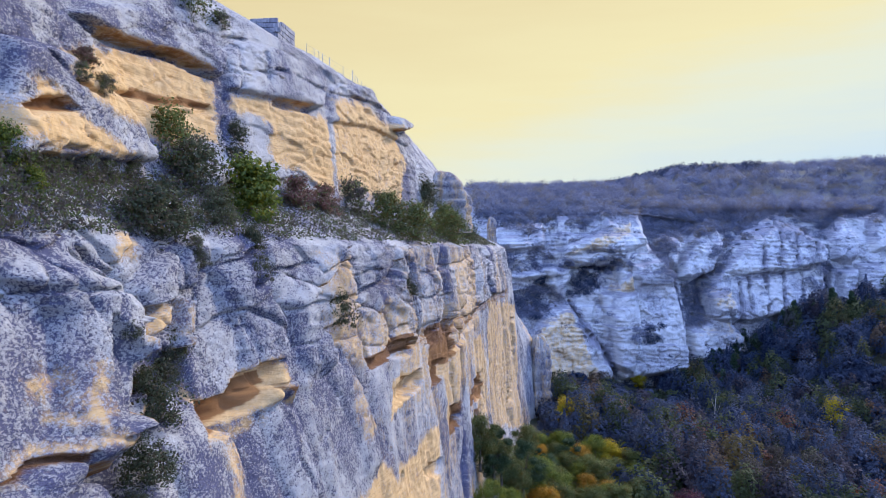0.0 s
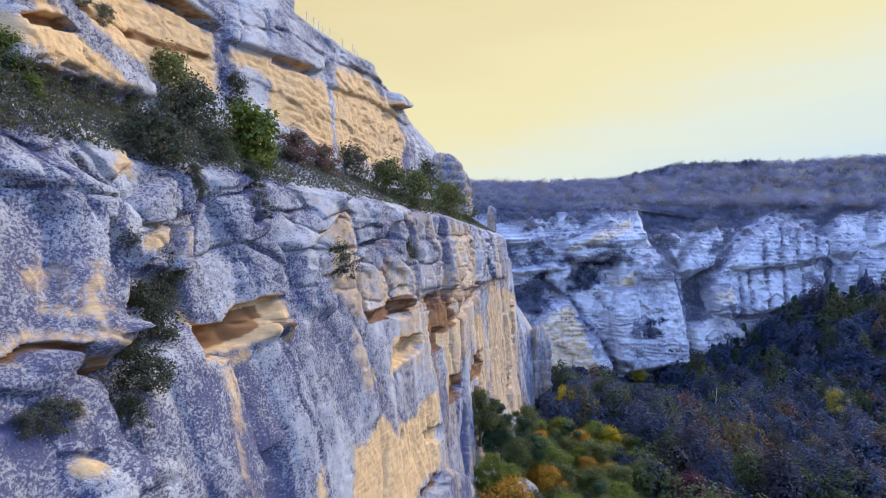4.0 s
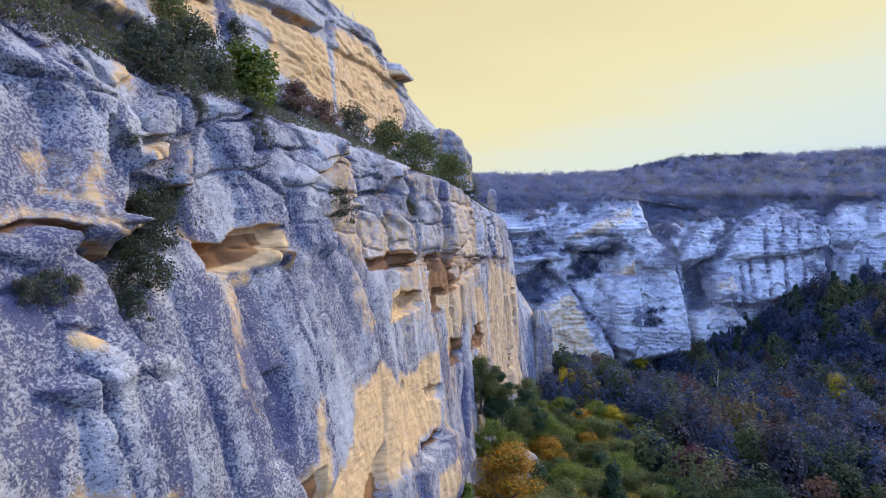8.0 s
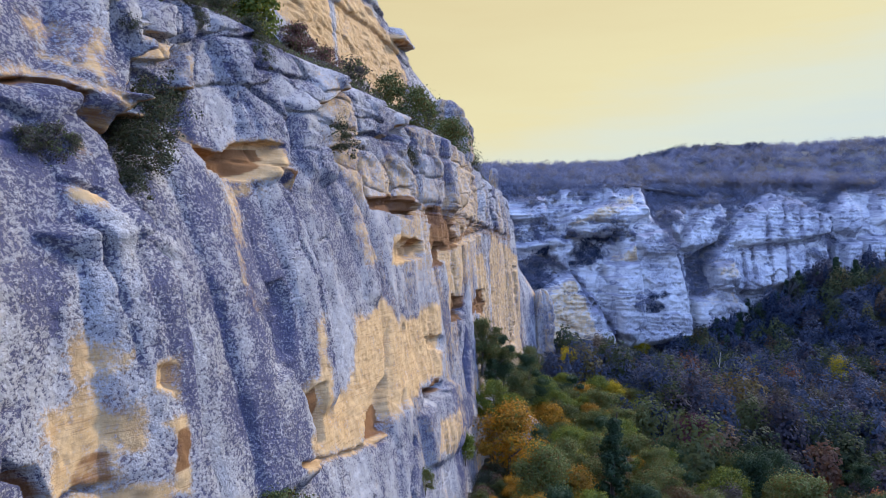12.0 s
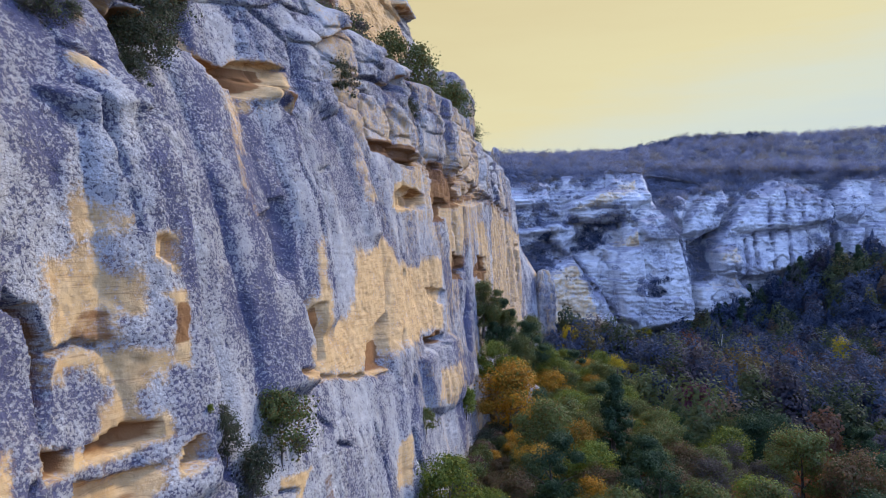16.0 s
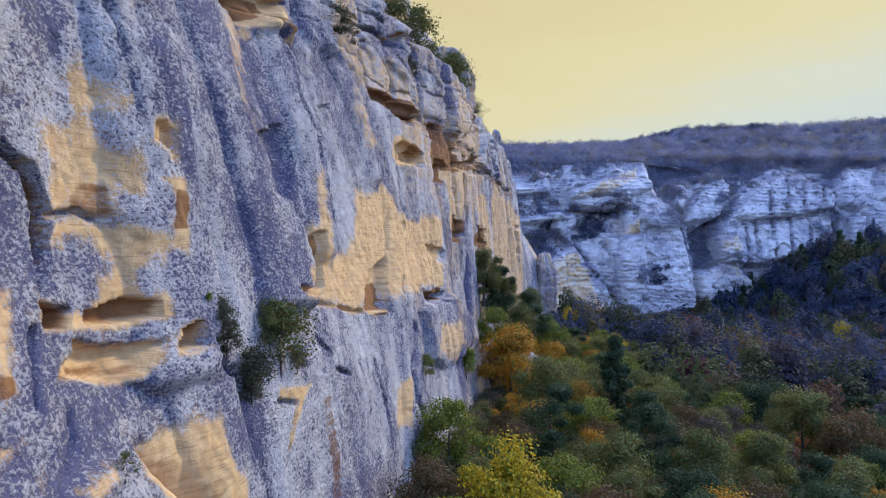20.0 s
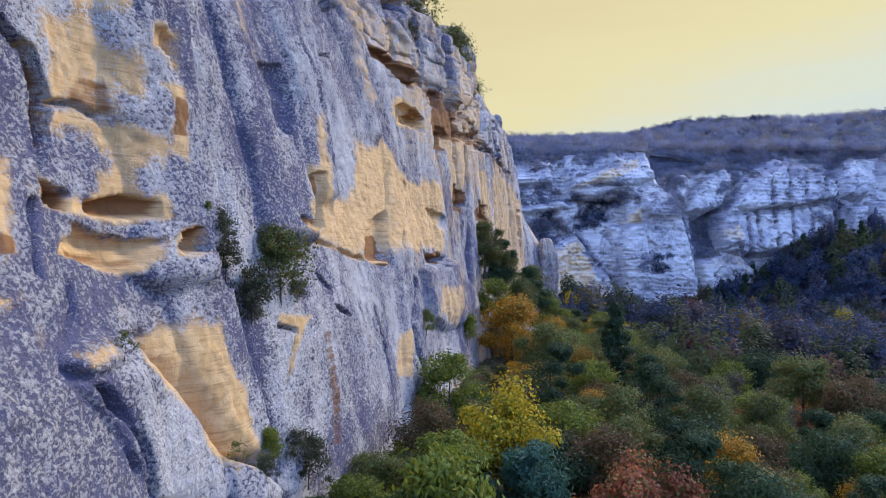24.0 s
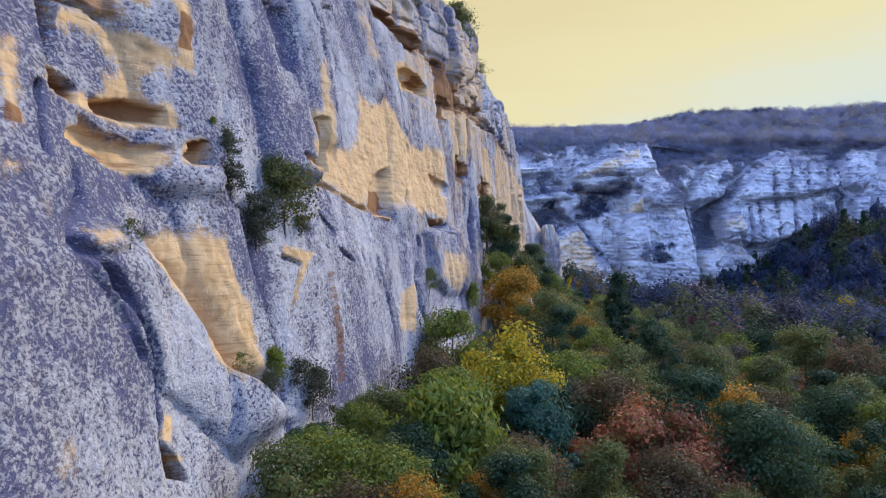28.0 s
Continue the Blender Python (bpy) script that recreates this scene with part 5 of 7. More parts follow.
far.slab([(29.8, 13.5), (36.5, 21.3), (46.0, 26.2), (49.1, 21.2), (53.9, 16.3), (60.0, 3.7), (59.4, -2.8), (32.3, -0.4), (29.5, 5.8)], 11.2, 4, 6)  # domed rock with an arch
far.fresh([(29.8, 13.5), (36.5, 20.9), (46.0, 25.2), (51.3, 9.4), (55.7, -0.2), (32.3, 0.4)], 0.8, 1.5)
far.crack([(47.0, 25.6), (50.9, 17.2), (56.8, 10.4), (60.3, 2.7), (59.8, -3.0)], 0.9, 5.0, 0.4, 0.13)  # arch line
far.slab([(79.3, 60.9), (98.2, 58.0), (110.3, 55.7), (91.4, 50.8), (86.2, 46.2), (87.9, 37.5), (89.7, 29.0), (85.8, 33.2), (81.2, 45.1)], -6.72, 3)  # wooded gap
far.slab([(86.0, 49.6), (91.6, 51.3), (94.3, 48.5), (90.6, 41.8), (91.5, 37.4), (85.3, 39.6)], 8, 2, 6)  # tower
far.slab([(92.0, 39.6), (102.6, 53.2), (111.7, 55.7), (112.6, 48.5), (105.1, 37.3), (94.2, 33.1), (89.9, 35.3)], 8, 3, 6)  # second buttress
far.slab([(91.4, 31.0), (108.2, 39.5), (116.2, 46.2), (108.8, 37.3), (100.6, 28.8), (99.7, 18.4), (91.1, 16.6)], -4.8, 3)  # wooded gully
far.slab([(100.3, 33.0), (120.5, 50.9), (136.1, 59.6), (147.9, 55.8), (155.0, 46.2), (147.5, 24.1), (135.7, 23.1), (120.8, 18.0), (111.6, 17.0), (100.1, 20.4)], 6.4, 3, 6)  # third buttress
far.slab([(110.1, 37.3), (118.6, 46.2), (134.1, 55.8), (146.5, 53.4), (154.6, 45.1), (153.2, 41.2), (135.1, 37.6), (115.6, 35.5)], 4, 2, 6)  # overhang band
far.slab([(107.7, 35.1), (115.7, 35.9), (135.3, 38.1), (153.3, 41.6), (152.7, 39.8), (134.6, 35.8), (115.2, 33.7), (107.3, 33.4)], -1.6, 0.7)  # shade under the band
far.slab([(100.1, 28.8), (108.4, 30.8), (109.7, 20.2), (99.9, 19.4)], 6.4, 2, 6)  # bright foot block
far.fresh([(100.3, 29.8), (109.3, 31.2), (109.3, 24.4), (100.6, 23.6)], 0.6, 1.5)
far.crack([(119.0, 35.0), (116.8, 23.2)], 0.45, 2.6, 0.4, 0.13)  # vertical joint
far.crack([(126.2, 35.4), (123.1, 20.0)], 0.45, 2.6, 0.4, 0.13)
far.crack([(132.8, 36.3), (129.7, 22.1)], 0.45, 2.6, 0.4, 0.13)
far.crack([(141.1, 37.6), (137.5, 23.1)], 0.45, 2.6, 0.4, 0.13)
far.crack([(115.0, 32.9), (112.5, 18.0)], 0.45, 2.6, 0.4, 0.13)
far.crack([(152.3, 54.6), (147.6, 43.9)], 0.45, 2.6, 0.4, 0.13)
far.crack([(144.2, 55.8), (137.6, 39.4)], 0.45, 2.6, 0.4, 0.13)
far.crack([(138.5, 57.1), (131.6, 39.4)], 0.45, 2.6, 0.4, 0.13)
far.crack([(129.1, 53.3), (124.2, 38.3)], 0.45, 2.6, 0.4, 0.13)
far.slab([(161.1, 53.4), (170.9, 59.7), (171.3, 51.0), (166.6, 39.3), (158.2, 41.6)], 6.4, 2, 6)  # pillar
far.slab([(158.9, 37.1), (166.1, 38.2), (162.8, 26.1), (155.7, 24.0)], 6.4, 2, 6)
far.slab([(168.3, 39.3), (177.3, 40.4), (171.9, 25.0), (164.2, 26.1)], 6.4, 2, 6)
far.slab([(183.9, 59.8), (200.2, 64.1), (184.2, 46.2), (175.0, 43.9)], 6.4, 2, 6)
far.slab([(152.6, 46.2), (157.4, 39.3), (153.4, 24.0), (141.9, 19.9), (149.1, 32.7)], -4.8, 2)  # wooded gully
far.slab([(91.1, 16.6), (105.1, 21.4), (113.3, 13.9), (114.5, 6.7), (101.7, 8.2), (91.6, 2.6)], 6.4, 3, 6)  # lower spur
far.fresh([(93.2, 14.5), (104.9, 20.3), (113.1, 12.9), (108.2, 12.0)], 0.4, 1.5)

_fw = fbm(FX * 0.05, FZ * 0.08, _fzero, 4, 12)
_bt = FZ / 6.5 + 0.7 * fbm(FX * 0.014, FZ * 0.03, _fzero, 4, 15) + FX * 0.006
FY -= 1.5 * (smooth(0.0, 0.85, _bt % 1.0) - 0.5) * smooth(-0.35, 0.25, _fw)
_bt2 = _bt * 4.3 + 0.4 * far.wu
FY -= 0.55 * (smooth(0.0, 0.8, _bt2 % 1.0) - 0.5) * smooth(-0.3, 0.3, vnoise(FX * 0.06, FZ * 0.12, _fzero, 17))
_g1, _g2, _gt = cells((FX + 5 * far.wu) / 7.0, (FZ + 6 * far.wv) / 16.0, 25)
FY -= 1.3 * (_gt - 0.5) - 0.8 * np.exp(-((_g2 - _g1) / 0.04) ** 2)
FY -= 0.9 * facets((FX + 2 * far.wu) / 6.5, (FZ + 2 * far.wv) / 5.5, 43) + 0.45 * facets(FX / 2.6, FZ / 1.7, 44)
FY -= 1.0 * fbm(FX * 0.10, FZ * 0.10, _fzero, 5, 28, 0.55) + 0.14 * fbm(FX * 0.7, FZ * 1.1, _fzero, 3, 29)
far.crust_ = np.maximum(far.crust_, 0.05 * smooth(0.0, 0.4, fbm(FX * 0.06, FZ * 0.08, _fzero, 4, 30)))
# thin soil and low herbs darken the beds that lie back
_slack = np.gradient(FY, axis=0) / np.gradient(FZ, axis=0)
for _ in range(2):
    _slack = (_slack + np.roll(_slack, 1, 0) + np.roll(_slack, -1, 0) + np.roll(_slack, 2, 1) + np.roll(_slack, -2, 1)) / 5
far.stain_shade_ = np.maximum(far.stain_shade_, 0.55 * smooth(0.9, 2.0, _slack))
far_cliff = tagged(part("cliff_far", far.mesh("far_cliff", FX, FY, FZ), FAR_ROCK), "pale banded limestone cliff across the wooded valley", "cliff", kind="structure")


# ---------------------------------------------------------------- ground
def ground_z(x, y):
    x, y = np.asarray(x, float), np.asarray(y, float)
    cliff = np.interp(y, [-200, 0, 25, 41, 60, 73, 100, 140, 185, 400], [-8, -8, -8.5, -6.5, -2, 0.5, 5, 11, 21, 60])
    d = np.maximum(x - cliff, -6)
    near = 3.4 - 0.25 * np.maximum(d, 0) + 0.0011 * np.maximum(d, 0) ** 2 * (d < 120)
    near = np.where(d > 110, 3.4 - 0.25 * 110 + 0.0011 * 110 ** 2, near)
    near = np.maximum(near, -13 - 0.035 * np.clip(y, -100, 260)) - 0.012 * np.clip(y - 60, 0, 200)
    near = near - 0.10 * np.clip(25 - y, 0, 60)
    foot = np.interp(x, [-40, 20, 45, 60, 85, 112, 150, 190, 260, 420], [252, 258, 262, 261, 266, 274, 278, 282, 270, 190])
    high = np.interp(x, [-40, 30, 52, 69, 85, 112, 130, 150, 190, 260, 420], [4, 1, 1, -4, -3, 3, 12, 22, 26, 30, 40])
    away = foot - y
    talus = high - 0.42 * np.maximum(away, -12) + 0.0012 * np.clip(away, 0, 175) ** 2
    k = 5.0
    z = np.maximum(near, talus) + k * np.log1p(np.exp(-np.abs(near - talus) / k)) * 0.6
    r = np.hypot(x, y)
    return z * (1 - smooth(500, 1200, r)) - 12 * smooth(500, 1200, r)


def spread(near, far, n_near, n_far):
    a = np.linspace(-near, near, n_near)
    b = near + (far - near) * np.linspace(0, 1, n_far)[1:] ** 2.2
    return np.concatenate([-b[::-1], a, b])


GX, GY = np.meshgrid(spread(320, 4500, 260, 24), spread(320, 4500, 260, 24))
GZ = ground_z(GX, GY) + 0.5 * fbm(GX * 0.08, GY * 0.08, GX * 0, 3, 40)
ground = tagged(part("ground", grid_mesh("ground", GX, GY, GZ), SOIL), "dark leaf-strewn soil of a wooded valley", "ground", kind="structure")


# the plateau behind the far cliff, and the one on top of the near cliff
def plateau_z(x, y):
    front = np.interp(x, [-40, 20, 45, 60, 85, 112, 150, 190, 260, 420], [308, 312, 316, 315, 320, 328, 332, 336, 324, 244])
    d = y - front
    top = np.interp(x, [-300, 33, 84, 100, 124, 200, 260, 420, 900], [72, 75.2, 76.4, 79.8, 85.6, 89.2, 93, 102, 106])
    return 62 + (top - 62) * smooth(-25, 58, d) - 0.00006 * np.clip(d - 130, 0, 3000) ** 2 * 0.3


PX, PY = np.meshgrid(np.concatenate([np.arange(-300, -40, 12.0), np.arange(-40, 260, 2.5), np.arange(260, 901, 16.0)]), np.concatenate([np.arange(0, 1, 0.02), np.linspace(1, 8, 20)]))
_front = np.interp(PX, [-300, -40, 20, 45, 60, 85, 112, 150, 190, 260, 420, 900], [320, 302, 306, 310, 309, 314, 322, 326, 330, 318, 240, 0])
PYY = _front + PY * 150
PZZ = plateau_z(PX, PYY) + 1.2 * fbm(PX * 0.03, PYY * 0.03, PX * 0, 4, 44)
plateau = tagged(part("ground_plateau", grid_mesh("plateau", PX, PYY, PZZ), GRASS), "scrub-covered plateau above the far cliff", "ground", kind="structure")
QX, QY = np.meshgrid(np.concatenate([np.linspace(-400, -62, 30), np.arange(-61, -30, 1.0)]), np.arange(-60, 216, 2.0))
QZ = np.minimum(75 + 0.01 * (-QX - 45) + 0.3 * fbm(QX * 0.1, QY * 0.1, QX * 0, 3, 47), 75.6)
near_top = tagged(part("ground_clifftop", grid_mesh("cliff_top", QX, QY, QZ), GRASS), "dry grassy plateau on top of the cliff", "ground", kind="structure")

# ---------------------------------------------------------------- plants
def tube(path, radii, sides=6):
    """A tapered limb along a path of points."""
    path = np.asarray(path, float)
    verts, faces = [], []
    for i, p in enumerate(path):
        t = path[min(i + 1, len(path) - 1)] - path[max(i - 1, 0)]
        t /= np.linalg.norm(t) + 1e-9
        u = np.cross(t, (0.3, 1, 0.1))
        u /= np.linalg.norm(u) + 1e-9
        v = np.cross(t, u)
        for k in range(sides):
            a = 2 * math.pi * k / sides
            verts.append(p + radii[i] * (math.cos(a) * u + math.sin(a) * v))
    for i in range(len(path) - 1):
        for k in range(sides):
            a, b = i * sides + k, i * sides + (k + 1) % sides
            faces.append((a, b, b + sides, a + sides))
    return np.array(verts), np.array(faces)


def joined(pieces):
    verts, faces, base = [], [], 0
    for v, f in pieces:
        verts.append(v)
        faces.append(f + base)
        base += len(v)
    return np.concatenate(verts), np.concatenate(faces)


def leaves(rng, centres, size, long=1.5, droop=0.0, outward=None, scatter_=1.1):
    """One folded leaf blade (a quad bent along its rib) at each centre, turned more or less outward."""
    n = len(centres)
    c = rng.normal(size=(n, 3))
    c /= np.linalg.norm(c, axis=1, keepdims=True)
    if outward is not None:
        c = outward + scatter_ * c
        c /= np.linalg.norm(c, axis=1, keepdims=True) + 1e-9
    a = np.cross(c, rng.normal(size=(n, 3)))
    a[:, 2] -= droop
    a /= np.linalg.norm(a, axis=1, keepdims=True) + 1e-9
    b = np.cross(c, a)
    s = size * rng.uniform(0.6, 1.3, (n, 1))
    v = np.stack([centres - a * s * long * 0.5, centres + b * s * 0.5 - c * s * 0.12, centres + a * s * long * 0.5, centres - b * s * 0.5 - c * s * 0.12], 1).reshape(-1, 3)
    f = np.arange(4 * n).reshape(n, 4)
    return v, f


def crown_points(rng, height, width, lobes, count, base=0.12, cone=False):
    """Points in a crown made of many uneven lobes, denser towards the outside of each."""
    pts, outs = [], []
    for _ in range(lobes):
        h = rng.uniform(0.0, 1.0) ** (1.3 if cone else 0.8)
        spread_at = (1 - h) ** 0.9 if cone else (1 - 0.8 * h) ** 0.7 if base < 0.06 else math.sin(math.pi * (0.18 + 0.74 * h)) ** 0.8
        a, r = rng.uniform(0, 2 * math.pi), width * 0.5 * spread_at * rng.uniform(0.15, 1.15)
        c = np.array([r * math.cos(a), r * math.sin(a), height * (base + (1 - base) * h * 0.93)])
        size = width * rng.uniform(0.08, 0.24) * min(1.0, (40 / lobes) ** 0.4) * (0.7 if cone else 1.0)
        n = int(count / lobes * rng.uniform(0.6, 1.4))
        d = rng.normal(size=(n, 3))
        d /= np.linalg.norm(d, axis=1, keepdims=True)
        rad = size * (0.25 + rng.uniform(0, 1, (n, 1)) ** 0.6 * rng.uniform(0.7, 1.35, (n, 1)))
        p = c + d * rad * np.array([1.0, 1.0, 0.72])
        o = p - np.array([0, 0, height * (base + 0.35 * (1 - base))])
        o = o / (np.linalg.norm(o, axis=1, keepdims=True) + 1e-9) * 0.35 + d * 0.9
        pts.append(p)
        outs.append(o)
    return np.concatenate(pts), np.concatenate(outs)


def tree_kind(name, seed, height, width, lobes, count, leaf, leaf_mat, label, bark=None, cone=False, long=1.5, droop=0.0, limbs=7, base=0.12, category="tree"):
    """One tree with its trunk (limbs joined to it) and its crown, standing at the origin."""
    rng = np.random.default_rng(seed)
    ob = tagged(new(name), label, category, "shrubs rooted in the cliff" if category == "shrub" else "trees on the valley slope")
    lean = rng.normal(size=2) * 0.05 * height
    top = height * (0.95 if cone else 0.34 if category == "shrub" else 0.72)
    stem = [(lean[0] * t ** 2, lean[1] * t ** 2, top * t - 0.6 * (1 - t)) for t in np.linspace(0, 1, 7)]
    r0 = (0.012 * height + 0.01) if category == "shrub" else 0.022 * height + 0.03
    pieces = [tube(stem, [r0 * (1.25 - 1.1 * t) if i else r0 * 1.6 for i, t in enumerate(np.linspace(0, 1, 7))], 7)]
    for k in range(limbs):
        t = rng.uniform(0.03, 0.6) if category == "shrub" else rng.uniform(0.3, 0.92)
        s = np.array([lean[0] * t ** 2, lean[1] * t ** 2, top * t])
        a = rng.uniform(0, 2 * math.pi)
        reach = width * rng.uniform(0.25, 0.45) * ((1 - t) * 1.2 if cone else 1)
        e_ = s + np.array([math.cos(a) * reach, math.sin(a) * reach, (0.02 if cone else rng.uniform(0.1, 0.28)) * height])
        mid = (s + e_) / 2 + rng.normal(size=3) * 0.04 * width
        pieces.append(tube([s, mid, e_], [r0 * 0.45 * (1.2 - t), r0 * 0.26 * (1.2 - t), 0.012], 5))
    v, f = joined(pieces)
    part("trunk", array_mesh(name + "_trunk", v, f), bark or BARK, ob)
    pts, outs = crown_points(rng, height, width, lobes, count, base, cone)
    pts[:, :2] += lean * 0.6
    v, f = leaves(rng, pts, leaf, long, droop, outs, 0.8)
    part("crown", array_mesh(name + "_crown", v, f, False), leaf_mat, ob)
    return ob


def plant(kind, x, y, z=None, size=1.0, turn=0.0, tilt=0.0):
    z = float(ground_z(x, y)) - 0.2 if z is None else z
    ob = copy_thing(kind, pose(x, y, z, tilt, 0, turn))
    ob.scale = (size, size, size * random.uniform(0.92, 1.08))
    return ob


def retire(kinds):
    """Takes the patterns from which the copies were made out of the place."""
    for kind in kinds:
        for ob in (*kind.children_recursive, kind):
            bpy.data.objects.remove(ob)


# kinds of valley tree
TREES = {
    "green": tree_kind("tree", 1, 7.0, 5.2, 30, 13260, 0.132, GREEN, "leafy green broadleaf tree on the valley slope"),
    "green_b": tree_kind("tree", 2, 6.0, 5.6, 30, 13260, 0.121, GREEN, "rounded green broadleaf tree on the valley slope"),
    "walnut": tree_kind("tree", 3, 6.0, 5.5, 30, 9180, 0.197, GREEN, "bright green tree with large drooping leaves", long=2.2, droop=0.8),
    "olive": tree_kind("tree", 4, 6.5, 5.4, 30, 13260, 0.121, OLIVE, "dull olive-green tree turning brown in autumn"),
    "olive_b": tree_kind("tree", 5, 7.5, 5.0, 30, 13260, 0.121, OLIVE, "tall olive-green broadleaf tree among the woods"),
    "dark": tree_kind("tree", 6, 8.0, 5.4, 30, 13260, 0.132, DARK, "dark green shaded tree in the valley"),
    "dark_b": tree_kind("tree", 7, 7.0, 5.8, 30, 13260, 0.132, DARK, "broad dark green tree in the valley"),
    "yellow": tree_kind("tree", 8, 7.0, 5.0, 30, 12750, 0.121, YELLOW, "golden yellow autumn tree above the valley"),
    "orange": tree_kind("tree", 9, 6.0, 4.8, 30, 11730, 0.121, ORANGE, "orange autumn tree below the cliff"),
    "rust": tree_kind("tree", 10, 5.5, 4.8, 30, 10710, 0.132, RUST, "rust-red autumn tree with thinning leaves"),
    "purple": tree_kind("tree", 11, 6.0, 4.6, 30, 11730, 0.110, PURPLE, "dark purple-leaved tree among green ones"),
    "conifer": tree_kind("conifer", 12, 9.0, 4.2, 83, 14280, 0.110, DARK, "dark green conifer rising from the woods", cone=True, long=2.4, base=0.1),
    "pine": tree_kind("conifer", 13, 5.0, 4.0, 59, 15300, 0.082, TEAL, "blue-green soft-needled conifer on the slope", long=3.0, base=0.1),
    "brown": tree_kind("tree", 14, 6.0, 5.0, 30, 10710, 0.121, BROWN, "brown autumn tree losing its leaves"),
    "mauve": tree_kind("tree", 15, 6.5, 5.2, 30, 9180, 0.110, MAUVE, "nearly bare mauve-grey tree with fine twigs", limbs=12),
}
rng_wood = np.random.default_rng(77)
_taken = []


def stand(kind, x, y, size=1.0, space=2.2, z=None):
    _taken.append((x, y, space * size))
    return plant(TREES[kind], x, y, z, size, rng_wood.uniform(0, 360))


# trees that can be told apart
for _k, _x, _y, _s in (("walnut", 0.6, 36.4, 0.91), ("pine", 5.7, 42.4, 1.09), ("rust", 11.3, 43, 1.16), ("rust", 13.4, 41.1, 0.98), ("yellow", 3.9, 47.4, 1.13), ("orange", 8.1, 93.9, 1.58), ("olive", 11.1, 80, 1.25), ("green", 0.4, 59.3, 0.96), ("brown", -0.9, 47.8, 0.88), ("brown", 2.2, 47.4, 0.65), ("conifer", 19.5, 86.6, 1.34), ("yellow", 30.5, 181.8, 1.26), ("green", 15.5, 76.1, 0.95), ("purple", 42.8, 124.5, 1.37), ("olive", 23, 64.7, 1.1), ("olive_b", 41.5, 86, 1.38), ("brown", 44.9, 81.1, 1.42), ("olive", 32.5, 59.4, 1.05), ("green_b", 24.7, 52.3, 0.71), ("brown", 24.2, 57.8, 0.88), ("olive_b", 10.5, 60, 0.74), ("olive_b", 23.3, 85.7, 0.92), ("olive", 43.6, 145, 1.24), ("green", 36.1, 93.4, 1.03), ("mauve", 35.7, 84.9, 0.87), ("olive", 15.5, 65.6, 0.7), ("brown", 17.6, 59.1, 0.77), ("brown", 4.1, 36.4, 0.67), ("brown", 17.6, 45.2, 0.76), ("olive", 8.1, 38.5, 0.6), ("olive", -2.1, 33.3, 0.57), ("mauve", 60.5, 145.8, 1.5), ("mauve", 77.2, 153.6, 1.81), ("mauve", 73.2, 161.5, 1.43), ("green", 17, 103.6, 0.92)):
    stand(_k, _x, _y, 1.15 * _s, 3.2)
stand("orange", 9.0, 76, 1.0)
stand("yellow", 17, 98, 0.95)
stand("green_b", 18.5, 108, 1.1)
stand("yellow", 115.5, 215, 1.9)
stand("yellow", 69, 258, 1.1)
stand("rust", 57, 116, 1.1)
stand("olive_b", 27.5, 92, 1.1)

# the thicket under the front slab
for _k, _x, _y, _s in (("olive", -5.4, 26.8, 0.72), ("green", -4.6, 28.8, 0.78), ("brown", -3.4, 26.2, 0.72), ("dark", -6.0, 31.0, 0.5), ("green_b", -2.2, 29.6, 0.8), ("orange", -1.2, 26.6, 0.75), ("dark", -6.2, 35.0, 0.45), ("green", -4.2, 36.0, 0.62), ("olive_b", -2.6, 39.0, 0.66), ("dark", -5.2, 40.0, 0.36), ("brown", -3.6, 33.0, 0.6), ("dark_b", -1.4, 34.0, 0.7), ("olive", -2.6, 45.0, 0.5)):
    stand(_k, _x, _y, _s, 2.0)
# trees on the broken foot of the cliff
for _k, _x, _y, _z, _s in (("olive", 5.2, 102.5, 15.5, 1.05), ("dark", 7.2, 104.5, 13.0, 1.0), ("olive_b", 8.6, 107.0, 11.0, 1.0), ("green", 6.6, 98.0, 8.5, 0.9), ("olive", 10.5, 109.0, 8.0, 1.0), ("dark", 12.5, 114.0, 8.0, 1.0), ("green", 9.6, 103.0, 6.0, 0.9), ("olive", 14.0, 122.0, 9.5, 1.0), ("green_b", 16.0, 120.0, 5.0, 1.1)):
    stand(_k, _x, _y, _s, 2.2, _z)
# dark conifers below the far cliff
for _x, _y, _s in ((92, 260, 1.3), (97, 264, 1.5), (101, 267, 1.3), (88, 257, 1.2), (108, 271, 1.4), (112, 274, 1.7), (116, 272, 1.4), (122, 272, 1.6), (84, 255, 1.2), (128, 275, 1.5), (133, 277, 1.6), (139, 276, 1.5), (104, 262, 1.3), (145, 272, 1.7), (150, 268, 1.5), (96, 250, 1.4)):
    stand("conifer", _x, _y, _s)
_palette_near = ["green", "olive", "olive_b", "brown", "dark", "olive", "dark_b", "olive", "brown", "green", "dark", "olive_b", "brown", "orange", "dark", "olive_b", "rust", "dark_b"]
_palette_mid = ["olive", "dark", "dark_b", "brown", "mauve", "dark", "brown", "dark_b", "olive_b", "rust", "dark", "mauve"]
_count = 0
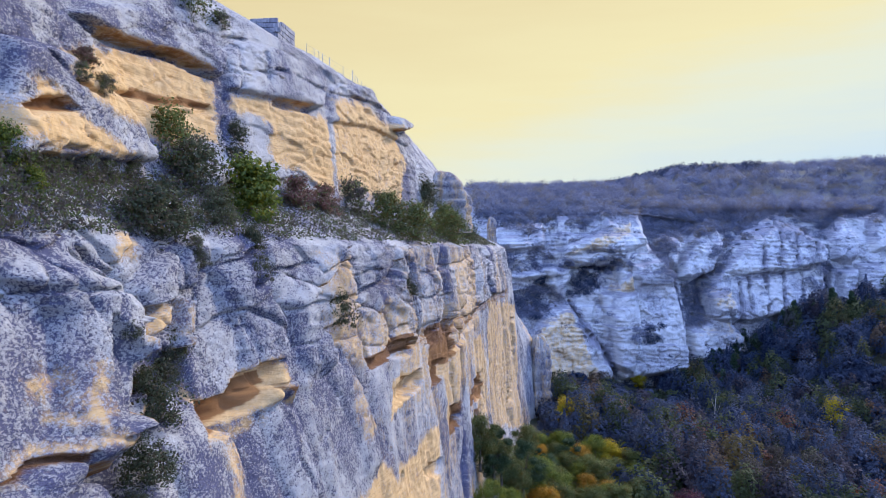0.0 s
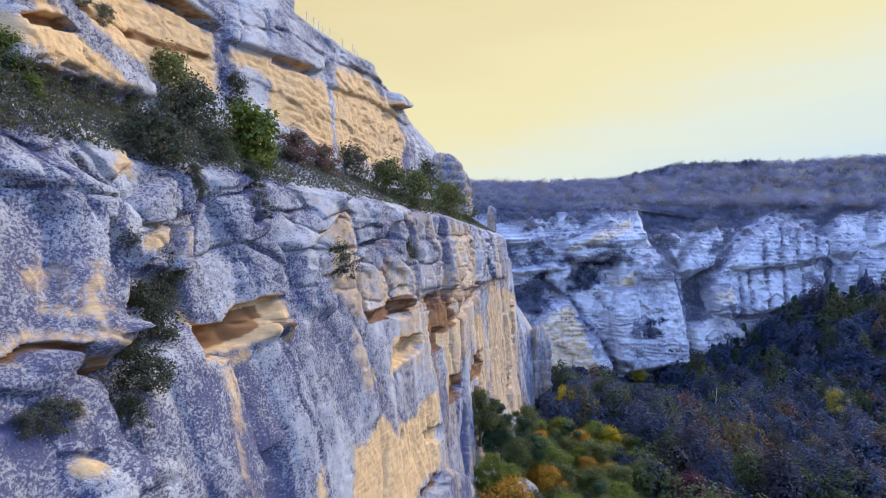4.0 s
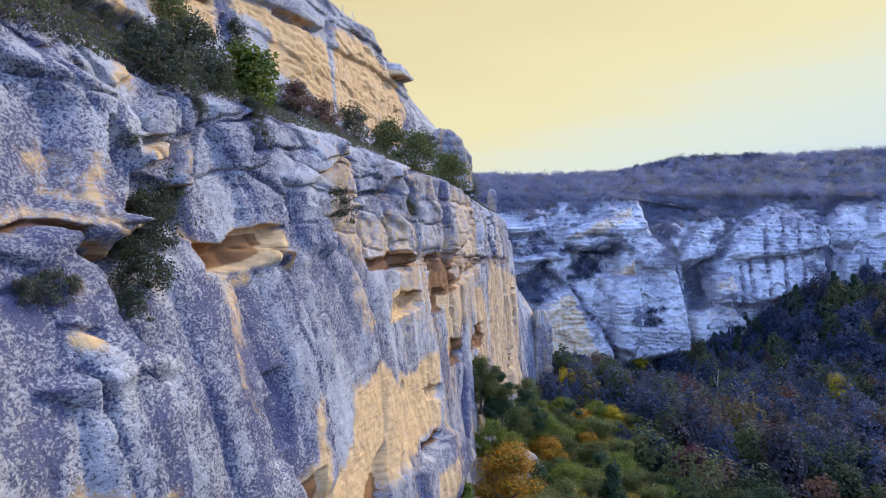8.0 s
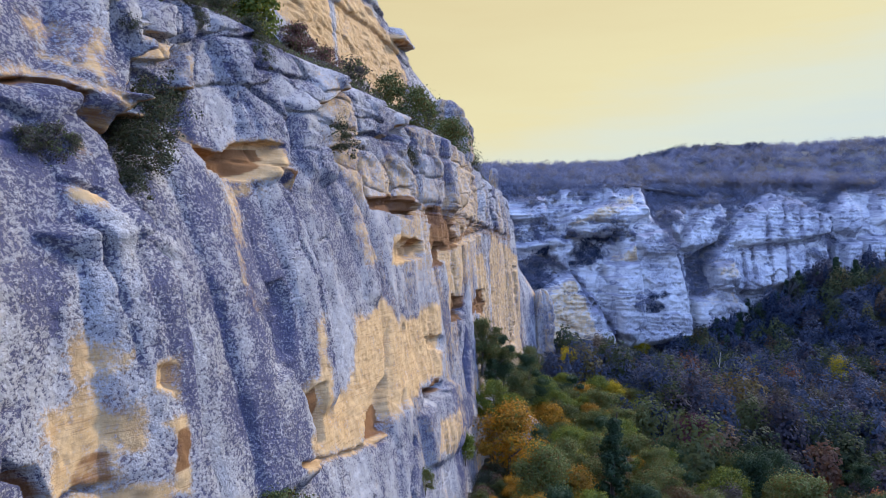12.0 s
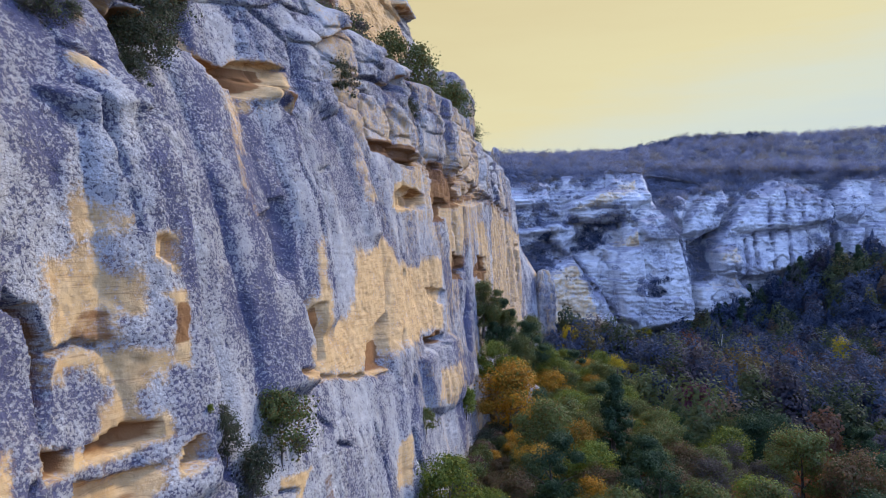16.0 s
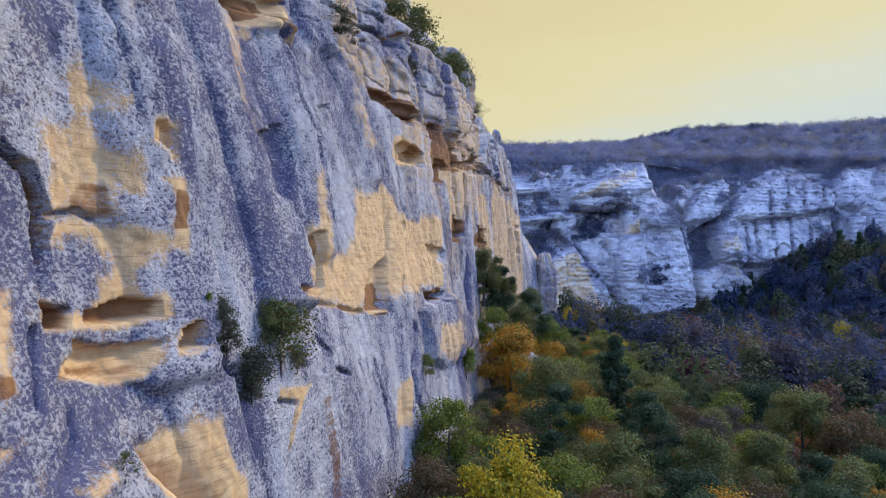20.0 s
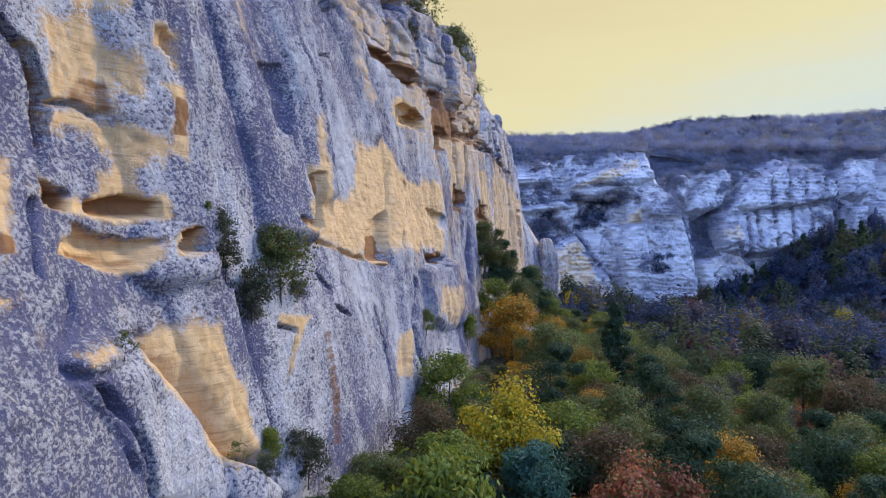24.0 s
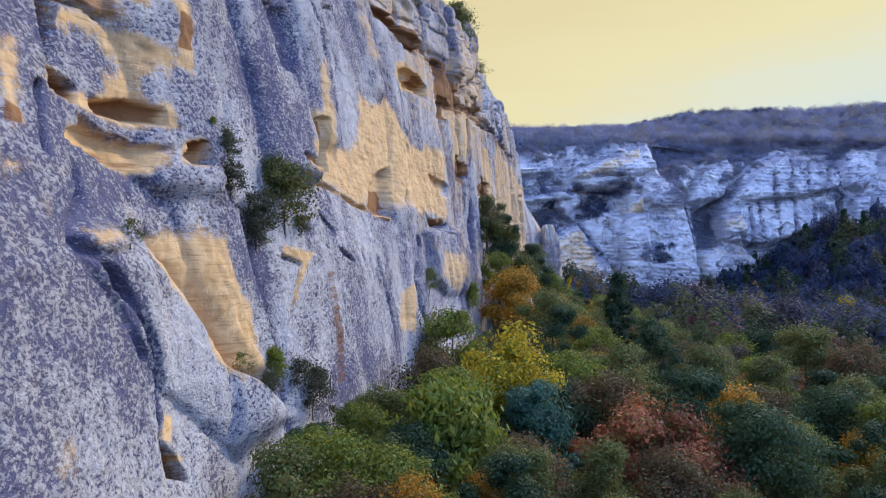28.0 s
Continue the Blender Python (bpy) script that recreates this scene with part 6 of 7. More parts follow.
for _ in range(9000):
    if _count >= 175:
        break
    y = 25 + 92 * rng_wood.random() ** 1.1
    x = rng_wood.uniform(-8, 0.66 * y + 12)
    edge_x = float(np.interp(y, [0, 25, 41, 60, 73, 100, 140, 185], [-5.5, -5, -5.5, 0, 2.5, 7.5, 13.5, 24]))
    if x < edge_x:
        continue
    size = rng_wood.uniform(0.8, 1.2) * (0.62 if y < 37 else 1.0) * (1.0 + 0.2 * smooth(60, 150, y))
    size *= 0.42 + 0.58 * float(smooth(0.5, 8.0, x - edge_x))
    if any((x - a) ** 2 + (y - b) ** 2 < (0.5 * (c + 2.4 * size)) ** 2 for a, b, c in _taken):
        continue
    kinds = _palette_near if (y < 75 or x < 0.28 * y) else _palette_mid
    stand(kinds[int(rng_wood.integers(len(kinds)))], x, y, size, 2.6)
    _count += 1

# brighter trees below the foot of the cliff, down to the valley's floor
_n = 0
for _ in range(4000):
    if _n >= 75:
        break
    y = rng_wood.uniform(92, 165)
    edge_x = float(np.interp(y, [60, 73, 100, 140, 185], [0, 2.5, 7.5, 13.5, 24]))
    x = edge_x + 26 * rng_wood.random() ** 1.3
    size = rng_wood.uniform(0.8, 1.2) * (0.55 + 0.45 * float(smooth(0.5, 8.0, x - edge_x)))
    if any((x - a) ** 2 + (y - b) ** 2 < (0.5 * (c + 2.6 * size)) ** 2 for a, b, c in _taken):
        continue
    stand(("green", "olive", "green_b", "olive_b", "yellow", "green", "olive", "brown", "orange", "green_b", "olive_b", "dark")[int(rng_wood.integers(12))], x, y, size, 2.6)
    _n += 1
retire(TREES.values())

# ---------------------------------------------------------------- shrubs that cling to the near cliff and its terrace
BUSHES = {
    "green": tree_kind("shrub", 41, 2.5, 2.9, 46, 3000, 0.085, OLIVE, "olive-green shrub rooted in the cliff", category="shrub", base=0.02, limbs=14),
    "dark": tree_kind("shrub", 42, 2.5, 2.9, 46, 3200, 0.085, BUSH_DARK, "dark green shrub rooted in the rock", category="shrub", base=0.02, limbs=14),
    "bright": tree_kind("shrub", 43, 2.8, 2.7, 68, 4420, 0.105, GREEN, "bright green shrub on the cliff ledge", category="shrub", base=0.05, limbs=9),
    "red": tree_kind("shrub", 44, 2.4, 2.7, 66, 3740, 0.090, RUST_TWIGS, "reddish shrub with thinning autumn leaves", category="shrub", base=0.05, limbs=12),
    "dry": tree_kind("shrub", 45, 2.0, 2.8, 64, 3060, 0.083, DRY, "dry brownish shrub on the rock ledge", category="shrub", base=0.02, limbs=12),
    "sparse": tree_kind("shrub", 46, 2.8, 2.6, 26, 700, 0.12, OLIVE, "sparse shrub with thin open branches", category="shrub", base=0.1, limbs=14),
}


def face_x(y, z):
    r, c = int(np.searchsorted(CZ[:, 0], z)), int(np.searchsorted(CY[0], y))
    return float(CX[min(r, CX.shape[0] - 1), min(c, CX.shape[1] - 1)])


def cling(kind, x, y, z, width):
    """A shrub of that width, rooted in the face near (x, y, z)."""
    ob = plant(BUSHES[kind], x, y + 0.05 * width, z - 0.14 * width, width / 2.3, random.uniform(0, 360))
    return ob


cling("green", -20.0, 53.6, 52.3, 4.6)
cling("dark", -18.7, 53.5, 50.4, 4.8)
cling("dark", -16.7, 42.4, 46.5, 4.1)
cling("bright", -14.9, 56.8, 48.3, 5.0)
cling("dark", -17.9, 60.2, 51.0, 4.2)
cling("dark", -15.3, 48.8, 47.5, 2.8)
cling("red", -13.6, 67.2, 49.8, 3.7)
cling("red", -11.9, 73.9, 49.6, 3.4)
cling("dry", -10.8, 84.0, 50.3, 5.2)
cling("dry", -8.9, 97.3, 50.6, 4.5)
cling("green", -6.4, 85.4, 48.1, 4.9)
cling("green", -3.5, 87.3, 46.9, 5.4)
cling("green", 1.1, 106.7, 46.9, 5.4)
cling("dark", -3.2, 121.8, 52.5, 5.2)
cling("bright", -20.7, 34.5, 50.0, 1.9)
cling("bright", -19.6, 35.0, 48.8, 1.2)
cling("dry", -20.7, 40.9, 50.7, 2.2)
cling("dry", -20.6, 44.1, 50.7, 2.4)
cling("dry", -20.7, 37.0, 50.3, 1.6)
cling("dry", -20.5, 47.5, 50.7, 2.0)
cling("dark", -17.6, 62.2, 55.2, 2.0)
cling("red", -21.1, 43.0, 56.8, 1.5)
cling("dry", -20.6, 44.5, 55.6, 1.4)
cling("dry", -20.9, 42.0, 55.8, 1.5)
cling("sparse", -21.1, 64.2, 66.0, 3.0)
cling("sparse", -21.6, 62.4, 65.6, 2.4)
cling("dry", -20.2, 66.1, 66.1, 2.0)
cling("dark", -8.6, 59.9, 39.9, 2.9)
cling("dark", -3.6, 77.8, 41.1, 1.9)
cling("dark", -15.5, 41.0, 39.6, 2.1)
cling("dark", -14.8, 34.6, 41.7, 1.1)
cling("dry", -14.7, 43.7, 45.0, 1.4)
cling("dry", -14.7, 43.6, 46.0, 1.1)
cling("dark", -12.8, 49.7, 46.0, 1.8)
cling("dark", -12.1, 48.7, 44.1, 1.6)
cling("dark", -14.9, 37.4, 37.1, 3.2)
cling("dark", -13.7, 33.7, 35.0, 2.5)
cling("dark", -13.7, 32.4, 33.9, 1.5)
cling("dark", -15.4, 35.5, 36.3, 1.6)
cling("dark", -15.4, 40.1, 38.6, 1.7)
cling("dry", -14.5, 27.2, 34.8, 1.7)
cling("dry", -14.8, 26.3, 34.9, 1.2)
cling("dry", -14.0, 28.0, 35.2, 0.9)
cling("green", -8.2, 37.6, 16.3, 3.4)
cling("green", -8.6, 37.0, 17.3, 2.3)
cling("dark", -9.6, 33.1, 17.2, 1.5)
cling("dark", -9.1, 31.2, 18.6, 1.3)
cling("dark", -8.9, 34.7, 15.3, 2.1)
cling("dry", -8.9, 34.7, 14.9, 1.5)
cling("dry", -7.7, 39.4, 15.7, 1.2)
cling("green", -1.6, 62.6, 11.7, 1.8)
cling("bright", -7.4, 32.1, 9.0, 1.2)
cling("sparse", -7.9, 28.9, 9.7, 0.8)
cling("dark", -7.1, 30.4, 8.7, 0.9)
cling("dark", -6.7, 37.2, 6.8, 2.1)
cling("dark", -7.2, 36.1, 8.0, 1.3)
cling("sparse", -9.6, 22.9, 14.7, 0.7)
cling("bright", -9.4, 30.2, 19.7, 0.3)
cling("bright", 2.3, 82.6, 8.9, 2.5)
cling("green", 0.1, 115.6, 47.8, 5.4)
cling("dark", -4.4, 121.9, 52.0, 4.6)
cling("dark", 4.4, 137.6, 47.6, 4.6)

# low growth along the foot of the near cliff
for y in np.arange(31, 96, 0.9):
    x0 = float(np.interp(y, STATIONS, [row[1] + 0.15 * (row[2] - row[1]) for row in SECTIONS])) + rng_wood.uniform(0.6, 2.6)
    plant(BUSHES[("green", "dark", "dark", "dry", "dark", "red")[int(rng_wood.integers(6))]], x0, y + rng_wood.uniform(-0.5, 0.5), None, rng_wood.uniform(0.7, 1.35), rng_wood.uniform(0, 360))
retire(BUSHES.values())

# dry herbs and grass over the terrace
_r = np.random.default_rng(610)
_pts = []
for _ in range(9500):
    y, z = 27 + 150 * _r.random() ** 1.6, 50.6 - 3.8 * _r.random() ** 1.3
    x = face_x(y, z)
    n = 9
    _pts.append(np.array([x, y, z]) + _r.normal(size=(n, 3)) * np.array([0.25, 0.25, 0.12]) + (0.05, 0, 0.08))
_v, _f = leaves(_r, np.concatenate(_pts), 0.105, 2.6)
tagged(part("terrace_herbs", array_mesh("terrace_herbs", _v, _f, False), DRY), "dry brown and green herbs covering the terrace", "herbs", kind="stuff")


def dome_points(rng, height, width, count, cone):
    """Points over an uneven crown seen from outside: a bumpy dome, or a cone for conifers, and the way each looks."""
    d = rng.normal(size=(count, 3))
    d[:, 2] = np.abs(d[:, 2]) * 1.1 - 0.25
    d /= np.linalg.norm(d, axis=1, keepdims=True)
    a, b = rng.uniform(0, 40, 2)
    lump = fbm(d[:, 0] * 2.2 + a, d[:, 1] * 2.2 + b, d[:, 2] * 2.2, 2, 5, 0.6)
    r = 1 + 0.55 * lump
    if cone:
        h = rng.uniform(0, 1, count) ** 1.4
        turn = rng.uniform(0, 2 * math.pi, count)
        tier = 0.75 + 0.35 * np.abs(((h * 7) % 1.0) - 0.5) * 2
        rad = width * 0.5 * (1 - h) ** 0.85 * tier * rng.uniform(0.6, 1.1, count)
        p = np.stack([rad * np.cos(turn), rad * np.sin(turn), height * (0.08 + 0.92 * h)], 1)
        return p, np.stack([np.cos(turn), np.sin(turn), 0.45 + 0 * h], 1)
    p = d * (r * rng.uniform(0.82, 1.06, count))[:, None] * np.array([width * 0.5, width * 0.5, height * 0.55])
    p[:, 2] += height * 0.42
    g = np.stack([vnoise(d[:, 0] * 5 + k, d[:, 1] * 5 + a, d[:, 2] * 5 + b, 9) for k in (0, 17, 31)], 1)
    return p, d + 0.7 * g


def wood(name, spots, heights, widths, quads, leaf, seed, material, label, category="woods", cone=False):
    """A far wood of many crowns in one sheet of leaves."""
    rng = np.random.default_rng(seed)
    pieces, tints = [], []
    for (x, y, z), h, w in zip(spots, heights, widths):
        pts, outs = dome_points(rng, h, w, quads, cone)
        pieces.append(leaves(rng, pts + np.array([x, y, z]), leaf, 1.3, 0.0, outs, 0.45))
        tints.append(np.full(len(pieces[-1][0]), rng.random()))
    v, f = joined(pieces)
    me = array_mesh(name, v, f, False)
    attribute(me, "tint", np.concatenate(tints))
    return tagged(part(name, me, material), label, category, kind="stuff")


def scatter(rng, n, x_of, y_of, keep, z_of, gap=0.0):
    found = []
    while len(found) < n:
        x, y = x_of(rng), y_of(rng)
        if keep(x, y):
            found.append((x, y, float(z_of(x, y)) - 0.3))
    return found


def in_valley(x, y):
    if y < 165 and x < np.interp(y, [60, 73, 100, 140, 185], [0, 2.5, 7.5, 13.5, 24]) + 22:
        return False
    if x < np.interp(y, [100, 140, 185, 210], [10, 16, 27, 30]):
        return False
    foot = np.interp(x, [-40, 20, 45, 60, 85, 112, 150, 190, 260, 420], [252, 258, 262, 261, 266, 274, 278, 282, 270, 190])
    return y < foot - (9 if x < 78 else -1) and -0.7 * y < x < 0.72 * y + 15


for _i, (_mat, _n, _text) in enumerate(((FAR_DARK, 430, "dark woods on the far valley slope, blued with painted haze"), (FAR_OLIVE, 190, "olive-green woods in the valley"), (FAR_MAUVE, 110, "bare mauve-grey woods in the valley"), (FAR_BROWN, 50, "brown autumn woods in the valley"))):
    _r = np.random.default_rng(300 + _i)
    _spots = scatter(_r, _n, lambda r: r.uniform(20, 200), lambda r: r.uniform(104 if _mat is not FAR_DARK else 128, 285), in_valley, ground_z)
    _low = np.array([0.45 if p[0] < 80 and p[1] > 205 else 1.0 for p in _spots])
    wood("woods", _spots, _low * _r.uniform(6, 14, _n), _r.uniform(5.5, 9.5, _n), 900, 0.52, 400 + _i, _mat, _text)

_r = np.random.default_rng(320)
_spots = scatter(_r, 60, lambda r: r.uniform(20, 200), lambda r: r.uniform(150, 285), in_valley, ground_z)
wood("conifers", _spots, np.array([0.5 if p[0] < 80 and p[1] > 205 else 1.0 for p in _spots]) * _r.uniform(9, 14, 60), _r.uniform(5.5, 8, 60), 800, 0.40, 420, FAR_DARK, "dark conifers standing among the woods, blued with painted haze", cone=True)

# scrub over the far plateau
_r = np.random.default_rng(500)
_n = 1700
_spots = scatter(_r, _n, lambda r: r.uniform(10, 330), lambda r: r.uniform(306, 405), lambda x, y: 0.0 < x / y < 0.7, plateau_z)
wood("plateau_scrub", _spots, _r.uniform(3.0, 6.0, _n), _r.uniform(3.5, 7, _n), 240, 0.34, 501, SCRUB, "grey-mauve scrub covering the far plateau, blued with painted haze", "scrub")

# ---------------------------------------------------------------- rocks, ruin and fence on the cliff
def rock_mesh(name, size, seed, beds=5.0, pinch=0.25):
    """A free-standing rock with worn beds: a closed sheet round an upright axis."""
    a, h = np.meshgrid(np.linspace(0, 2 * math.pi, 97), np.linspace(0, 1, 64))
    ca, sa = np.cos(a), np.sin(a)
    r = (1 - h ** 7 * 0.75) * (0.88 + 0.12 * np.sign(ca) * np.abs(ca) ** 0.6)
    r = r / np.maximum(np.abs(ca), np.abs(sa)) ** 0.55
    r += 0.16 * fbm(ca * 1.6 + seed, sa * 1.6, h * 2.0, 4, seed) + 0.07 * fbm(ca * 5, sa * 5 + seed, h * 6, 3, seed + 4)
    bed = h * beds + 0.5 * fbm(ca, sa, h * 2, 3, seed + 9)
    r += 0.10 * (smooth(0, 0.75, bed % 1.0) - 0.5) - pinch * np.exp(-((h - 0.35) / 0.12) ** 2) * 0.4
    r[-1] = 0
    x, y, z = r * ca * size[0] / 2, r * sa * size[1] / 2, (h + 0.03 * fbm(ca * 2, sa * 2, h, 3, seed + 12) * (h > 0.5)) * size[2]
    x[:, -1], y[:, -1], z[:, -1] = x[:, 0], y[:, 0], z[:, 0]
    me = grid_mesh(name, x, y, z)
    attribute(me, "fresh", 0.38 + 0.5 * fbm(ca * 2, sa * 2, h * 3, 3, seed + 20))
    attribute(me, "stain_shade", 0 * h)
    attribute(me, "crust", 0.01 + 0 * h)
    return me


def rock(x, y, z, size, seed, label, turn=0.0, beds=5.0, parent=None):
    ob = part("rock", rock_mesh("rock", size, seed, beds), ROCK, parent)
    ob.matrix_basis = pose(x, y, z, 0, 0, turn)
    return tagged(ob, label, "rock") if parent is None else ob


rock(-0.2, 134, 49.0, (8.2, 8.0, 11.2), 5, "square-topped limestone tower at the end of the terrace", 15, 6)
rock(-4.0, 131, 49.0, (5.0, 6.0, 9.3), 9, "low broken rock tower beside a taller one", 40, 5)
rock(2.8, 136, 49.0, (4.6, 5.0, 8.4), 14, "weathered rock pillar leaning on the tower", 70, 5)
rock(12.2, 185, 47.5, (2.6, 3.0, 6.6), 21, "small pointed limestone pinnacle on the rim", 10, 4)
rock(8.6, 107, -1.0, (6.0, 9.0, 11.0), 31, "grey broken rock at the cliff foot", 20, 5)
rock(11.5, 113, -2.0, (5.0, 8.0, 9.5), 33, "low grey rock among trees at the cliff foot", 50, 4)
rock(25.5, 196, 2.0, (6.5, 7.0, 21.0), 27, "dark lichened rock spur below the cliff's end", 20, 7)
# the ruined wall on the clifftop, stone by stone
wall_stone, wn_, wl_, wb_ = shader("wall_limestone", 0.95)
_co = wn_.new("ShaderNodeNewGeometry").outputs["Position"]
_own = wn_.new("ShaderNodeObjectInfo").outputs["Random"]
_sf = noise_node(wn_, wl_, _co, 3.0, 5)
_sc = mix_rgb(wn_, wl_, _own, (0.24, 0.23, 0.26), (0.40, 0.38, 0.37))
wl_.new(mix_rgb(wn_, wl_, range_node(wn_, wl_, _sf, 0.4, 0.7, 0, 0.6), _sc, (0.12, 0.115, 0.13)), wb_.inputs["Base Color"])
ruin = tagged(new("ruined_wall"), "squared grey limestone fortress wall on the clifftop", "wall")
ruin.matrix_basis = pose(-18.2, 80.0, 66.4, 0, 0, -8)


def block_mesh(name, w, d, h, bevel=0.03):
    bm = bmesh.new()
    bmesh.ops.create_cube(bm, size=1.0, matrix=Matrix.Diagonal((w, d, h, 1)))
    bmesh.ops.bevel(bm, geom=bm.edges[:], offset=bevel, segments=1, affect="EDGES")
    me = bpy.data.meshes.new(name)
    bm.to_mesh(me)
    bm.free()
    me.materials.append(wall_stone)
    return me


_core = block_mesh("core", 7.0, 5.0, 5.0)
core = part("core", _core, wall_stone, ruin)
core.location = (-3.55, 2.55, 2.2)
_sizes = [block_mesh("stone", w, 0.3, 0.5) for w in (0.7, 0.95, 1.2)]
_rs = np.random.default_rng(88)
for course in range(9):
    z = 0.3 + course * 0.54
    for start, end, side in ((-7.1, 0.1, 0), (0.0, 5.1, 1)):
        at = start + _rs.uniform(-0.4, 0.0)
        while at < end - 0.3:
            k = int(_rs.integers(3))
            w = (0.7, 0.95, 1.2)[k]
            if not (course == 8 and _rs.random() < 0.35):
                s = new("stone", _sizes[k])
                s.parent = ruin
                off = _rs.uniform(-0.04, 0.04)
                mid_at = min(at + w / 2, end - 0.2)
                s.location = (mid_at, off, z) if side == 0 else (off, mid_at, z)
                if side:
                    s.rotation_euler = (0, 0, math.pi / 2)
            at += w + 0.03

# the fence along the rim
STEEL = shader("galvanised_steel", 0.5)
STEEL[3].inputs["Base Color"].default_value, STEEL[3].inputs["Metallic"].default_value = (0.45, 0.46, 0.48, 1), 0.6
fence = tagged(new("wire_fence"), "thin galvanised posts and wire along the cliff rim", "fence")


def rim_point(y, z=69.0):
    return np.array([face_x(y, z) - 0.1, y, z - 0.1])


_stakes = [rim_point(y) for y in (87.5, 89.5, 91.0, 92.2, 94.0, 98.5, 101.0, 103.5, 105.5, 107.5, 110.0)]
for p in _stakes:
    lean = np.array([random.uniform(-0.1, 0.1), random.uniform(-0.1, 0.1), 1.75])
    part("post", array_mesh("post", *tube([p - (0, 0, 0.3), p + lean * 0.5, p + lean], [0.04, 0.04, 0.035], 6)), STEEL[0], fence)
for h in (0.6, 1.1, 1.6):
    part("wire", array_mesh("wire", *tube([q + np.array([0, 0, h]) for q in _stakes], [0.010] * len(_stakes), 4)), STEEL[0], fence)

# ---------------------------------------------------------------- shrubs on the far ledges, trees on the far skyline
def far_spot(x, z):
    r, c = int(np.searchsorted(FZ[:, 0], z)), int(np.searchsorted(FX[0], x))
    return float(FY[min(r, FY.shape[0] - 1), min(c, FY.shape[1] - 1)])


def far_shrubs(points, count, size, seed, material, label):
    """Shrubs within an outline on the far cliff."""
    r = np.random.default_rng(seed)
    xs, zs = [p[0] for p in points], [p[1] for p in points]
    spots = []
    for _ in range(count * 12):
        x, z = r.uniform(min(xs), max(xs)), r.uniform(min(zs), max(zs))
        odd = False
        for (ax, az), (bx, bz) in zip(points, points[1:] + points[:1]):
            if (az > z) != (bz > z) and x < (bx - ax) * (z - az) / (bz - az) + ax:
                odd = not odd
        if odd and len(spots) < count:
            spots.append((x, far_spot(x, z) - 0.3, z - 0.8))
    if spots:
        wood("ledge_shrubs", spots, r.uniform(0.7, 1.3, len(spots)) * size, r.uniform(0.8, 1.5, len(spots)) * size, 150, 0.3, seed, material, label, "shrubs")


far_shrubs([(46.1, 33.4), (60.0, 43.0), (66.6, 41.4), (54.0, 28.3), (45.5, 27.2)], 40, 3.0, 700, FAR_DARK, "dark green shrubs on a far-cliff ledge, blued with painted haze")
far_shrubs([(25.3, 29.5), (37.4, 33.5), (45.5, 27.2), (41.8, 21.2), (25.9, 19.5)], 55, 3.4, 701, RIM_SCRUB, "grey-mauve shrubs on a far-cliff ledge, blued with painted haze")
far_shrubs([(79.3, 60.9), (98.7, 59.3), (110.3, 55.7), (92.7, 50.8), (86.2, 46.2), (87.9, 37.5), (89.7, 29.0), (85.8, 33.2), (81.2, 45.1)], 110, 3.2, 702, RIM_SCRUB, "grey-mauve shrubs on a far-cliff ledge, blued with painted haze")
far_shrubs([(91.4, 31.0), (108.2, 39.5), (116.2, 46.2), (108.8, 37.3), (100.6, 28.8), (99.7, 18.4), (91.1, 16.6)], 70, 3.0, 703, RIM_SCRUB, "grey-mauve shrubs on a far-cliff ledge, blued with painted haze")
far_shrubs([(152.6, 46.2), (157.4, 39.3), (153.4, 24.0), (141.9, 19.9), (149.1, 32.7)], 60, 3.6, 704, FAR_DARK, "dark green shrubs on a far-cliff ledge, blued with painted haze")
far_shrubs([(27.3, 26.4), (34.9, 29.4), (39.7, 21.3), (30.1, 19.4)], 22, 3.2, 705, FAR_DARK, "dark green shrubs on a far-cliff ledge, blued with painted haze")
far_shrubs([(72.0, 17.1), (78.8, 17.9), (77.9, 11.0), (72.4, 11.1)], 14, 2.8, 706, FAR_DARK, "dark green shrubs on a far-cliff ledge, blued with painted haze")
far_shrubs([(20.8, 46.2), (25.4, 48.4), (25.8, 37.7), (22.4, 35.6)], 20, 3, 707, RIM_SCRUB, "grey-mauve shrubs on a far-cliff ledge, blued with painted haze")
far_shrubs([(98.7, 59.3), (135.7, 62.4), (135.4, 58.3), (120.5, 50.9), (112.6, 49.7), (111.7, 55.7), (103.2, 54.4)], 90, 3.0, 708, RIM_SCRUB, "grey-mauve shrubs on a far-cliff ledge, blued with painted haze")
far_shrubs([(148.7, 57.1), (169.9, 64.1), (203.3, 67.0), (193.3, 59.8), (183.0, 58.5), (170.9, 59.7), (156.0, 48.6)], 80, 3, 709, RIM_SCRUB, "grey-mauve shrubs on a far-cliff ledge, blued with painted haze")
far_shrubs([(12.7, 58.7), (47.7, 62.4), (63.4, 62.9), (46.1, 57.7), (21.4, 54.0)], 70, 3.0, 710, RIM_SCRUB, "grey-mauve shrubs on a far-cliff ledge, blued with painted haze")
far_shrubs([(64.0, -1.6), (90.7, 2.6), (89.0, -1.8), (63.5, -6.0)], 24, 3, 711, FAR_DARK, "dark green shrubs on a far-cliff ledge, blued with painted haze")
far_shrubs([(90.7, 4.6), (117.5, 11.8), (135.0, 19.9), (136.6, 16.8), (116.7, 6.7), (92.3, -0.4)], 60, 5, 712, FAR_DARK, "dark green shrubs on a far-cliff ledge, blued with painted haze")
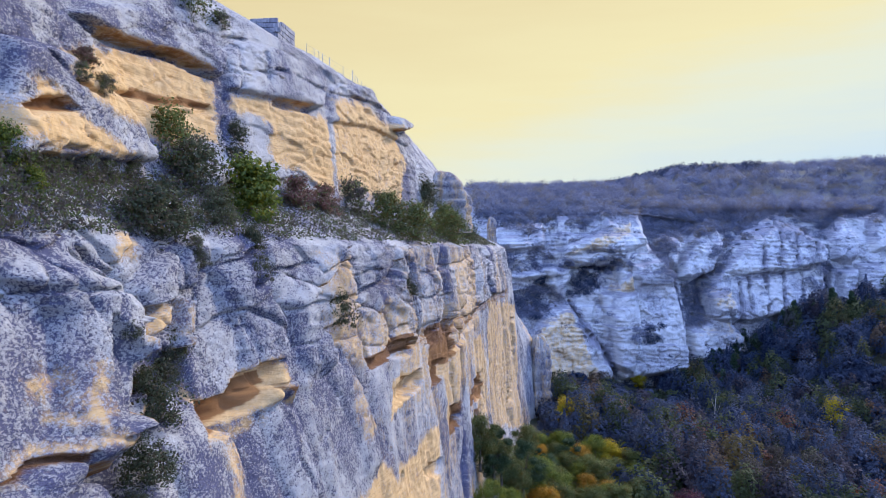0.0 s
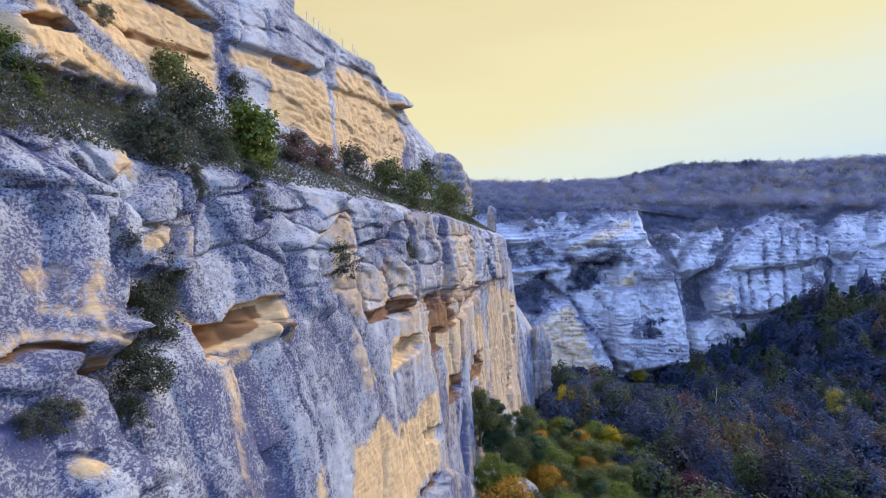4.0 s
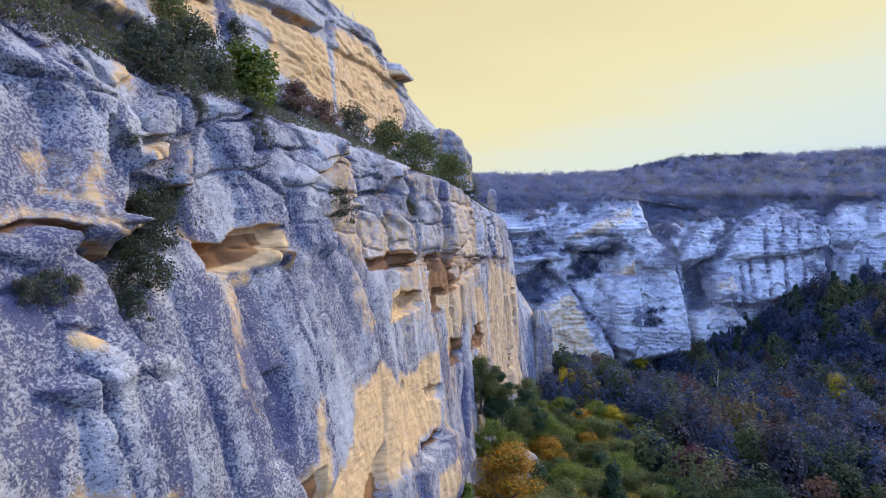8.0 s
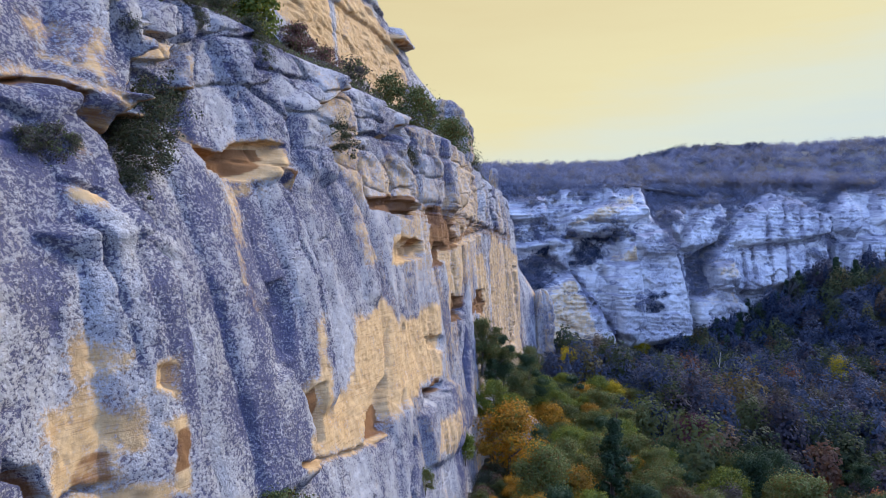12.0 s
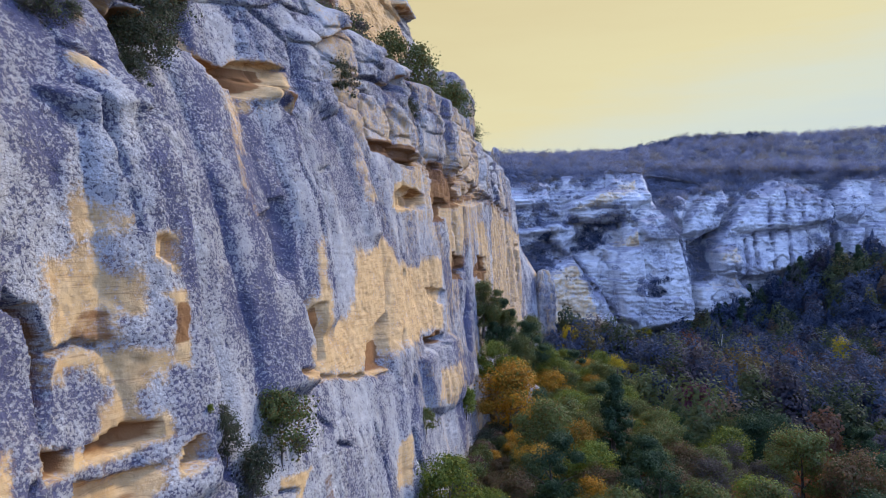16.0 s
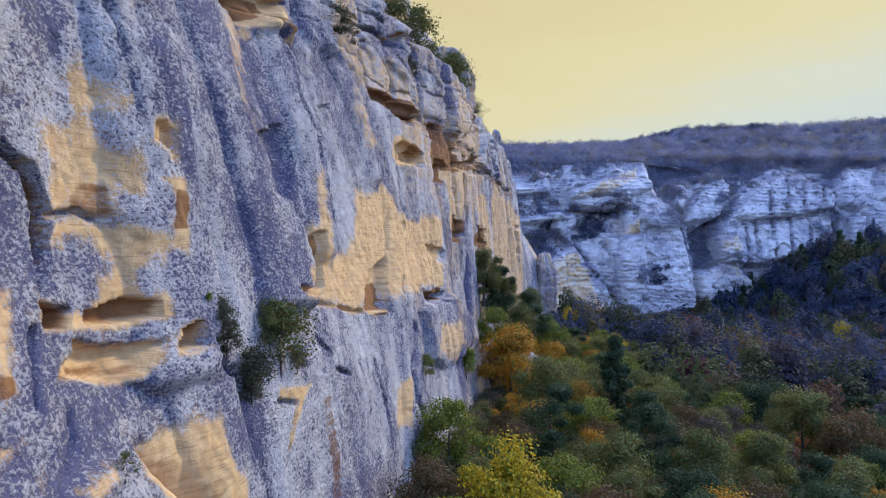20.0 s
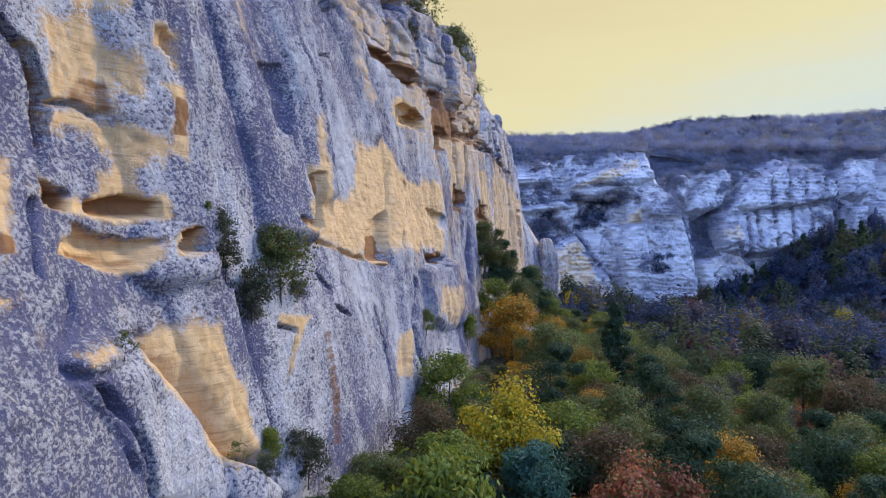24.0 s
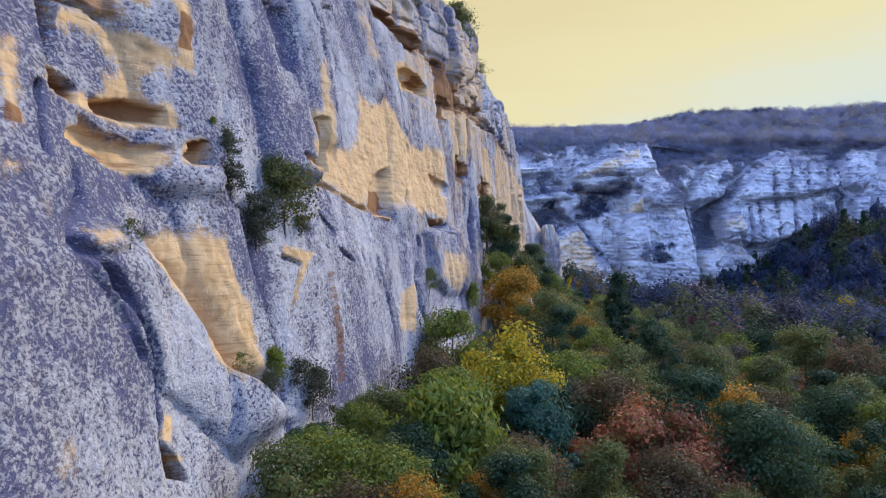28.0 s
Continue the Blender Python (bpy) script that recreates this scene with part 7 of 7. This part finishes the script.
far_shrubs([(135.9, 24.2), (147.2, 30.5), (152.9, 26.2), (175.3, 23.9), (173.9, 18.5), (138.9, 16.7)], 60, 5.0, 713, FAR_DARK, "dark green shrubs on a far-cliff ledge, blued with painted haze")
far_shrubs([(59.6, 39.7), (71.5, 42.9), (71.4, 39.7), (62.3, 35.5)], 16, 2.2, 714, RIM_SCRUB, "grey-mauve shrubs on a far-cliff ledge, blued with painted haze")
far_shrubs([(47.1, 42.9), (43.4, 38.7), (48.9, 39.7)], 10, 2, 715, RIM_SCRUB, "grey-mauve shrubs on a far-cliff ledge, blued with painted haze")
far_shrubs([(30.9, 33.5), (37.6, 35.5), (38.4, 32.4)], 10, 2.5, 716, FAR_DARK, "dark green shrubs on a far-cliff ledge, blued with painted haze")
far_shrubs([(26.0, 43.9), (38.0, 44.6), (46.0, 41.4), (36.7, 37.0), (26.0, 36.7)], 36, 2.6, 720, RIM_SCRUB, "grey-mauve scrub on a far-cliff ledge, blued with painted haze")
far_shrubs([(48.5, 34.9), (54.4, 40.3), (65.3, 46.4), (67.8, 44.2), (65.3, 38.1), (58.6, 30.6), (48.1, 28.4)], 60, 2.6, 721, RIM_SCRUB, "grey-mauve scrub on a far-cliff ledge, blued with painted haze")
far_shrubs([(88.8, 32.0), (101.8, 34.5), (100.1, 18.3), (93.0, 16.2), (85.4, 22.6)], 50, 3.0, 722, RIM_SCRUB, "grey-mauve scrub on a far-cliff ledge, blued with painted haze")
far_shrubs([(81.7, 57.9), (90.1, 52.2), (82.5, 43.5), (79.6, 31.6), (87.5, 34.5), (91.3, 47.8), (108.5, 55.4), (101.4, 59.4), (87.5, 61.9)], 90, 3.4, 723, RIM_SCRUB, "grey-mauve scrub on a far-cliff ledge, blued with painted haze")
far_shrubs([(106.4, 51.4), (123.7, 57.9), (139.2, 61.9), (140.0, 65.8), (122.4, 64.4), (110.2, 58.3)], 60, 3.4, 724, RIM_SCRUB, "grey-mauve scrub on a far-cliff ledge, blued with painted haze")
far_shrubs([(104.3, 41.4), (118.6, 49.3), (118.2, 50.7), (103.9, 44.6)], 24, 2.6, 725, RIM_SCRUB, "grey-mauve scrub on a far-cliff ledge, blued with painted haze")
far_shrubs([(24.0, 28.8), (32.9, 31.6), (38.4, 28.4), (36.3, 22.6), (28.0, 19.8), (24.0, 22.6)], 50, 3.2, 726, RIM_SCRUB, "grey-mauve scrub on a far-cliff ledge, blued with painted haze")
far_shrubs([(148.0, 43.5), (157.7, 41.4), (154.7, 28.0), (142.1, 25.9), (139.2, 32.4)], 40, 4.0, 727, RIM_SCRUB, "grey-mauve scrub on a far-cliff ledge, blued with painted haze")
far_shrubs([(149.7, 59.7), (158.1, 56.1), (161.5, 52.2), (169.0, 58.6), (165.2, 64.8)], 40, 3.0, 728, RIM_SCRUB, "grey-mauve scrub on a far-cliff ledge, blued with painted haze")
far_shrubs([(65.3, 17.2), (74.5, 19.8), (75.8, 14.7), (67.8, 11.5)], 16, 2.6, 729, RIM_SCRUB, "grey-mauve scrub on a far-cliff ledge, blued with painted haze")
far_shrubs([(22.0, 60.1), (57.7, 59.7), (57.7, 53.2), (38.4, 51.1), (24.0, 52.2)], 70, 2.6, 730, RIM_SCRUB, "grey-mauve scrub on a far-cliff ledge, blued with painted haze")
# scrub that hangs from the plateau over the rim, further down between the buttresses
RIM_X = [0, 30, 64, 78, 81, 85, 90, 97, 100, 111, 114, 122, 136, 155, 169, 183, 204]
RIM_Z = [58, 58, 60, 59, 49, 41, 52, 52, 48.5, 55, 51, 52, 60, 63, 61, 62, 62]
_r = np.random.default_rng(640)
_spots = []
while len(_spots) < 1500:
    x = _r.uniform(14, 200)
    rim = float(np.interp(x, RIM_X, RIM_Z)) + 1.8 * _r.normal()
    if rim < 65:
        z = _r.uniform(rim, 65.5)
        _spots.append((x, far_spot(x, z) - 0.2, z - 0.8))
wood("rim_scrub", _spots, _r.uniform(2.2, 5.0, 1500), _r.uniform(2.5, 5.5, 1500), 170, 0.36, 641, RIM_SCRUB, "scrub hanging over the far cliff's rim, blued with painted haze", "scrub")
# shrubs wherever the far face lies back in a ledge
_back = np.gradient(FY, axis=0) / np.gradient(FZ, axis=0)
_r = np.random.default_rng(630)
_rows, _cols2 = np.where((_back > 1.7) & (FZ > 4) & (FX > 28) & (FX < 192))
_pick = _r.choice(len(_rows), 320, replace=False)
_spots = [(float(FX[_rows[k], _cols2[k]]), float(FY[_rows[k], _cols2[k]]) - 0.2, float(FZ[_rows[k], _cols2[k]]) - 0.4) for k in _pick]
wood("ledge_shrubs", _spots, _r.uniform(1.0, 2.6, 320), _r.uniform(1.6, 4.0, 320), 120, 0.24, 631, RIM_SCRUB, "grey-mauve shrubs along the far cliff's ledges, blued with painted haze", "shrubs")

# a dead pale tree in the valley
snag = tagged(new("dead_tree"), "bare pale dead tree among the dark woods", "tree")
snag.matrix_basis = pose(78.8, 212, float(ground_z(78.8, 212)))
part("trunk", array_mesh("snag", *joined([tube([(0, 0, -0.5), (0.15, 0, 4), (0.1, 0.1, 8), (0.4, 0, 12.5)], [0.3, 0.26, 0.2, 0.06], 7), tube([(0.15, 0, 6), (1.1, -0.3, 8.4), (1.5, -0.4, 10.0)], [0.12, 0.08, 0.03], 5), tube([(0.12, 0, 8), (-0.8, 0.1, 10), (-1.0, 0.1, 11.2)], [0.1, 0.06, 0.03], 5)])), PALE_BARK, snag)

_r = np.random.default_rng(640)
_ridge = [(x, y, float(plateau_z(x, y)) - 0.5) for x, y in zip(_r.uniform(82, 168, 260), _r.uniform(374, 396, 260))]
wood("skyline_trees", _ridge, _r.uniform(3.2, 6.5, 260), _r.uniform(3, 5, 260), 110, 0.5, 641, FAR_DARK, "dark trees along the far skyline, blued with painted haze")
